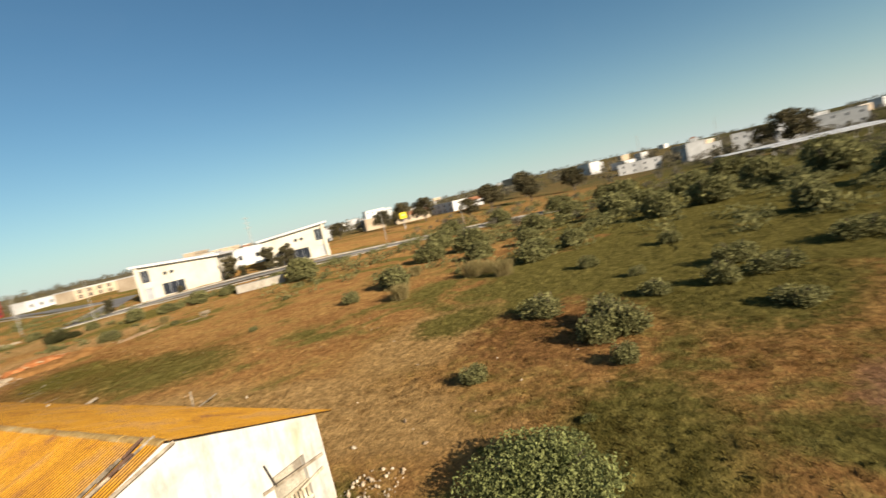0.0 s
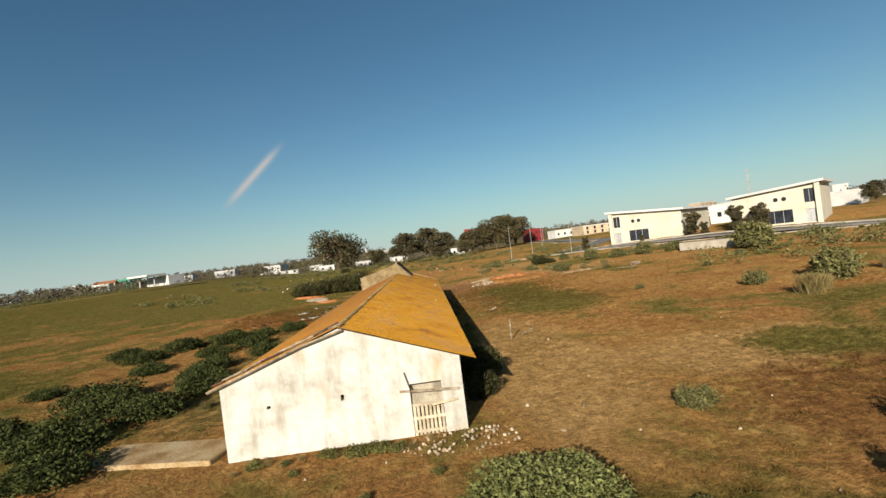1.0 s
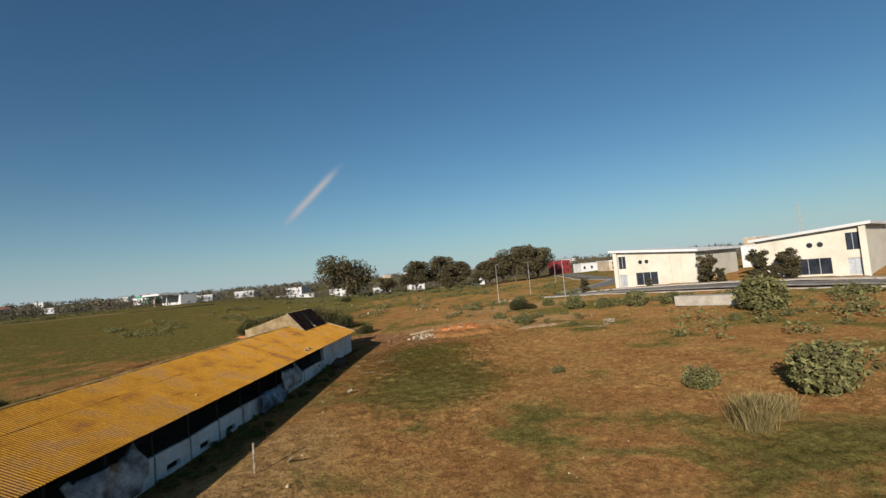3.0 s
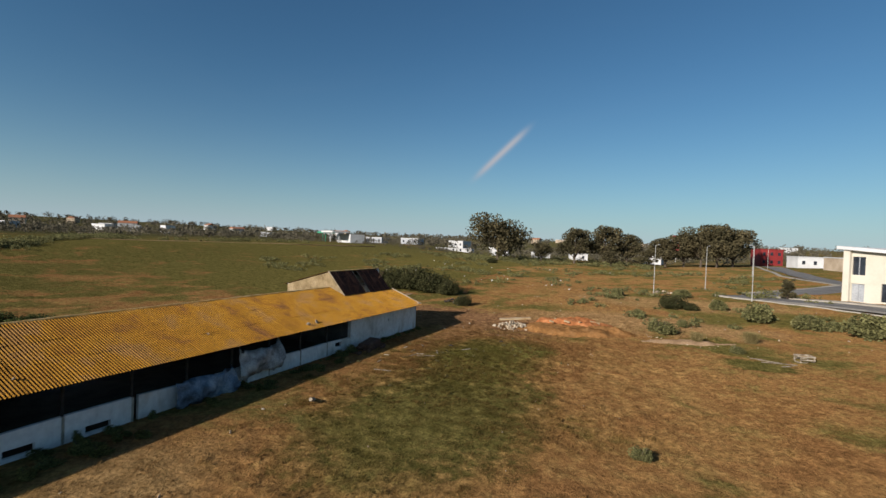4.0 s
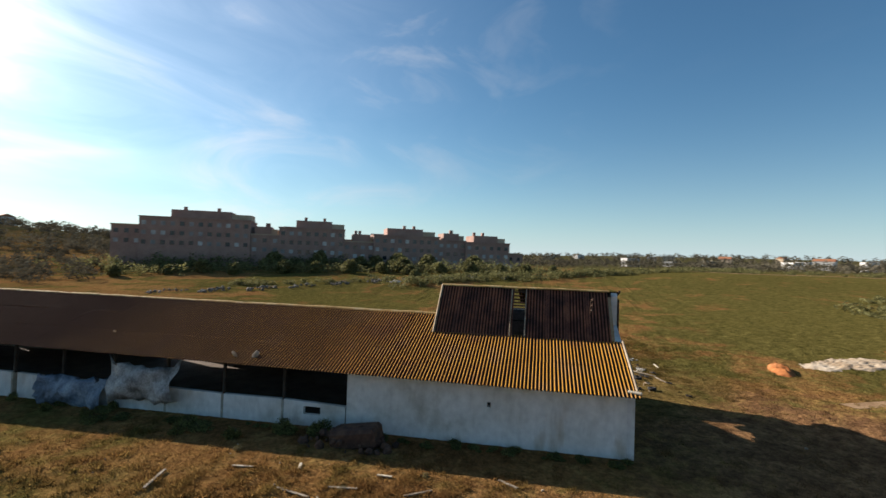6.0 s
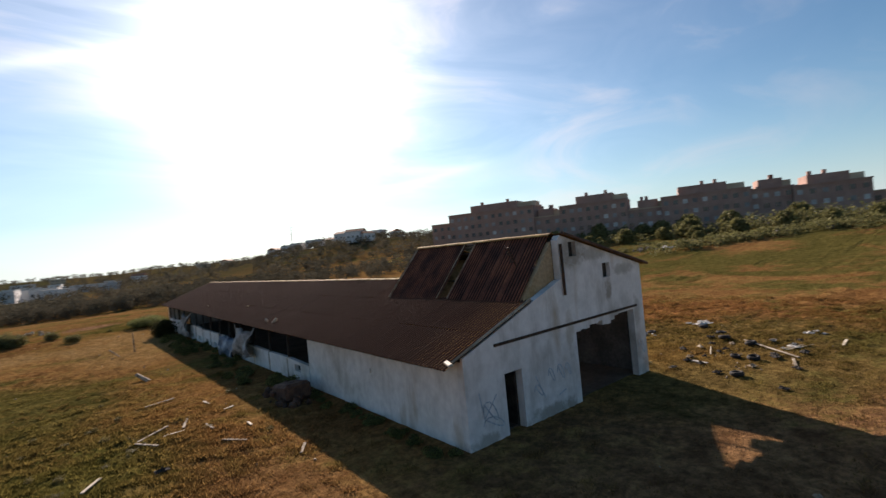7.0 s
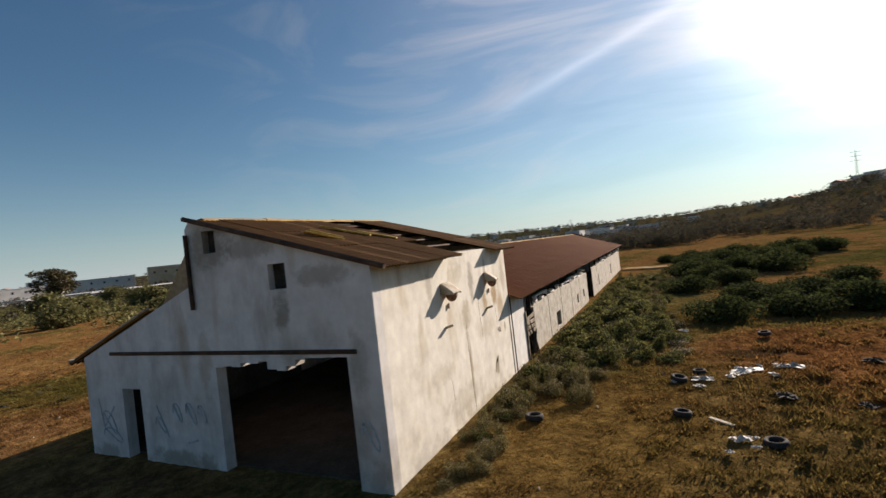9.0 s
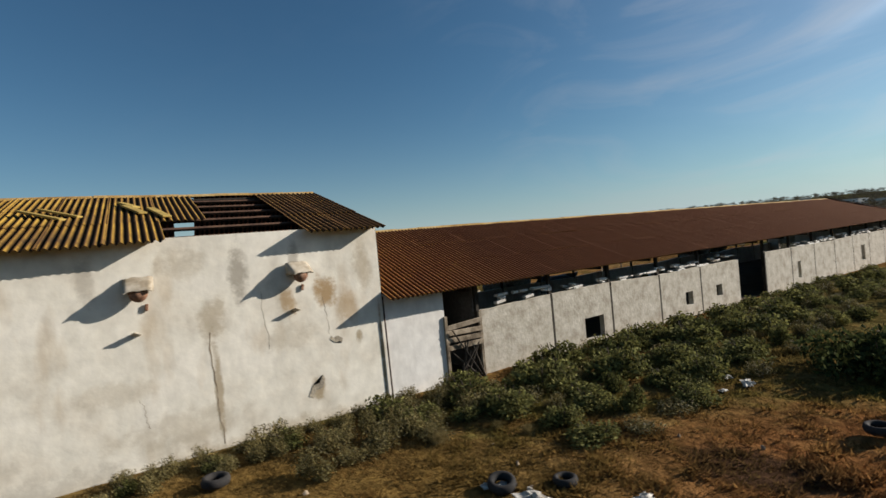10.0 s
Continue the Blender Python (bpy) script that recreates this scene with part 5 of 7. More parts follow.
    repeat(weed, [(-1.0, 46.3, 0.7), (-0.9, 48.6, 0.5), (-2.2, 42.5, 1.1), (-1.2, 40.9, 1.0), (-3.0, 40.6, 1.0), (-1.6, 38.9, 1.1), (-3.4, 38.6, 0.9), (-1.2, 36.8, 1.0), (-2.8, 36.2, 1.2), (-4.6, 37.0, 0.9), (-1.3, 34.4, 1.1), (-3.4, 33.6, 1.1), (-1.4, 32.0, 1.0),
                  (-3.0, 30.8, 1.1), (-1.3, 29.2, 0.9), (-2.4, 27.4, 1.0), (-1.5, 24.6, 0.9), (-2.8, 22.4, 1.0), (-1.4, 20.0, 0.9), (-2.2, 17.2, 0.8), (-1.2, 14.0, 0.8), (-0.9, 50.0, 0.32), (-0.8, 51.4, 0.28), (-2.9, 44.3, 0.8), (-3.9, 42.6, 0.7), (-2.0, 46.0, 0.6), (-5.3, 41.0, 0.6), (-4.6, 39.4, 0.8)], 72, 1.08)
    r = random.Random(91)
    repeat(weed, [(-0.9 - 4.2 * r.random() ** 1.3, r.uniform(12, 45.5), r.uniform(0.3, 0.7), r.uniform(0.35, 0.9)) for _ in range(70)], 74)
    # Weeds added by the east wall to darken the ground in its shade.
    repeat(weed, [(10.4 + 2.0 * r.random() ** 1.5, r.uniform(9, 42), r.uniform(0.25, 0.7), r.uniform(0.3, 0.9)) for _ in range(44)], 76)
    repeat(weed, [(10.35 + 0.5 * r.random(), r.uniform(38, 54), r.uniform(0.15, 0.4)) for _ in range(34)], 75)
    repeat(weed, [(1.4, -0.9, 0.5), (4.3, -0.8, 0.55), (5.4, -1.0, 0.7), (6.3, -0.9, 0.65), (7.1, -1.1, 0.5), (2.6, -1.0, 0.35), (3.2, -2.0, 0.3), (10.9, 46.4, 0.35), (10.7, 51.2, 0.35), (10.6, 44.2, 0.4), (10.8, 53.4, 0.4), (11.5, 8, 0.5), (11.0, 13, 0.5),
                  (6.2, -4.8, 0.4), (8.6, -3.6, 0.35), (13.2, -4.4, 0.35), (15.5, -7.8, 0.4), (2.0, -4.5, 0.4)], 73)
    # finer weeds fill the strip between wall and shrubs
    fine = make_bush("wall_weed", stand(-0.9, 49.0, 0, 0.7), "tangled brown-green weeds at the foot of the west wall", M_WEED, 77, 1.5, 0.95, 1100, 0.042, 16, category="weed", group="weeds along the west wall", stems=4, stem_mat=M_REED)
    spots = [(-0.35 - 1.1 * r.random() ** 1.3, y + r.uniform(-0.2, 0.2), r.uniform(0.3, 0.55), r.uniform(0.3, 0.75)) for y in np.arange(45.2, 53.8, 0.18)]
    spots += [(-0.5 - 2.4 * r.random(), r.uniform(43.5, 49.0), r.uniform(0.4, 0.75), r.uniform(0.5, 1.0)) for _ in range(40)]
    spots += [(-0.5 - 5.0 * r.random() ** 1.2, r.uniform(8, 44), r.uniform(0.45, 0.95), r.uniform(0.4, 1.0)) for _ in range(80)]
    repeat(fine, spots, 78)
    repeat(fine, [(r.gauss(20, 3.2), r.gauss(45, 5), r.uniform(0.2, 0.42), r.uniform(0.2, 0.4)) for _ in range(34)], 79)
    # olive bushes on the bank below the flats
    oliv = make_bush("bank_tree", stand(-84, -16), "round olive bush on the bank below the flats", M_OLIVE, 81, 5.5, 4.2, 1500, 0.34, 8, group="olive bushes on the bank")
    repeat(oliv, [(-78, -26, 0.9), (-88, -8, 0.8), (-90, 0, 1.0), (-94, 8, 0.9), (-92, 16, 0.8), (-96, 24, 1.0), (-99, 32, 0.9), (-97, 40, 0.9), (-100, 47, 0.8), (-80, -36, 1.0), (-74, -42, 0.8), (-86, 20, 0.6), (-104, 54, 0.7), (-66, -50, 0.9), (-90, -24, 0.9), (-98, 12, 1.2), (-102, -2, 1.1), (-106, 8, 1.35, 1.3), (-109, 18, 1.3, 1.4), (-104, 2, 1.2, 1.3), (-100, -14, 1.3, 1.4), (-112, 30, 1.3, 1.3), (-95, -26, 1.25, 1.3)], 82)


plant_bushes()


def far_tree_mesh(rng, height, spread, count, size):
    cs, rs = [], []
    for i in range(6):
        a, q = rng.random() * 6.28, math.sqrt(rng.random()) * spread * 0.3
        cs.append((q * math.cos(a), q * math.sin(a), height * rng.uniform(0.25, 0.72)))
        rs.append((spread * 0.27, spread * 0.27, height * 0.28))
    return leaf_cloud(rng, cs, rs, count, size, shell=0.2)


def plant_weeds():
    weed = make_reed("dry_weed", stand(-1.6, 44.4, 0, 0.6), "brown-green dry weeds at the foot of the wall", 43, 1.5, 0.8, 420)
    r = random.Random(17)
    spots = [(-0.6 - r.random() * 3.4, r.uniform(16, 47.5), r.uniform(0.35, 0.7)) for _ in range(28)] + [(r.uniform(0.5, 9), -0.5 - 1.2 * r.random(), r.uniform(0.3, 0.6)) for _ in range(14)]
    repeat(weed, spots, 44)


plant_weeds()


def plant_trees():
    big = make_tree("tree", stand(-31, 205, 0, 1.0, 1.12), "broad dark eucalyptus with a spreading crown", M_TREE, 101, 17, 27, 0.7, 6000, 0.5, 24, 0.3, group="trees of the north edge")
    mid = make_tree("tree", stand(0, 214, 0, 1.05), "tall dark tree with an uneven crown", M_TREE, 102, 15, 15, 0.5, 4200, 0.42, 20, 0.2, group="trees of the north edge")
    repeat(mid, [(11, 222, 1.1), (20, 226, 0.85), (35, 226, 0.9), (42, 232, 1.0), (54, 230, 1.1), (60, 236, 1.15), (29, 205, 0.5), (-14, 214, 0.6), (16, 200, 0.45), (-28, 205, 0.45)], 103)
    repeat(big, [(48, 228, 0.75)], 104)
    repeat(mid, [(171, 91, 0.7), (163, 97, 0.6), (246, 71, 0.9), (218, -43, 1.05), (185, 66, 0.7), (196, 52, 0.7), (225, 40, 0.8), (150, 60, 0.5), (277, -39, 0.7), (180, 120, 0.6), (160, 130, 0.5)], 105)
    # dense little trees beside the cream buildings
    fir = make_tree("young_tree", stand(*near_line(21.2, 3)), "dense young tree beside the cream building", M_TREE, 111, 6.5, 4.0, 0.16, 3200, 0.2, 30, 0.02, group="young trees by the road")
    repeat(fir, [(*near_line(u, v), k) for u, v, k in ((30.3, 3, 1.0), (34.8, 3, 0.95), (-5.0, 6, 0.6), (9.5, 3.5, 0.35), (24.0, 4, 0.55), (33.0, 5, 0.5))], 112)
    # far woods, hedges and thickets as one mass
    rng = np.random.default_rng(7)
    quads, faces, base = [], [], 0

    def add(x, y, h, s, count, size):
        nonlocal base
        q, f = far_tree_mesh(rng, h, s, int(count * 2.1), size * 0.6)
        q = q + np.array([x, y, ground_z(x, y) - 0.3])
        quads.append(q)
        faces.append(f + base)
        base += len(q)

    def arc(n, a0, a1, d0, d1, h0, h1, count, size):
        for _ in range(n):
            a, d = radians(rng.uniform(a0, a1)), rng.uniform(d0, d1)
            h = rng.uniform(h0, h1)
            add(5 + d * math.sin(a), 25 + d * math.cos(a), h, h * rng.uniform(0.9, 1.6), count, size * h)

    arc(420, 0, 360, 420, 900, 5, 10, 26, 0.16)
    arc(900, 0, 360, 900, 1500, 5, 8, 16, 0.22)
    arc(90, 20, 110, 230, 420, 4, 9, 34, 0.14)
    arc(190, -85, 25, 235, 420, 3, 6.5, 34, 0.14)
    arc(60, -75, -35, 240, 330, 3, 6, 30, 0.14)
    arc(300, 140, 205, 108, 165, 2.8, 5.4, 70, 0.11)
    arc(170, 178, 222, 92, 150, 2.6, 5.0, 70, 0.11)
    arc(60, 130, 160, 120, 190, 2.0, 4.5, 60, 0.1)
    arc(260, 130, 225, 160, 420, 4, 8, 34, 0.14)
    arc(60, 70, 125, 85, 170, 1.6, 3.2, 60, 0.12)
    arc(50, 215, 240, 120, 240, 3, 6, 50, 0.13)
    arc(900, -95, 40, 240, 480, 3.0, 7.0, 30, 0.15)
    arc(150, -38, 6, 214, 240, 1.6, 3.2, 50, 0.11)
    arc(260, 150, 192, 78, 98, 2.6, 4.6, 80, 0.09)
    arc(700, -95, 40, 480, 900, 6, 11, 24, 0.17)
    arc(500, 40, 130, 330, 800, 5, 10, 26, 0.16)
    arc(260, 225, 275, 150, 420, 3, 7, 34, 0.14)
    arc(420, 196, 226, 190, 420, 3, 6.5, 36, 0.15)
    arc(1000, 130, 235, 330, 700, 4, 8, 26, 0.17)
    arc(800, 130, 235, 700, 1150, 6, 9, 20, 0.2)
    arc(200, 95, 150, 150, 330, 2.5, 6, 40, 0.14)
    q, f = np.concatenate(quads), np.concatenate(faces)
    ob = cloud_object("far_woods", q, f, M_FAR)
    tagged(ob, "dark distant woods, hedges and scrub round the fields", "woods", kind="stuff")
    # low scrub in drifts over the north field, along the ditch in the north-west and below the flats
    quads, faces, base = [], [], 0

    def shrub(x, y, h, s, count, size):
        nonlocal base
        k = 4
        cs = [(rng.normal() * s * 0.3, rng.normal() * s * 0.3, h * rng.uniform(0.2, 0.5)) for _ in range(k)]
        rs = [(s * 0.3, s * 0.3, h * rng.uniform(0.3, 0.55)) for _ in range(k)]
        q, f = leaf_cloud(rng, cs, rs, count, size, shell=0.3)
        quads.append(q + np.array([x, y, ground_z(x, y)]))
        faces.append(f + base)
        base += len(q)

    def drift(n, x0, x1, y0, y1, h0, h1, gate=0.05, wide=1.8, count=90):
        for _ in range(n):
            x, y = rng.uniform(x0, x1), rng.uniform(y0, y1)
            if noise.noise(Vector((x * 0.05, y * 0.05, 2.0))) + 0.5 * noise.noise(Vector((x * 0.17, y * 0.17, 6.0))) < gate:
                continue
            h = rng.uniform(h0, h1)
            shrub(x, y, h, h * wide * rng.uniform(0.7, 1.4), count, 0.1 + 0.06 * h)

    drift(900, -70, 60, 95, 215, 0.4, 1.7, 0.12)
    drift(260, -60, 30, 190, 232, 0.8, 2.6, -0.1)
    drift(120, 20, 60, 72, 110, 0.3, 1.1, 0.1)
    drift(700, 50, 190, -80, 60, 0.8, 2.6, -0.05)
    for (x0, y0), (x1, y1), n, w, h in (((-72, 22), (-112, 74), 120, 4.0, 2.2), ((-104, 62), (-175, 130), 130, 5.0, 2.2), ((-150, 100), (-120, 190), 60, 6.0, 1.8), ((-60, -16), (-96, 46), 70, 3.0, 1.6), ((-84, -30), (-112, 50), 80, 6.0, 3.8),
                                        ((-78, -74), (-106, -12), 70, 6.0, 4.2), ((-70, -66), (-92, -24), 50, 6.0, 2.6), ((58, -40), (120, -8), 90, 9.0, 2.2), ((45, -52), (140, -45), 110, 9.0, 2.6), ((80, 20), (120, 60), 50, 9.0, 1.8), ((44, 84), (72, 70), 30, 3.0, 1.2), ((72, 70), (118, 22), 60, 3.0, 1.2)):
        for _ in range(n):
            u = rng.random()
            hh = h * rng.uniform(0.4, 1.1)
            shrub(x0 + (x1 - x0) * u + rng.normal() * w * 0.5, y0 + (y1 - y0) * u + rng.normal() * w * 0.5, hh, hh * rng.uniform(1.2, 2.2), 110, 0.1 + 0.06 * hh)
    ob = cloud_object("field_scrub", np.concatenate(quads), np.concatenate(faces), M_OLIVE)
    tagged(ob, "low grey-green scrub in drifts over the fields", "scrub", kind="stuff")


plant_trees()


def scatter_grass():
    """Tufts of grass over the field, thinner with distance; none under the barn."""
    rng = np.random.default_rng(19)
    n = 230000
    r = 2 + 58 * rng.random(n) ** 0.8
    a = rng.random(n) * 2 * math.pi
    side = rng.random(n)
    x = np.where(side < 0.34, 20, np.where(side < 0.72, -5, 13)) + r * np.cos(a)
    y = np.where(side < 0.34, 16, np.where(side < 0.72, 48, 56)) + r * np.sin(a)
    for more, x0, sx, y0, sy in ((60000, -6, 6, 52, 9), (90000, 23, 8, 46, 12), (60000, 20, 8, -9, 9)):
        x = np.concatenate([x, rng.normal(x0, sx, more)])
        y = np.concatenate([y, rng.normal(y0, sy, more)])
        n += more
    # tussocks on the rough ground north-west and east of the barn
    cx = np.concatenate([rng.uniform(-21, -3.5, 1500), rng.normal(20, 4.2, 1700)])
    cy = np.concatenate([rng.uniform(33, 60, 1500), rng.normal(46, 6.5, 1700)])
    broad = rng.uniform(0.07, 0.17, 3200)
    x = np.concatenate([x, np.repeat(cx, 20) + rng.normal(0, 1, 3200 * 20) * np.repeat(broad, 20)])
    y = np.concatenate([y, np.repeat(cy, 20) + rng.normal(0, 1, 3200 * 20) * np.repeat(broad, 20)])
    tall = np.concatenate([np.zeros(n), np.repeat(rng.uniform(0.015, 0.075, 3200), 20)])
    n += 3200 * 20
    keep = ~((x > -0.3) & (x < 10.3) & (y > -0.3) & (y < 54.6))
    clump = np.array([0.7 * noise.noise(Vector((u * 0.16, v * 0.16, 5.0))) + 0.8 * noise.noise(Vector((u * 1.3, v * 1.3, 9.0))) for u, v in zip(x, y)])
    keep &= (clump > rng.uniform(-0.6, 0.5, n)) | (tall > 0)
    x, y, clump, tall = x[keep], y[keep], clump[keep], tall[keep]
    z = np.array([ground_z(u, v) for u, v in zip(x, y)])
    m = len(x)
    height = 0.035 + 0.06 * rng.random((m, 1)) + 0.10 * np.clip(clump, 0, 1)[:, None] + tall[:, None]
    out = []
    for k in range(3):
        ang = rng.random(m) * 6.28
        d = np.column_stack([np.cos(ang), np.sin(ang), np.zeros(m)])
        s = np.column_stack([-np.sin(ang), np.cos(ang), np.zeros(m)])
        root = np.column_stack([x + rng.normal(0, 0.06, m), y + rng.normal(0, 0.06, m), z - 0.03])
        w = 0.014 + 0.02 * rng.random((m, 1))
        tip = root + d * height * rng.uniform(0.5, 1.7, (m, 1)) + np.array([0, 0, 1.0]) * height * rng.uniform(0.5, 1.1, (m, 1))
        out.append(np.stack([root - s * w, root + s * w, tip], 1))
    tri = np.stack(out, 1).reshape(-1, 3)
    me = bpy.data.meshes.new("field_grass")
    me.from_pydata(tri.tolist(), [], np.arange(len(tri)).reshape(-1, 3).tolist())
    me.materials.append(M_GRASS)
    me.update()
    tagged(new("field_grass", me), "dry and green grass tufts over the field", "grass", kind="stuff")


scatter_grass()


# ---- roads, lamps and buildings beyond the field ----
def strip(name, mat, pts, width, lift, label, category, thick=0.25):
    """A flat band along a line, draped over the land."""
    verts, faces = [], []
    line = []
    for (x0, y0), (x1, y1) in zip(pts, pts[1:]):
        n = max(2, int(math.hypot(x1 - x0, y1 - y0) / 4))
        line += [(x0 + (x1 - x0) * i / n, y0 + (y1 - y0) * i / n) for i in range(n)]
    line.append(pts[-1])
    for i, (x, y) in enumerate(line):
        a, b = line[max(0, i - 1)], line[min(len(line) - 1, i + 1)]
        d = Vector((b[0] - a[0], b[1] - a[1])).normalized()
        z = max(ground_z(x + s * d.y * width / 2, y - s * d.x * width / 2) for s in (-1, 0, 1)) + lift
        for s in (-1, 1):
            for q in (0, -thick):
                verts.append((x + s * d.y * width / 2, y - s * d.x * width / 2, z + q))
    for i in range(len(line) - 1):
        o = 4 * i
        faces += [(o, o + 4, o + 6, o + 2), (o, o + 1, o + 5, o + 4), (o + 2, o + 6, o + 7, o + 3)]
    return tagged(piece(name, verts, faces, mat), label, category, kind="structure")


strip("road", M_ASPHALT, [near_line(-13, 9), near_line(110, 9)], 7.0, 0.05, "grey asphalt road past the cream buildings", "road")
strip("pavement", M_KERB, [near_line(-12, 4.0), near_line(110, 4.0)], 2.6, 0.16, "pale raised pavement before the cream buildings", "pavement")
strip("kerb", M_KERB, [near_line(-13, 13.0), near_line(110, 13.0)], 0.5, 0.14, "pale kerb along the field", "kerb")
strip("road", M_ASPHALT, [near_line(-10, 6), near_line(-14, -30), (70, 175), (74, 240)], 6.0, 0.045, "grey side road running north", "road")
strip("kerb", M_KERB, [near_line(-15, 4), near_line(-18.5, -30), (65, 176), (69, 240)], 1.0, 0.15, "pale kerb of the side road", "kerb")
strip("track", M_PALE, [(-0.5, 67.0), (-2.6, 71.5), (-4.0, 75.5), (-4.4, 79)], 0.9, 0.012, "pale trodden path over bare earth", "path")
strip("track", M_TANEARTH, [(3.4, 84), (1.0, 92), (-2.0, 106), (-6.0, 130)], 0.8, 0.012, "pale trodden path over bare earth", "path")
strip("track", M_PALE, [(-150, 95), (-104, 160), (-92, 200)], 4.0, 0.03, "pale dirt road behind the green meadow", "road")


def make_lamp(x, y, h, turn):
    ob = thing("street_lamp", stand(x, y, turn), "tall slim galvanised street lamp", "street lamp", "street lamps")
    part("pole", rod_bm((0, 0, -0.3), (0, 0, h), 0.07, 0.04, 8), M_POLE, ob)
    part("arm", rod_bm((0, 0, h - 0.1), (0.5, 0, h + 0.1), 0.035, 0.03, 6), M_POLE, ob)
    part("lantern", box_bm((0.4, 0.16, 0.08), (0.62, 0, h + 0.12), 0.02), M_GREY, ob)
    return ob


lamp = make_lamp(32.4, 105.5, 9.0, 30)
for x, y, turn in ((42.0, 122, 40), (47.0, 100, 200), (57, 168, 200), (101, 62, 140), (118, 47, 140), (66, 200, 10)):
    copy_thing(lamp, stand(x, y, turn))


def make_cream_building(p0, p1, mirrored):
    """Two-storey cream hall: sloping white roof slab, tall corner window over a door, two portholes, a wide low window."""
    d = (p1 - p0).normalized()
    length = (p1 - p0).length
    turn = math.degrees(math.atan2(d.y, d.x))
    z0 = min(ground_z(p0.x, p0.y), ground_z(p1.x, p1.y)) + 0.1
    m = pose(p0.x, p0.y, z0, 0, 0, turn)
    ob = thing("cream_building", m, "cream rendered two-storey hall with white roof slab", "building", "cream halls by the road")
    f = (lambda u: length - u) if mirrored else (lambda u: u)
    def span(u0, u1):
        a, b = f(u0), f(u1)
        return (min(a, b), max(a, b))
    top = lambda u: 8.3 - 0.075 * f(u)
    holes = []
    for u0, u1, a, b in ((0.9, 2.7, 4.3, 7.2), (0.9, 2.7, 0.1, 2.9), (4.9, 9.9, 0.4, 3.2)):
        holes.append((*span(u0, u1), a, b))
    part("front_wall", panel("x", 0.0, 0.35, 0.0, length, -1.0, top, holes), M_CREAM, ob)
    for (u0, u1, a, b), mat, nm in zip(holes, (M_GLASS, M_GREY, M_GLASS), ("window", "door", "window")):
        fr = part(nm, box_bm((u1 - u0, 0.06, b - a), ((u0 + u1) / 2, 0.22, (a + b) / 2)), mat, ob)
        n = 3 if u1 - u0 > 4 else 2
        for i in range(1, n):
            part("mullion", box_bm((0.08, 0.1, b - a), (u0 + (u1 - u0) * i / n, 0.16, (a + b) / 2)), M_GREY, fr)
    for u in (6.2, 7.7):
        bm = bmesh.new()
        bmesh.ops.create_cone(bm, cap_ends=True, segments=20, radius1=0.45, radius2=0.45, depth=0.1, matrix=Matrix.Translation((f(u), -0.02, 5.6)) @ Matrix.Rotation(radians(90), 4, "X"))
        part("porthole", bm, M_GLASS, ob)
    pil = span(0.0, 0.7)
    part("corner_pier", box_bm((0.9, 0.9, 9.3), (sum(pil) / 2, -0.15, 3.6), 0.03), M_CREAM, ob)
    for u in (13.0, 15.2):
        part("wall_joint", box_bm((0.07, 0.03, 6.6), (f(u), -0.01, 3.2)), M_OCHRE, ob)
    back = 24.0
    part("side_wall", panel("y", 0.0, 0.35, 0.35, back, -1.0, lambda y: top(0.0)), M_CREAM, ob)
    part("side_wall", panel("y", length - 0.35, length, 0.35, back, -1.0, lambda y: top(length)), M_CREAM, ob)
    part("back_wall", panel("x", back, back + 0.35, 0.0, length, -1.0, top), M_CREAM, ob)
    bm = bmesh.new()
    pts = [(-0.9, top(-0.9)), (length + 0.9, top(length + 0.9))]
    vs = [bm.verts.new((u, y, z + dz)) for y in (-1.0, back + 1.0) for u, z in pts for dz in (0.0, 0.5)]
    for q in ((0, 1, 3, 2), (4, 6, 7, 5), (0, 4, 5, 1), (2, 3, 7, 6), (1, 5, 7, 3), (0, 2, 6, 4)):
        bm.faces.new([vs[i] for i in q])
    bmesh.ops.recalc_face_normals(bm, faces=bm.faces)
    part("roof", bm, M_WHITE, ob, "white flat roof slab with deep fascia")
    return ob


make_cream_building(A, B, False)
END = A + ALONG * 45.2
make_cream_building(END - ALONG * 16.0, END, True)


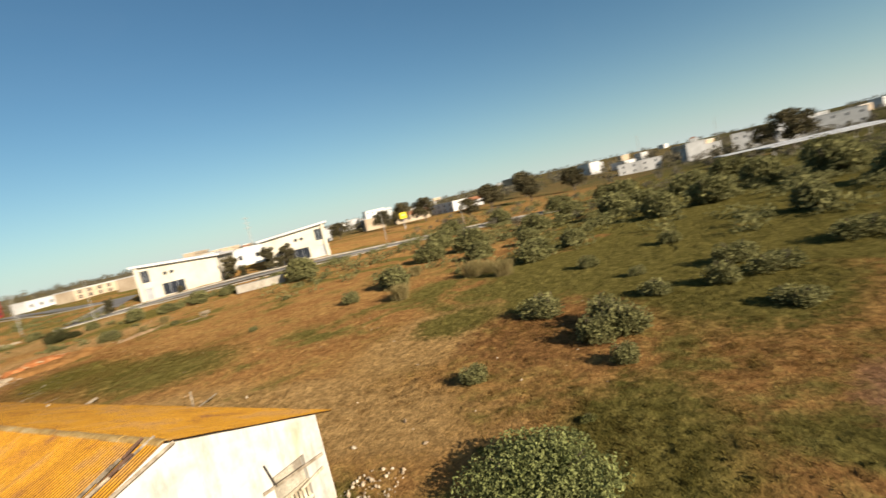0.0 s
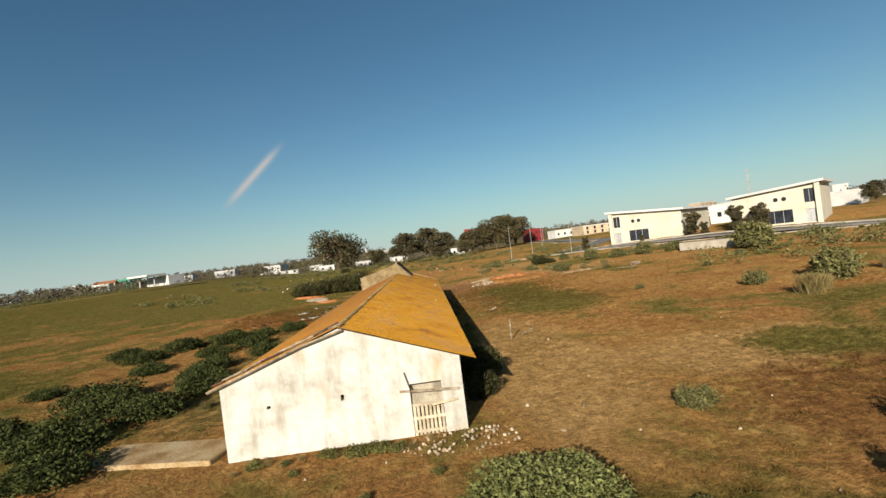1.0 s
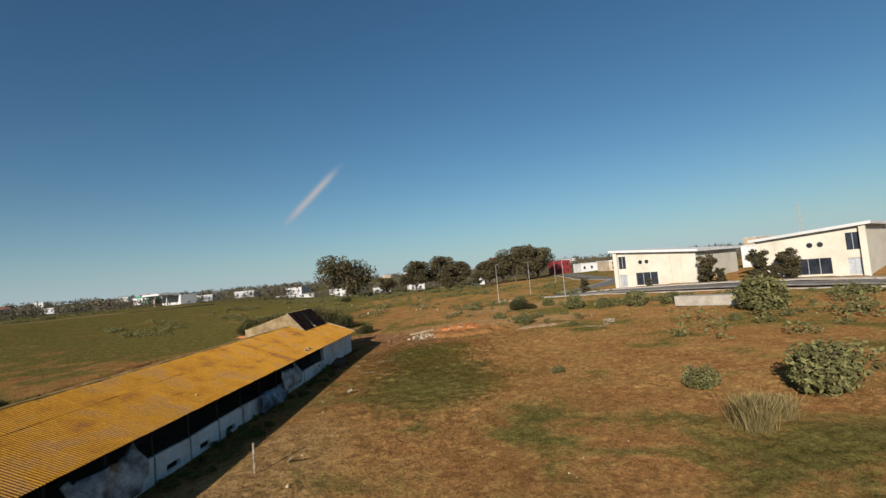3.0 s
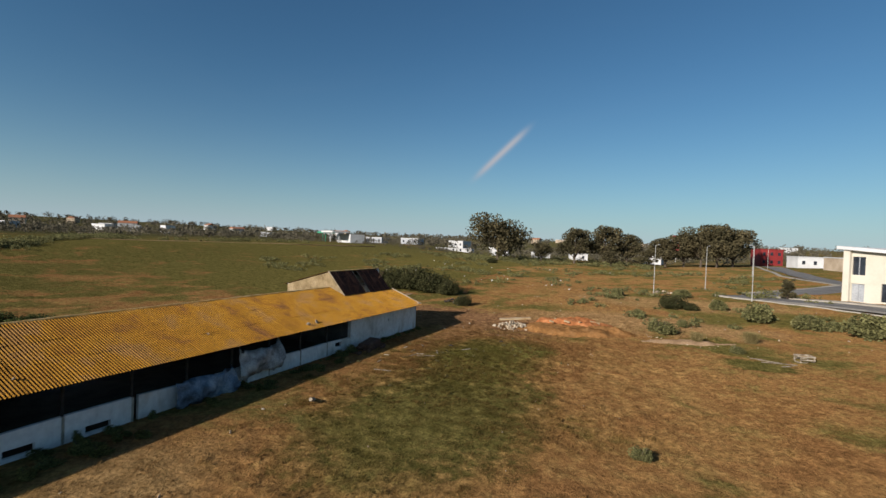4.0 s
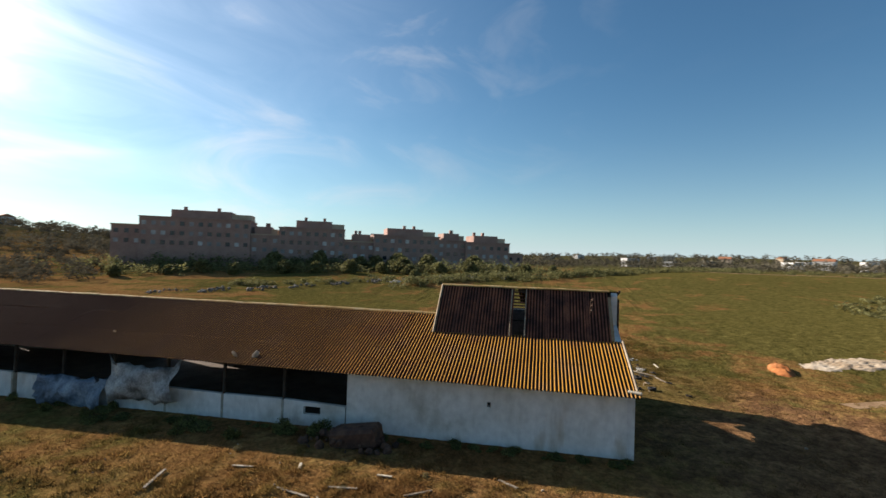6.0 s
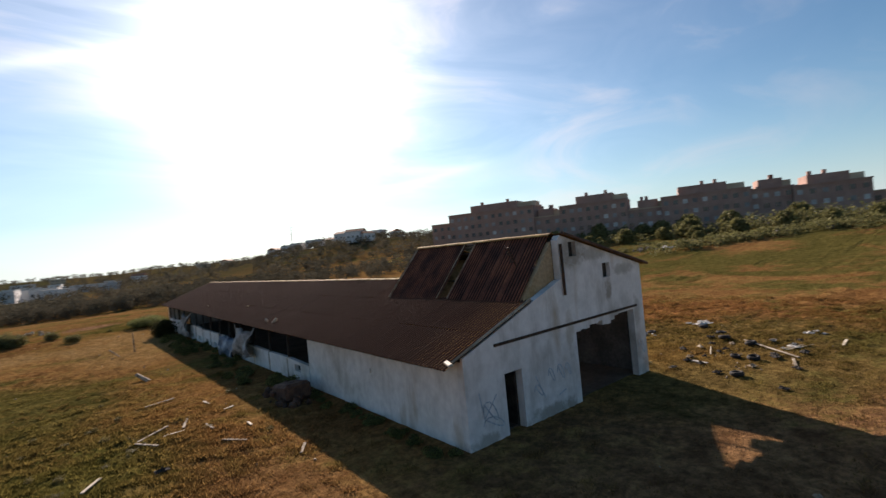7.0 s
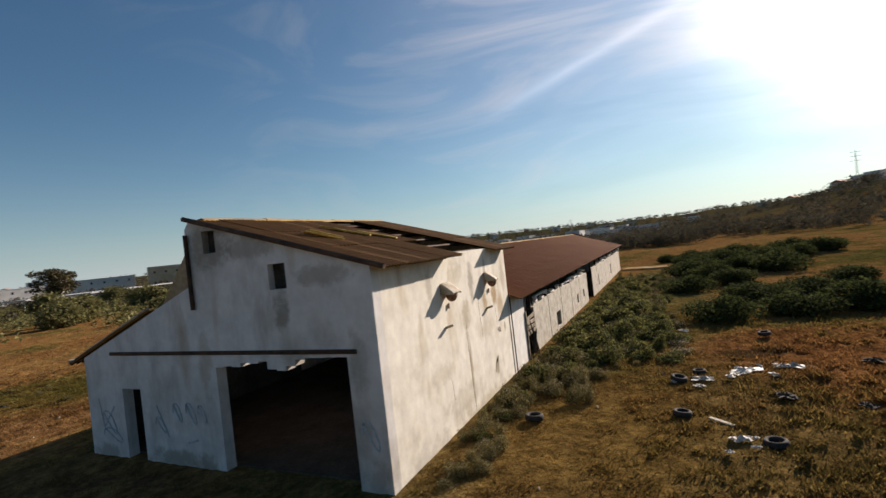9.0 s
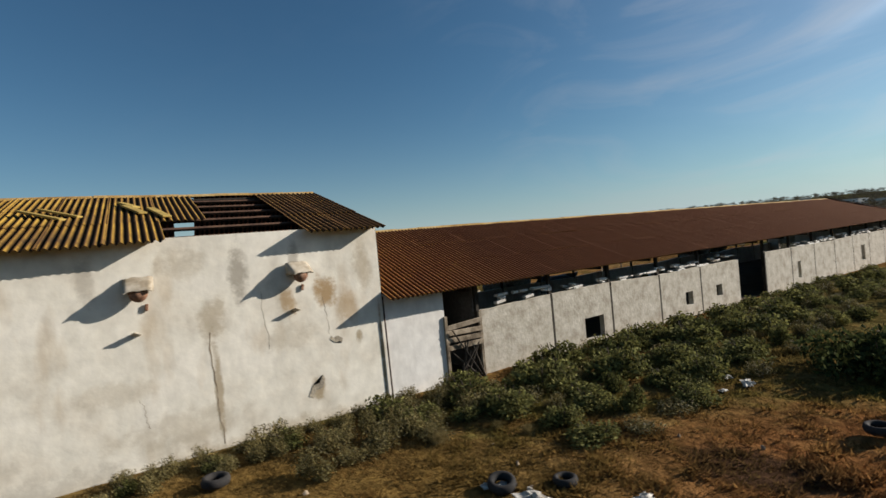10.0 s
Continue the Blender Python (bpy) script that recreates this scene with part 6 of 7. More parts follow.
def make_house(x, y, w, d, h, turn, mat=None, roof="flat", rows=2, cols=3, label="", group="far houses", roof_mat=None, lift=0.0):
    ob = thing("house", pose(x, y, ground_z(x, y) + lift, 0, 0, turn), label or "white flat-roofed house far across the fields", "house", group)
    wall = box_bm((w, d, h + 1.0), (0, 0, h / 2 - 0.5))
    part("wall", wall, mat or M_WHITE, ob)
    if roof == "flat":
        part("roof", box_bm((w + 0.3, d + 0.3, 0.35), (0, 0, h + 0.17), 0.05), roof_mat or M_WHITE, ob)
    else:
        bm = bmesh.new()
        a = [(-w / 2 - 0.3, -d / 2 - 0.3, h), (w / 2 + 0.3, -d / 2 - 0.3, h), (w / 2 + 0.3, d / 2 + 0.3, h), (-w / 2 - 0.3, d / 2 + 0.3, h), (-w / 2, 0, h + d * 0.22), (w / 2, 0, h + d * 0.22)]
        vs = [bm.verts.new(v) for v in a]
        for q in ((0, 1, 5, 4), (2, 3, 4, 5), (0, 4, 3), (1, 2, 5), (0, 3, 2, 1)):
            bm.faces.new([vs[i] for i in q])
        part("roof", bm, roof_mat or M_TILE, ob)
    if rows * cols:
        pane = mesh_of("window", [(-0.55, 0, -0.7), (0.55, 0, -0.7), (0.55, 0, 0.7), (-0.55, 0, 0.7), (-0.55, 0.06, -0.7), (0.55, 0.06, -0.7), (0.55, 0.06, 0.7), (-0.55, 0.06, 0.7)],
                       [(0, 1, 2, 3), (0, 4, 5, 1), (3, 2, 6, 7), (0, 3, 7, 4), (1, 5, 6, 2)], M_GLASS)
        for s in (-1, 1):
            for r in range(rows):
                for c in range(cols):
                    win = under(new("window", pane), ob)
                    win.matrix_local = pose(-w / 2 + w * (c + 0.5) / cols, s * (d / 2 + 0.04), h * (r + 0.5) / rows, 0, 0, 0 if s < 0 else 180)
    return ob


def build_town():
    rnd = random.Random(23)
    # long pale sheds and blocks across the eastern field
    for x, y, w, d, h, turn, mat in ((338, 22, 26, 14, 7, 95, M_WHITE), (340, -14, 22, 14, 8, 88, M_WHITE), (342, -38, 14, 12, 10, 85, M_WHITE), (345, -80, 30, 16, 9, 80, M_WHITE), (332, -124, 34, 16, 10, 70, M_WHITE),
                                     (300, -150, 26, 16, 14, 60, M_OCHRE), (230, 110, 24, 10, 5, 60, M_WHITE), (205, 145, 20, 10, 6, 45, M_OCHRE), (222, 130, 22, 9, 6, 50, M_OCHRE), (172, 152, 18, 9, 5, 40, M_WHITE),
                                     (282, -175, 40, 14, 6, 120, M_WHITE), (256, -206, 30, 12, 6, 130, M_WHITE)):
        make_house(x, y, w, d, h, turn, mat, "flat", 2, max(3, int(w / 6)), "pale flat-roofed block across the eastern fields", "pale blocks in the east")
    # between the cream halls
    make_house(112, 118, 26, 12, 5.5, -41, M_WHITE, "flat", 1, 5, "low white workshop behind the cream halls", "workshops by the road")
    make_house(88, 130, 12, 9, 2.6, -41, M_WHITE, "flat", 1, 6, "low white workshop behind the cream halls", "workshops by the road")
    make_house(211, 123, 18, 8, 3.6, -50, M_OCHRE, "gable", 1, 4, "low ochre house with tiled roof beside the road", "workshops by the road")
    make_house(238, 102, 15, 8, 3.4, -50, M_WHITE, "gable", 1, 3, "low ochre house with tiled roof beside the road", "workshops by the road")
    make_house(104, 176, 26, 12, 4.5, 20, M_OCHRE, "flat", 2, 6, "ochre flat-roofed house north of the halls", "houses in the north")
    make_house(96, 212, 20, 12, 4, 10, M_OCHRE, "flat", 2, 5, "ochre flat-roofed house north of the halls", "houses in the north")
    # red-roofed hall and small sheds to the north
    make_house(76, 262, 9, 9, 7, 15, M_RED, "flat", 2, 3, "dark red panelled hall behind the trees", "houses in the north", roof_mat=M_RED)
    make_house(86, 238, 12, 8, 4, 15, M_WHITE, "flat", 1, 3, "small white shed beside the red hall", "houses in the north")
    for x, y, w, d, h, mat in ((-27, 268, 10, 8, 2.8, M_WHITE), (-6, 262, 9, 8, 3.0, M_WHITE), (-50, 268, 9, 8, 3.0, M_WHITE), (-92, 307, 12, 10, 4.2, M_WHITE), (-76, 262, 22, 5, 1.2, M_WHITE), (-133, 268, 12, 9, 3.2, M_GREY), (-112, 276, 12, 9, 3.4, M_GREY),
                               (-62, 300, 9, 8, 3.4, M_WHITE), (30, 262, 8, 8, 3.6, M_WHITE)):
        make_house(x, y, w, d, h, rnd.uniform(-15, 15), mat, "flat", 1, max(2, int(w / 4)), "pale low building beyond the meadow", "houses in the north")
    # scattered far houses on the hills all round
    for i in range(64):
        a, d = radians(rnd.uniform(0, 360)), rnd.uniform(420, 900)
        if 205 < math.degrees(a) < 285:
            d = rnd.uniform(600, 1000)
        w = rnd.uniform(8, 16)
        make_house(5 + d * math.sin(a), 25 + d * math.cos(a), w, rnd.uniform(8, 12), rnd.uniform(4, 7), rnd.uniform(0, 180), M_WHITE if rnd.random() < 0.6 else M_OCHRE,
                   "flat" if rnd.random() < 0.65 else "gable", 2, 3)
    for i in range(26):
        a, d = radians(rnd.uniform(35, 120)), rnd.uniform(330, 620)
        make_house(5 + d * math.sin(a), 25 + d * math.cos(a), rnd.uniform(10, 30), 10, rnd.uniform(6, 13), rnd.uniform(0, 180), M_WHITE if rnd.random() < 0.75 else M_OCHRE, "flat", 3, 4)
    for i in range(22):
        a, d = radians(rnd.uniform(198, 216)), rnd.uniform(270, 400)
        make_house(5 + d * math.sin(a), 25 + d * math.cos(a), rnd.uniform(7, 13), 8, rnd.uniform(3.5, 6), rnd.uniform(0, 180), M_WHITE, "flat" if rnd.random() < 0.5 else "gable", 1, 3, lift=1.5)
    for i in range(10):
        a, d = radians(rnd.uniform(282, 325)), rnd.uniform(360, 520)
        make_house(5 + d * math.sin(a), 25 + d * math.cos(a), rnd.uniform(7, 15), 8, rnd.uniform(3.5, 6), rnd.uniform(0, 180), M_WHITE if rnd.random() < 0.5 else M_GREY, "flat", 1, 3)
    for i in range(46):
        a, d = radians(rnd.uniform(138, 182)), rnd.uniform(260, 520)
        make_house(5 + d * math.sin(a), 25 + d * math.cos(a), rnd.uniform(8, 16), 9, rnd.uniform(4, 7), rnd.uniform(0, 180), M_WHITE, "flat", 1, 3)


build_town()


def make_filling_station():
    ob = thing("filling_station", stand(-128, 218, -30), "white filling station with green canopy", "filling station")
    part("shop", box_bm((18, 8, 4.5), (6, 6, 2.2)), M_WHITE, ob)
    part("canopy", box_bm((16, 9, 0.9), (6, -3, 5.4), 0.05), M_WHITE, ob)
    part("canopy", box_bm((9, 7, 0.8), (-9, -2, 5.0), 0.05), M_GREEN, ob, "green canopy")
    for x in (0, 12, -7, -11):
        part("column", box_bm((0.4, 0.4, 5.2), (x, -3, 2.5)), M_GREEN if x < 0 else M_WHITE, ob)


make_filling_station()


def make_sign(x, y, w, h, mat, lift, name, label):
    ob = thing(name, stand(x, y, 0), label, "sign")
    part("post", rod_bm((0, 0, -0.3), (0, 0, lift + h), 0.14, sides=8), M_POLE, ob)
    part("board", box_bm((w, 0.25, h), (0, -0.15, lift + h / 2), 0.03), mat, ob)
    part("stripe", box_bm((w * 0.5, 0.05, h * 0.12), (0, -0.3, lift + h * 0.55)), M_WHITE, ob)


make_sign(40.5, 300, 4.0, 8.5, M_RED, 6.6, "red_sign", "tall red advertising sign among the trees")
make_sign(141, 82, 4.0, 2.2, M_YELLOW, 4.0, "yellow_sign", "yellow billboard beside the road")


def make_canopy(x, y, turn):
    ob = thing("car_canopy", stand(x, y, turn), "long low grey canopy roof over parking rows", "canopy", "parking canopies")
    part("roof", box_bm((46, 10, 0.35), (0, 0, 3.4), 0.05), M_GREY, ob)
    for i in range(7):
        part("post", box_bm((0.2, 0.2, 3.4), (-21 + 7 * i, 2, 1.6)), M_POLE, ob)


make_canopy(196, -40, 106)
make_canopy(182, -52, 106)
make_house(140, -66, 14, 8, 6, 100, M_GREY, "flat", 1, 3, "grey box building beside the canopies", "pale blocks in the east")


def make_flats():
    """A long brick apartment complex of stepped blocks."""
    p0, p1 = Vector((-89, -73)), Vector((-148, 46))
    d = (p1 - p0).normalized()
    turn = math.degrees(math.atan2(d.y, d.x))
    total = (p1 - p0).length
    pane = mesh_of("window", [(-0.6, 0, -0.6), (0.6, 0, -0.6), (0.6, 0, 0.6), (-0.6, 0, 0.6), (-0.6, 0.12, -0.6), (0.6, 0.12, -0.6), (0.6, 0.12, 0.6), (-0.6, 0.12, 0.6)],
                   [(0, 1, 2, 3), (0, 4, 5, 1), (3, 2, 6, 7), (0, 3, 7, 4), (1, 5, 6, 2)], M_PANE)
    dark = pane.copy()
    dark.materials.clear()
    dark.materials.append(M_GLASS)
    rnd = random.Random(77)
    u = 0.0
    for length, floors, setback, deep in ((8, 2, 0, 12), (30, 3, 1, 15), (9, 2, 1, 13), (20, 3, 1, 14), (10, 2, 1, 13), (22, 3, 1, 15), (10, 3, 1, 13), (16, 3, 1, 15), (6, 2, 0, 12)):
        x, y = p0 + d * (u + length / 2)
        ob = thing("apartment_block", pose(x, y, 8.2 - 5.2 * u / total, 0, 0, turn + 180), "brick-brown apartment block with pale windows and roof terrace", "apartment building", "brick flats on the bank")
        h = 2.8 * floors + 0.9
        part("wall", box_bm((length, deep, h + 8), (0, 0, h / 2 - 4)), M_BRICK, ob)
        part("cornice", box_bm((length + 0.3, deep + 0.5, 0.35), (0, 0, h + 0.1)), M_OCHRE if floors == 2 else M_BRICK, ob)
        if setback:
            shift = rnd.uniform(-1, 1)
            part("penthouse", box_bm((length * 0.55, deep * 0.6, 2.6), (shift, 1.0, h + 1.3)), M_BRICK, ob)
            # Ochre box added: sun on the penthouse faces put into its colour.
            part("penthouse", box_bm((length * 0.2, deep * 0.45, 1.9), (shift - length * 0.37, 1.4, h + 0.95)), M_OCHRE, ob, "ochre roof box standing in for sunlit brick")
            part("awning", box_bm((length * 0.4, 1.6, 0.15), (shift, -deep * 0.3, h + 2.3), 0.02), M_GLASS, ob, "dark awning over the terrace")
            part("parapet", box_bm((length * 0.96, 0.25, 0.9), (0, -deep / 2 + 0.15, h + 0.7), 0.02), M_BRICK, ob)
            for k in range(2):
                part("chimney", box_bm((0.9, 0.9, 1.6), (shift + rnd.uniform(-length / 5, length / 5), 1.0, h + 3.1)), M_BRICK, ob)
        n = max(2, int(length / 2.4))
        for f in range(floors):
            if floors == 3 and length > 15:
                part("balcony", box_bm((length * 0.3, 1.3, 1.0), (rnd.uniform(-length / 4, length / 4), -deep / 2 - 0.6, 1.3 + 2.8 * f), 0.03), M_BRICK if f else M_OCHRE, ob)
            for c in range(n):
                for s in (-1, 1):
                    win = under(new("window", pane if rnd.random() < 0.6 else dark), ob)
                    win.matrix_local = pose(-length / 2 + length * (c + 0.5) / n, s * (deep / 2 + 0.02), 2.0 + 2.8 * f, 0, 0, 0 if s < 0 else 180)
        u += length - 0.4


make_flats()


def make_pylon(x, y, h, name="pylon", label="thin lattice mast far on the hill"):
    ob = thing(name, stand(x, y), label, "mast", "far masts")
    bm = bmesh.new()
    for sx, sy in ((-1, -1), (1, -1), (1, 1), (-1, 1)):
        rod_bm((sx * h * 0.035, sy * h * 0.035, -0.5), (sx * 0.1, sy * 0.1, h), 0.06, 0.04, 4, bm)
    for i in range(1, 9):
        q = h * i / 9
        r = h * 0.035 * (1 - i / 9) + 0.1
        for a, b in (((-r, -r), (r, r)), ((r, -r), (-r, r))):
            rod_bm((*a, q - h / 12), (*b, q + h / 24), 0.035, sides=4, bm=bm)
    part("lattice", bm, M_POLE, ob)
    for k in (0.72, 0.84, 0.95):
        part("cross_arm", rod_bm((-h * 0.12, 0, h * k), (h * 0.12, 0, h * k), 0.08, sides=4), M_POLE, ob)


make_pylon(-94, -235, 19)
make_pylon(60, -320, 16)
make_pylon(330, 20, 24)
make_pylon(352, -24, 24)
make_pylon(150, 175, 20)


# ---- loose things round the barn ----
def make_tyre(x, y, r, tilt, turn):
    bm = bmesh.new()
    ring = []
    for i in range(24):
        a = 2 * math.pi * i / 24
        row = []
        for j in range(8):
            b = 2 * math.pi * j / 8
            q = r * 0.56 + r * 0.19 * math.cos(b)
            row.append(bm.verts.new((q * math.cos(a), q * math.sin(a), 0.085 * math.sin(b) + 0.085)))
        ring.append(row)
    for i in range(24):
        for j in range(8):
            bm.faces.new((ring[i][j], ring[(i + 1) % 24][j], ring[(i + 1) % 24][(j + 1) % 8], ring[i][(j + 1) % 8]))
    ob = part("tyre", bm, M_RUBBER, None, smooth=True)
    ob.matrix_world = pose(x, y, ground_z(x, y) + 0.02, tilt, 0, turn)
    return tagged(ob, "worn black tyre lying on dry grass", "tyre", "dumped tyres")


first = make_tyre(-1.75, 50.1, 0.33, 4, 0)
rnd = random.Random(3)
for x, y, s in ((-5.2, 49.3, 0.9), (-6.85, 50.7, 0.95), (-5.2, 46.4, 0.95), (-6.6, 54.6, 1.1), (-8.0, 53.9, 1.0), (-3.5, 56.9, 1.0), (-0.9, 57.2, 1.0), (-5.9, 56.0, 1.0), (-3.5, 56.2, 0.85), (-13.0, 43.1, 1.1), (-14.4, 43.8, 0.9), (-12.9, 45.5, 0.9), (-14.2, 37.1, 0.9), (-9.0, 52.6, 1.0), (-8.3, 40.7, 0.9), (-5.8, 45.6, 0.8)):
    if s:
        copy_thing(first, pose(x, y, ground_z(x, y) + 0.02, rnd.uniform(-10, 10), rnd.uniform(-8, 8), rnd.uniform(0, 360)) @ Matrix.Diagonal((s, s, s, 1)))


def crumpled(name, x, y, w, d, h, mat, label, category, seed, group="", turn=0.0):
    rng = random.Random(seed)
    n = 7
    verts = []
    for j in range(n):
        for i in range(n):
            u, v = i / (n - 1) - 0.5, j / (n - 1) - 0.5
            verts.append((u * w * (1 + 0.25 * rng.uniform(-1, 1)), v * d * (1 + 0.25 * rng.uniform(-1, 1)), 0.03 + h * max(0, rng.uniform(-0.3, 1)) * (1 - 1.6 * max(abs(u), abs(v)))))
    bm = bmesh.new()
    vs = [bm.verts.new(v) for v in verts]
    for j in range(n - 1):
        for i in range(n - 1):
            bm.faces.new((vs[j * n + i], vs[j * n + i + 1], vs[(j + 1) * n + i + 1], vs[(j + 1) * n + i]))
    thicken(bm, 0.02)
    ob = part(name, bm, mat, None)
    ob.matrix_world = pose(x, y, ground_z(x, y) + 0.03, 0, 0, turn)
    return tagged(ob, label, category, group)


for i, (x, y, w, d, h) in enumerate(((-5.85, 46.3, 1.0, 0.7, 0.25), (-7.0, 45.5, 1.7, 0.9, 0.3), (-8.3, 45.0, 0.7, 1.2, 0.3), (-5.6, 39.3, 0.9, 0.5, 0.2), (-9.9, 52.2, 1.8, 1.2, 0.4), (-6.25, 50.6, 0.7, 0.5, 0.2), (-6.1, 57.6, 0.9, 0.7, 0.3), (-9.2, 57.4, 0.8, 0.6, 0.3), (-13.8, 37.6, 1.0, 0.6, 0.2))):
    crumpled("plastic_sheet", x, y, w * 0.55, d * 0.45, h * 0.45, M_LITTER, "crumpled pale plastic sheet dumped on the grass", "litter", 200 + i, "dumped plastic", 40 * i)
    for k in range(3):
        crumpled("plastic_sheet", x + rnd.uniform(-0.8, 0.8), y + rnd.uniform(-0.8, 0.8), w * rnd.uniform(0.12, 0.3), d * rnd.uniform(0.15, 0.35), h * 0.3, M_LITTER, "small torn scrap of pale plastic on the grass", "litter", 900 + 5 * i + k, "dumped plastic", rnd.uniform(0, 360))
crumpled("tarpaulin", -74.9, 18, 5.0, 2.0, 1.0, M_LITTER, "white tarpaulin heap on the far bank", "tarpaulin", 240)
for i, (x, y, w) in enumerate(((-5.3, 58.2, 1.0), (-4.4, 57.4, 0.7), (-2.8, 58.6, 0.8), (-7.6, 47.8, 1.2), (-9.0, 48.4, 0.9), (-10.4, 44.4, 1.3), (16.9, 48.0, 0.9), (20.2, 52.2, 0.8))):
    crumpled("burnt_rag", x, y, w * 0.4, w * 0.3, 0.14, M_DARKWOOD, "dark burnt rag lying on the grass", "litter", 260 + i, "burnt rags", 31 * i)


def make_board(x, y, length, turn, tilt=0.0, mat=None, width=0.1, label="weathered pale plank lying on the grass", group="scattered planks", z=0.05):
    ob = part("plank", box_bm((length, width, 0.035), (0, 0, 0), 0.006), mat or M_WOOD, None)
    ob.matrix_world = pose(x, y, ground_z(x, y) + z, 0, tilt, turn)
    return tagged(ob, label, "plank", group)


M_PALEWOOD = surface("pale_wood", [(0.34, 0.28, 0.19), (0.55, 0.48, 0.36)], 3.0, 25.0, 0.85, 0.004, per_object=0.2)
for x, y, l, turn in ((-6.0, 49.6, 0.8, -40), (-3.6, 58.3, 1.6, 20), (-7.9, 59.0, 1.4, 5), (16.8, 43.8, 2.4, 40), (15.5, 43.2, 1.8, 75), (13.2, 49.7, 1.0, 60), (13.7, 42.5, 0.6, 20), (13.7, 45.6, 0.7, 90),
                      (16.1, 44.2, 1.5, 10), (17.0, 45.0, 1.6, 120), (14.9, 44.6, 1.3, 95), (15.8, 38.5, 1.7, 15), (14.6, 47.0, 1.3, 130), (18.6, 47.4, 1.2, 60), (14.2, 40.6, 1.0, 100), (19.4, 55.6, 1.8, 25)):
    make_board(x, y, l * 0.75, turn, rnd.uniform(-2, 2), M_PALEWOOD if rnd.random() < 0.6 else M_WOOD)
for x, y, l, turn in ((42.8, 57.6, 2.6, 10), (42.2, 58.0, 1.8, 165), (43.4, 57.2, 1.4, 40), (41.4, 58.4, 1.2, 5)):
    make_board(x, y, l, turn, 0, M_WOOD, 0.16)
make_board(-5.4, 56.9, 3.2, 55, 2, M_WOOD, 0.11, "long weathered grey beam lying on the grass", z=0.1)
make_board(-2.12, 55.2, 0.95, 82, 0, M_LITTER, 0.13, "white-painted board lying on the grass")
make_board(-4.0, 55.0, 1.35, 22, 1, M_PALEWOOD, 0.05)
make_board(-6.2, 57.8, 1.5, 156, 0, M_PALEWOOD, 0.07)
make_board(-6.1, 57.6, 1.3, 158, 0, M_PALEWOOD, 0.06)
for x, y, h, r, lean in ((14.9, 16.0, 1.5, 0.06, 3), (15.6, 31.4, 0.9, 0.12, 70), (16.1, 17.3, 1.3, 0.05, 66)):
    ob = part("fence_post", rod_bm((0, 0, -0.25), (0, 0, h), r, r * 0.85, 8), M_WOOD, None)
    ob.matrix_world = pose(x, y, ground_z(x, y) + 0.05, lean, 0, 30)
    tagged(ob, "old weathered wooden stake in the field", "post", "old stakes")


def make_crate():
    ob = thing("slatted_gate", pose(8.43, 0.05, ground_z(8.4, -0.2), -3, 0, 0), "pale slatted wooden gate closing the gable doorway", "gate")
    r = random.Random(6)
    for i in range(8):
        part("slat", box_bm((0.115, 0.03, 1.28 + r.uniform(-0.04, 0.04)), (-0.59 + 0.168 * i, 0, 0.64), 0.005, turn=Matrix.Rotation(radians(r.uniform(-1.5, 1.5)), 4, "Y")), M_PALEWOOD, ob)
    for z in (0.18, 0.72, 1.27):
        part("rail", box_bm((1.34, 0.04, 0.12), (0, -0.03, z), 0.005), M_PALEWOOD, ob)
    part("panel", box_bm((1.34, 0.03, 0.94), (0, 0.06, 1.74), 0.005), M_BLOCK, ob, "faded pale board filling the top of the doorway")
    part("top_board", box_bm((2.5, 0.05, 0.1), (0.15, -0.2, 1.86), 0.005, turn=Matrix.Rotation(radians(4), 4, "Y")), M_WOOD, ob)
    part("top_board", box_bm((1.1, 0.05, 0.09), (0.72, -0.2, 1.30), 0.005, turn=Matrix.Rotation(radians(-6), 4, "Y")), M_PALEWOOD, ob)
    part("lintel", box_bm((1.5, 0.1, 0.07), (0, -0.1, 2.2), 0.008), M_DARKWOOD, ob, "dark splintered lintel")
    part("brace", box_bm((0.06, 0.05, 0.85), (-0.72, -0.2, 2.3), 0.005, turn=Matrix.Rotation(radians(-14), 4, "Y")), M_DARKWOOD, ob)


make_crate()


def make_field_crate():
    ob = thing("field_crate", stand(45.0, 59.8, 20), "broken pale wooden crate lying in the field", "crate")
    for x in (-0.55, 0.55):
        for y in (-0.4, 0.4):
            part("corner_post", box_bm((0.08, 0.08, 0.75), (x, y, 0.36), 0.008), M_WOOD, ob)
    for side in (-0.44, 0.44):
        for z in (0.14, 0.4, 0.66):
            part("slat", box_bm((1.25, 0.03, 0.13), (0, side, z), 0.005), M_WOOD, ob)
    for side in (-0.6, 0.6):
        for z in (0.14, 0.66):
            part("slat", box_bm((0.03, 0.86, 0.13), (side, 0, z), 0.005), M_WOOD, ob)


make_field_crate()


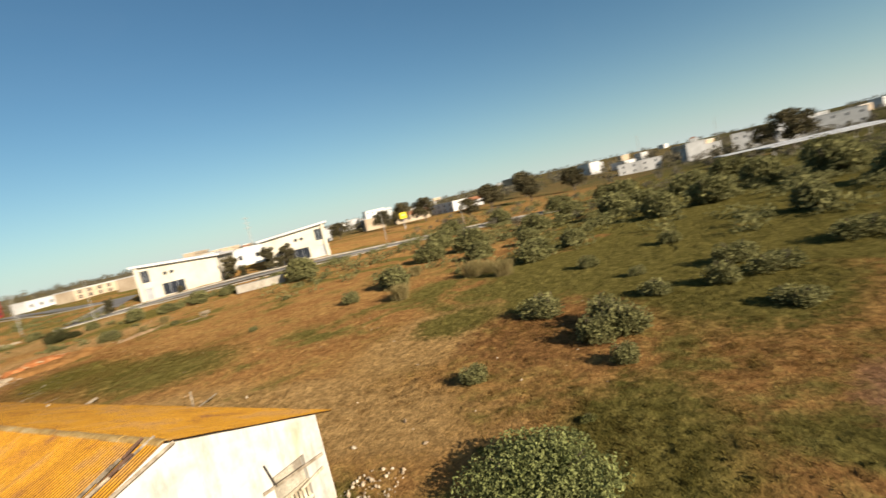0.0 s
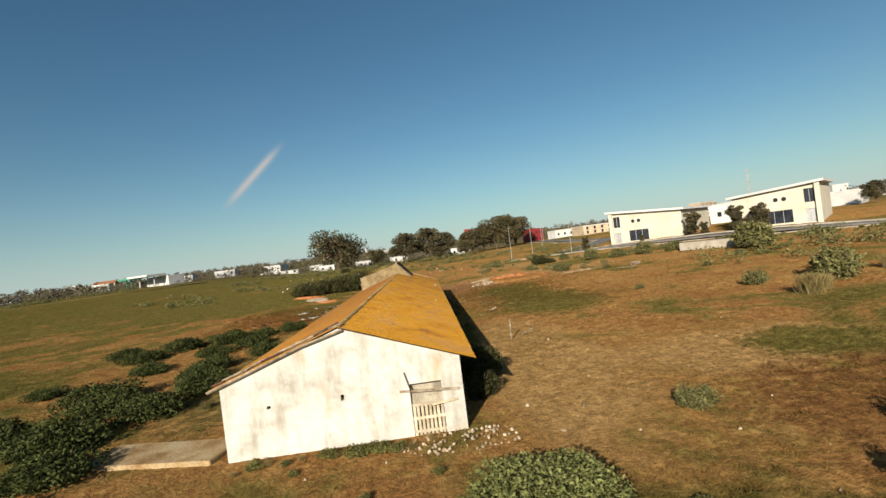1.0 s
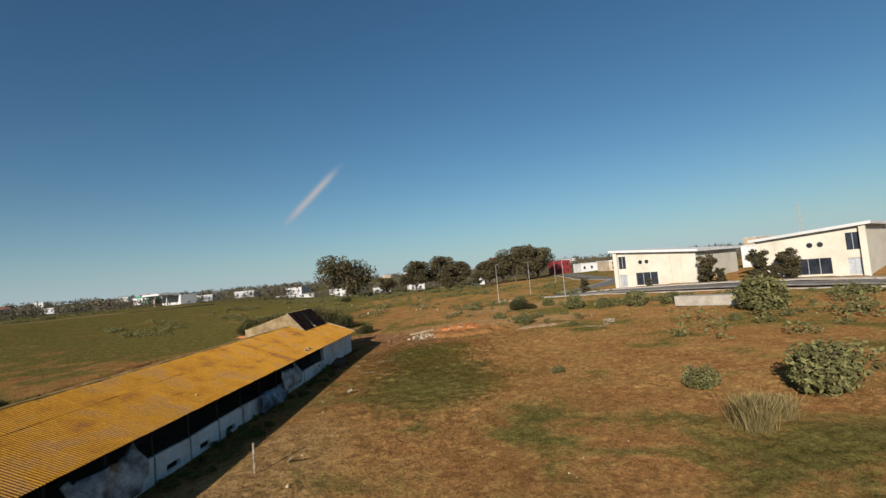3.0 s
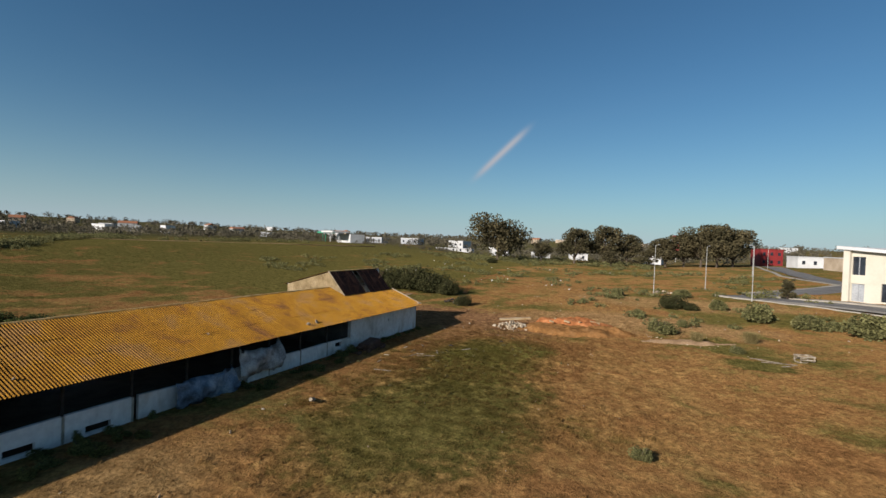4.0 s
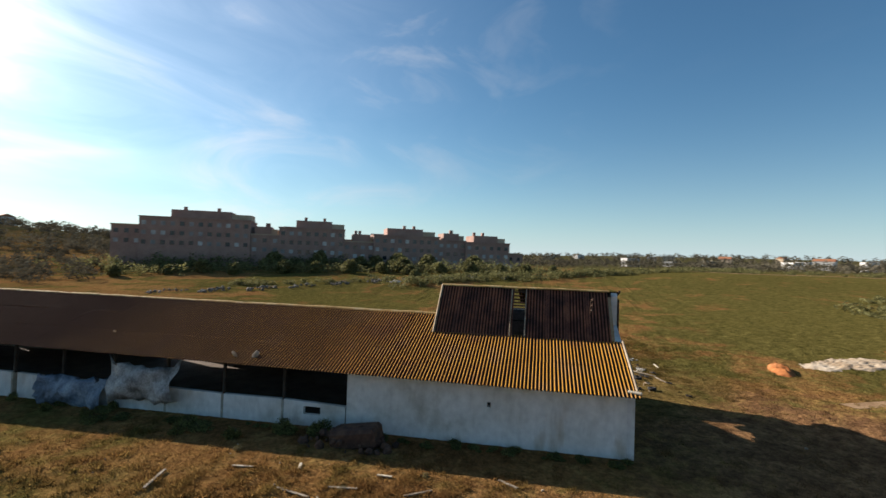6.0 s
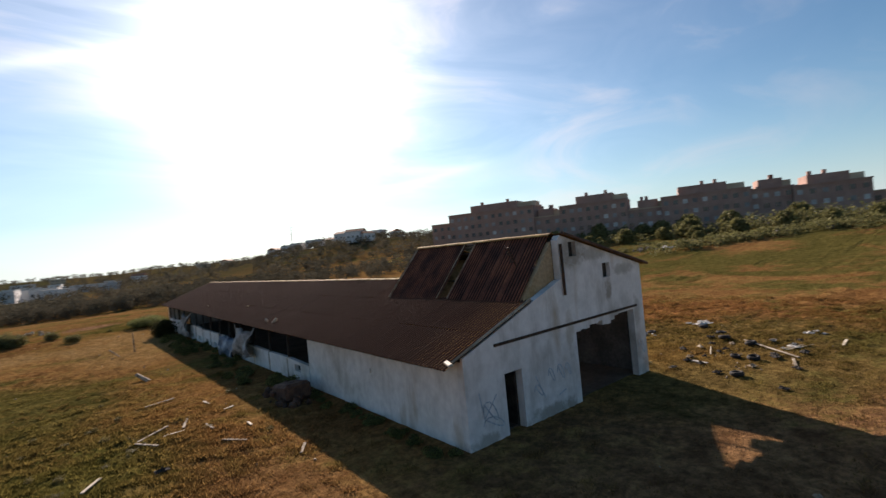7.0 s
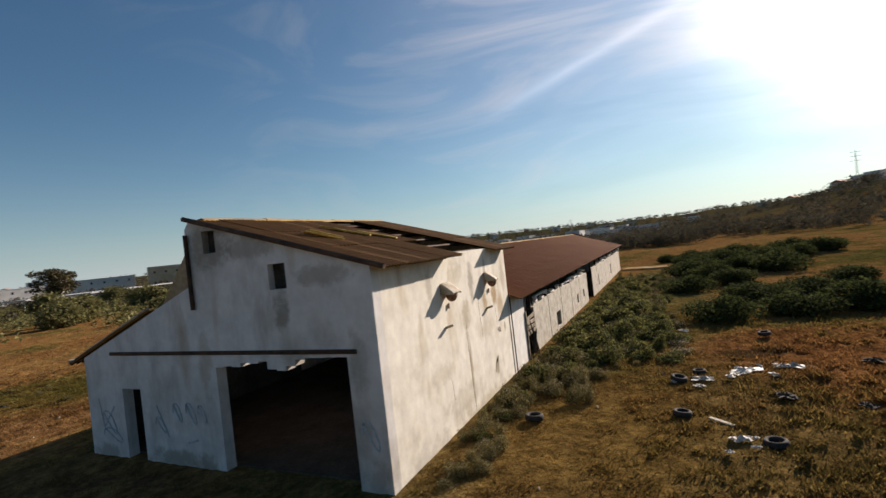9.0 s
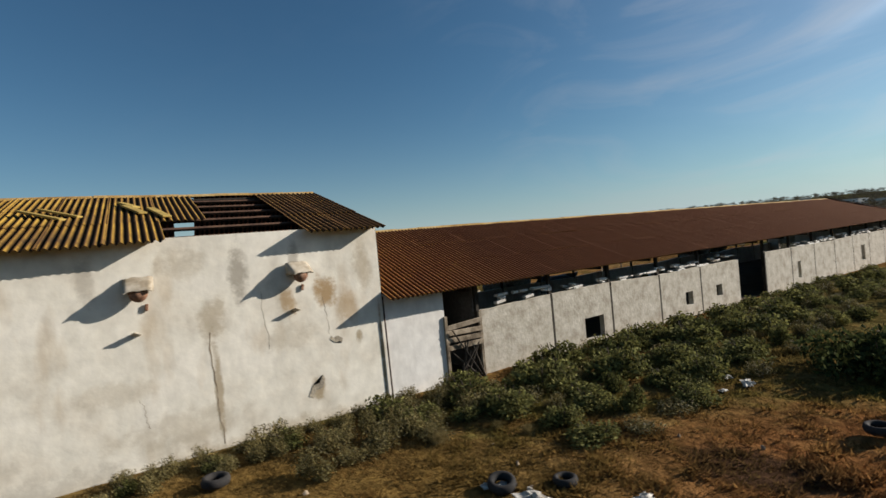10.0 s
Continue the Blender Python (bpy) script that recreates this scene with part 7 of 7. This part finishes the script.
def make_boards_opening():
    ob = thing("board_fence", pose(-0.05, 43.3, ground_z(-0.3, 43.3)), "rough grey boards and sticks blocking the west doorway", "fence")
    r = random.Random(12)
    for i in range(4):
        part("board", box_bm((0.04, 1.3, 0.14), (0, 0, 1.0 + 0.2 * i), 0.005, turn=Matrix.Rotation(radians(r.uniform(-5, 5)), 4, "X")), M_WOOD, ob)
    for i in range(8):
        a, b = r.uniform(-0.55, 0.55), r.uniform(-0.55, 0.55)
        part("stick", rod_bm((r.uniform(-0.12, 0), a, 0.0), (r.uniform(-0.1, 0.05), b, r.uniform(0.8, 1.5)), 0.03, 0.02, 5), M_DARKWOOD, ob)
    for y in (-0.6, 0.6):
        part("upright", box_bm((0.08, 0.1, 2.0), (0.03, y, 0.9), 0.01), M_WOOD, ob)


make_boards_opening()


def make_tarp(y0, y1, z0, z1, mat, seed, label):
    """Torn sheeting hung from the east eave, sagging outwards."""
    rng = random.Random(seed)
    n, k = 12, 9
    bm = bmesh.new()
    rows = []
    for j in range(k):
        v = j / (k - 1)
        row = []
        for i in range(n):
            u = i / (n - 1)
            edge = 0.25 * rng.uniform(-1, 1) if j in (0, k - 1) else 0.06 * rng.uniform(-1, 1)
            z = z1 + (z0 - z1) * v + edge - (0.5 * math.sin(math.pi * u) if j == 0 else 0.0)
            x = 10.12 + 0.45 * math.sin(math.pi * v * 0.8) + 0.16 * math.sin(u * 9 + v * 5 + seed) + 0.09 * math.sin(u * 23 - v * 7) + 0.07 * rng.uniform(-1, 1)
            row.append(bm.verts.new((x, y0 + (y1 - y0) * u + 0.08 * rng.uniform(-1, 1), z)))
        rows.append(row)
    for j in range(k - 1):
        for i in range(n - 1):
            bm.faces.new((rows[j][i], rows[j][i + 1], rows[j + 1][i + 1], rows[j + 1][i]))
    thicken(bm, 0.01)
    ob = part("plastic_curtain", bm, mat, None, smooth=True)
    return tagged(ob, label, "tarpaulin", "torn sheeting on the east side")


make_tarp(26.6, 30.6, 0.1, 1.75, M_TARPBLUE, 1, "faded blue torn sheeting hanging from the east eave")
make_tarp(30.8, 34.4, 0.75, 2.6, M_TARP, 2, "pale torn plastic sheeting hanging from the east eave")
make_tarp(10.2, 14.2, 0.2, 2.5, M_TARP, 3, "pale torn plastic sheeting hanging from the east eave")


def scatter_stones(name, label, spots, mat, group):
    for i, (x, y, s) in enumerate(spots):
        ob = part(name, rough_stone(300 + i, (s, s * 0.75, s * 0.42)), mat, None)
        ob.matrix_world = pose(x, y, ground_z(x, y) + s * 0.2)
        tagged(ob, label, "stone", group)


rnd = random.Random(44)
scatter_stones("stone", "pale stone lying in the field", [(15.1, 0.4, 0.2), (17.3, 14.2, 0.17), (16.4, 15.6, 0.1), (12.9, 1.6, 0.18), (13.6, -1.6, 0.2), (16.6, 18.0, 0.12), (14.2, 29.0, 0.14), (15.2, 26.0, 0.15), (17.4, 21.0, 0.12), (12.8, 55.6, 0.2), (14.2, 57.4, 0.14)]
               + [(rnd.gauss(36, 3), rnd.gauss(62.6, 0.9), rnd.uniform(0.06, 0.2)) for _ in range(24)] + [(rnd.uniform(6, 56), rnd.uniform(58, 104), rnd.uniform(0.06, 0.2)) for _ in range(110)]
               + [(rnd.uniform(11.5, 34), rnd.uniform(-8, 66), rnd.uniform(0.04, 0.1)) for _ in range(90)] + [(rnd.uniform(-14, -2), rnd.uniform(30, 62), rnd.uniform(0.03, 0.09)) for _ in range(40)]
               + [(rnd.uniform(-12, 9), rnd.uniform(-9, -2), rnd.uniform(0.04, 0.1)) for _ in range(18)], M_STONE, "field stones")


rnd = random.Random(45)
scatter_stones("rubble_piece", "small pale piece of rubble among the dumped tyres", [(rnd.gauss(-4.4, 1.9), rnd.gauss(56.0, 1.2), rnd.uniform(0.03, 0.09)) for _ in range(46)], M_STONE, "rubble among the tyres")
for i in range(22):
    x, y = rnd.gauss(-5.0, 2.2), rnd.gauss(55.8, 1.5)
    dark = i % 3 != 0
    crumpled("rag", x, y, rnd.uniform(0.2, 0.42), rnd.uniform(0.15, 0.3), 0.14, M_DARKWOOD if dark else M_STONE, "dark crumpled rag on the grass" if dark else "pale dusty crumpled rag on the grass", "litter", 620 + i, "rags among the tyres", rnd.uniform(0, 360))


r = random.Random(58)
for i in range(26):
    x, y, s = r.uniform(-50, 22), r.uniform(96, 175), r.uniform(0.18, 0.4)
    ob = part("pale_sack", rough_stone(700 + i, (s, s * 0.8, s * 0.6)), M_LITTER, None)
    ob.matrix_world = pose(x, y, ground_z(x, y) + s * 0.3)
    tagged(ob, "pale dumped sack lying in the meadow", "sack", "dumped sacks")


def stone_heap(name, x, y, rx, ry, h, count, size, label, seed, mat=None):
    r = random.Random(seed)
    ob = thing(name, stand(x, y), label, "rubble")
    for i in range(count):
        a, q = r.random() * 6.28, math.sqrt(r.random())
        s = size * (0.25 + 1.5 * r.random() ** 2.2)
        part("stone", rough_stone(seed * 50 + i, (s, s * r.uniform(0.6, 1), s * r.uniform(0.5, 0.9))), mat or M_STONE, ob, m=pose(q * rx * math.cos(a), q * ry * math.sin(a), max(0.03, h * (1 - q) * r.uniform(0.6, 1.0))))
    return ob


stone_heap("rubble_heap", 9.7, -1.1, 2.5, 1.2, 0.2, 190, 0.085, "pale broken stones heaped by the south-east corner", 1)
stone_heap("rubble_heap", 19.0, 60.6, 2.3, 1.9, 0.9, 120, 0.24, "heap of broken concrete at the edge of the red mound", 2)
# Purlin brown, darker than the brick: the wall's shade put into the colour.
heap = stone_heap("rubble_heap", 11.4, 43.4, 0.95, 2.1, 0.75, 90, 0.2, "heap of red-brown broken brickwork below the east wall", 3, M_PURLIN)
part("fallen_masonry", box_bm((1.15, 1.9, 0.75), (-0.1, 0.2, 0.3), 0.12, turn=Matrix.Rotation(radians(9), 4, "X")), M_PURLIN, heap, "fallen lump of red-brown masonry")
stone_heap("rubble_heap", 23.4, -21.0, 2.5, 2.5, 0.5, 60, 0.25, "heap of pale stones at the field edge", 4)
stone_heap("rubble_heap", 34.2, 107.2, 2.6, 1.4, 0.5, 60, 0.3, "pale stone heap below the street lamp", 5)
stone_heap("rubble_heap", 5.4, 75.0, 1.8, 1.2, 0.5, 60, 0.2, "dark dumped rubbish heap on bare earth", 6, M_DARKWOOD)
for i, (x, y) in enumerate(((-46, -17), (-52, -11), (-58, -5), (-64, 1), (-70, 7), (-76, 13), (-80, 20), (-84, 27), (-87, 34), (-90, 42))):
    stone_heap("rock_bank", x, y, 5.0, 1.7, 0.8, 48, 0.4, "bank of grey rocks along the field edge", 20 + i, M_ROCK)


def make_mound(x, y, rx, ry, h, mat, label, seed, n=48, flat=0.25, turn=0.0):
    verts = []
    c, s = math.cos(radians(turn)), math.sin(radians(turn))
    for j in range(n):
        for i in range(n):
            u, v = 2 * i / (n - 1) - 1, 2 * j / (n - 1) - 1
            px, py = x + u * rx * c - v * ry * s, y + u * rx * s + v * ry * c
            q = math.hypot(u, v) + 0.22 * noise.noise(Vector((px * 0.5, py * 0.5, seed + 4)))
            lump = 1 + 0.25 * noise.noise(Vector((px * 0.6, py * 0.6, seed))) + 0.16 * noise.noise(Vector((px * 1.7, py * 1.7, seed))) + 0.12 * noise.noise(Vector((px * 4.1, py * 4.1, seed)))
            verts.append((px, py, ground_z(px, py) - 0.12 + h * lump * smoothstep(0.95, flat, q)))
    faces = [(j * n + i, j * n + i + 1, (j + 1) * n + i + 1, (j + 1) * n + i) for j in range(n - 1) for i in range(n - 1)]
    return tagged(piece("earth_mound", verts, faces, mat, smooth=True), label, "earth mound")


make_mound(25.0, 62.4, 7.2, 4.6, 0.6, M_TANEARTH, "long flat-topped mound of dug tan earth", 5.0, 72, 0.55, 16)
make_mound(24.6, 65.2, 5.6, 3.3, 0.95, M_EARTH, "ridge of bare red-orange earth on the mound", 3.0, 60, 0.4, 14)
make_mound(36.2, 62.4, 6.2, 1.2, 0.35, M_PALE, "low spill of pale stony earth beside the mound", 6.0, 40, 0.3, 22)
make_mound(-12.8, 74.0, 5.8, 2.3, 0.22, M_CHALK, "flat pale patch of dug chalky earth", 9.0, 48, 0.6, 116)
make_mound(-9.4, 67.8, 3.0, 1.0, 0.4, M_EARTH, "low ridge of orange earth beside the dug patch", 10.0, turn=-13)
make_mound(-15.6, 79.4, 5.6, 1.0, 0.5, M_EARTH, "low ridge of orange earth beside the dug patch", 11.0, turn=-20)
ob = part("concrete_slab", box_bm((3.6, 0.8, 0.16), (0, 0, 0), 0.03), M_SLAB, None)
ob.matrix_world = pose(18.4, 62.9, ground_z(18.4, 62.9) + 0.72, 3, -5, 20)
tagged(ob, "broken concrete slab lying on the rubble", "concrete slab")
ob = part("concrete_apron", box_bm((6.6, 2.4, 0.3), (0, 0, 0), 0.05), M_DUSTYSLAB, None)
ob.matrix_world = pose(-3.75, 1.9, 0.06, 0, 0, -12)
tagged(ob, "low weathered concrete slab beside the gable", "concrete slab")
ob = part("concrete_trough", box_bm((9.0, 2.4, 1.5), (0, 0, 0.7), 0.06), M_KERB, None)
ob.matrix_world = stand(61.5, 65.5, -42)
tagged(ob, "low cream concrete block wall in the field", "wall")

for x, y, w, turn in ((22.6, 63.0, 0.7, 20), (24.2, 63.4, 0.9, 5), (25.6, 64.0, 0.8, 70), (27.0, 65.2, 1.5, 18), (22.9, 64.6, 0.9, 30)):
    ob = part("concrete_block", box_bm((w * 0.7, 0.22, 0.16), (0, 0, 0), 0.02), M_SLAB, None)
    ob.matrix_world = pose(x, y, ground_z(x, y) + 0.78, 8, 12, turn)
    tagged(ob, "pale broken concrete block half buried in earth", "concrete block", "blocks on the mound")

# torn end of a pale gutter at the north-east corner of the roof
ob = part("gutter_end", box_bm((0.14, 0.5, 0.08), (0, 0, 0), 0.02), M_HOOD, None)
ob.matrix_world = pose(EAST_X - 0.25, L - 0.1, roof_z(EAST_X - 0.25) + 0.12, 0, 20, -22)
tagged(ob, "torn pale gutter end lying on the roof corner", "debris", "roof scraps")
# broken ridge tiles and boards lying on the mossy roof and the east eave
for y, x, l, turn in ((52.6, 2.3, 1.0, 55), (52.3, 2.5, 0.9, 60), (50.9, 2.7, 1.1, 20), (50.4, 2.2, 1.2, 15), (51.0, 3.3, 0.7, 30)):
    ob = part("roof_scrap", box_bm((l, 0.2, 0.05), (0, 0, 0), 0.01), M_SCRAP, None)
    ob.matrix_world = pose(x, y, block_z(x) + 0.15, 0, -16, turn)
    tagged(ob, "broken strip lying on the mossy roof", "debris", "roof scraps")
for y, x, s in ((38.2, 10.0, 0.22), (37.2, 10.1, 0.2), (29.6, 9.0, 0.12), (20.0, 9.6, 0.1)):
    ob = part("roof_scrap", rough_stone(int(y), (s, s * 1.3, s * 0.5)), M_STONE, None)
    ob.matrix_world = pose(x, y, roof_z(x) + 0.15)
    tagged(ob, "pale broken tile lying on the roof edge", "debris", "roof scraps")


# faded spray marks on the north gable: plain loops and bars
def spray(points, r=0.022):
    bm = bmesh.new()
    rows = []
    for i, p in enumerate(points):
        a, b = Vector(points[max(0, i - 1)]), Vector(points[min(len(points) - 1, i + 1)])
        d = (b - a).normalized()
        rows.append([bm.verts.new((p[0] + s * d.y * r, L + 0.012, p[1] - s * d.x * r)) for s in (-1, 1)])
    for (a, b), (c, d) in zip(rows, rows[1:]):
        bm.faces.new((a, b, d, c))
    thicken(bm, 0.003)
    ob = part("spray_mark", bm, M_GRAFFITI, None)
    return tagged(ob, "faded blue spray-painted loop on the whitewash", "graffiti", "spray marks")



for cx, cz, rx, rz in ((9.1, 1.35, 0.3, 0.32), (9.0, 1.0, 0.42, 0.2), (6.2, 1.75, 0.16, 0.24), (5.7, 1.75, 0.18, 0.26), (5.3, 1.75, 0.14, 0.22), (6.9, 1.4, 0.2, 0.2), (0.42, 1.55, 0.2, 0.3)):
    spray([(cx + rx * math.cos(a * 0.52), cz + rz * math.sin(a * 0.52 + 0.15 * a)) for a in range(12)])
for a, b in (((9.5, 2.0), (9.35, 1.2)), ((9.35, 1.2), (8.8, 1.8)), ((7.0, 1.9), (6.6, 1.1)), ((5.9, 1.0), (5.5, 1.1))):
    spray([a, b])
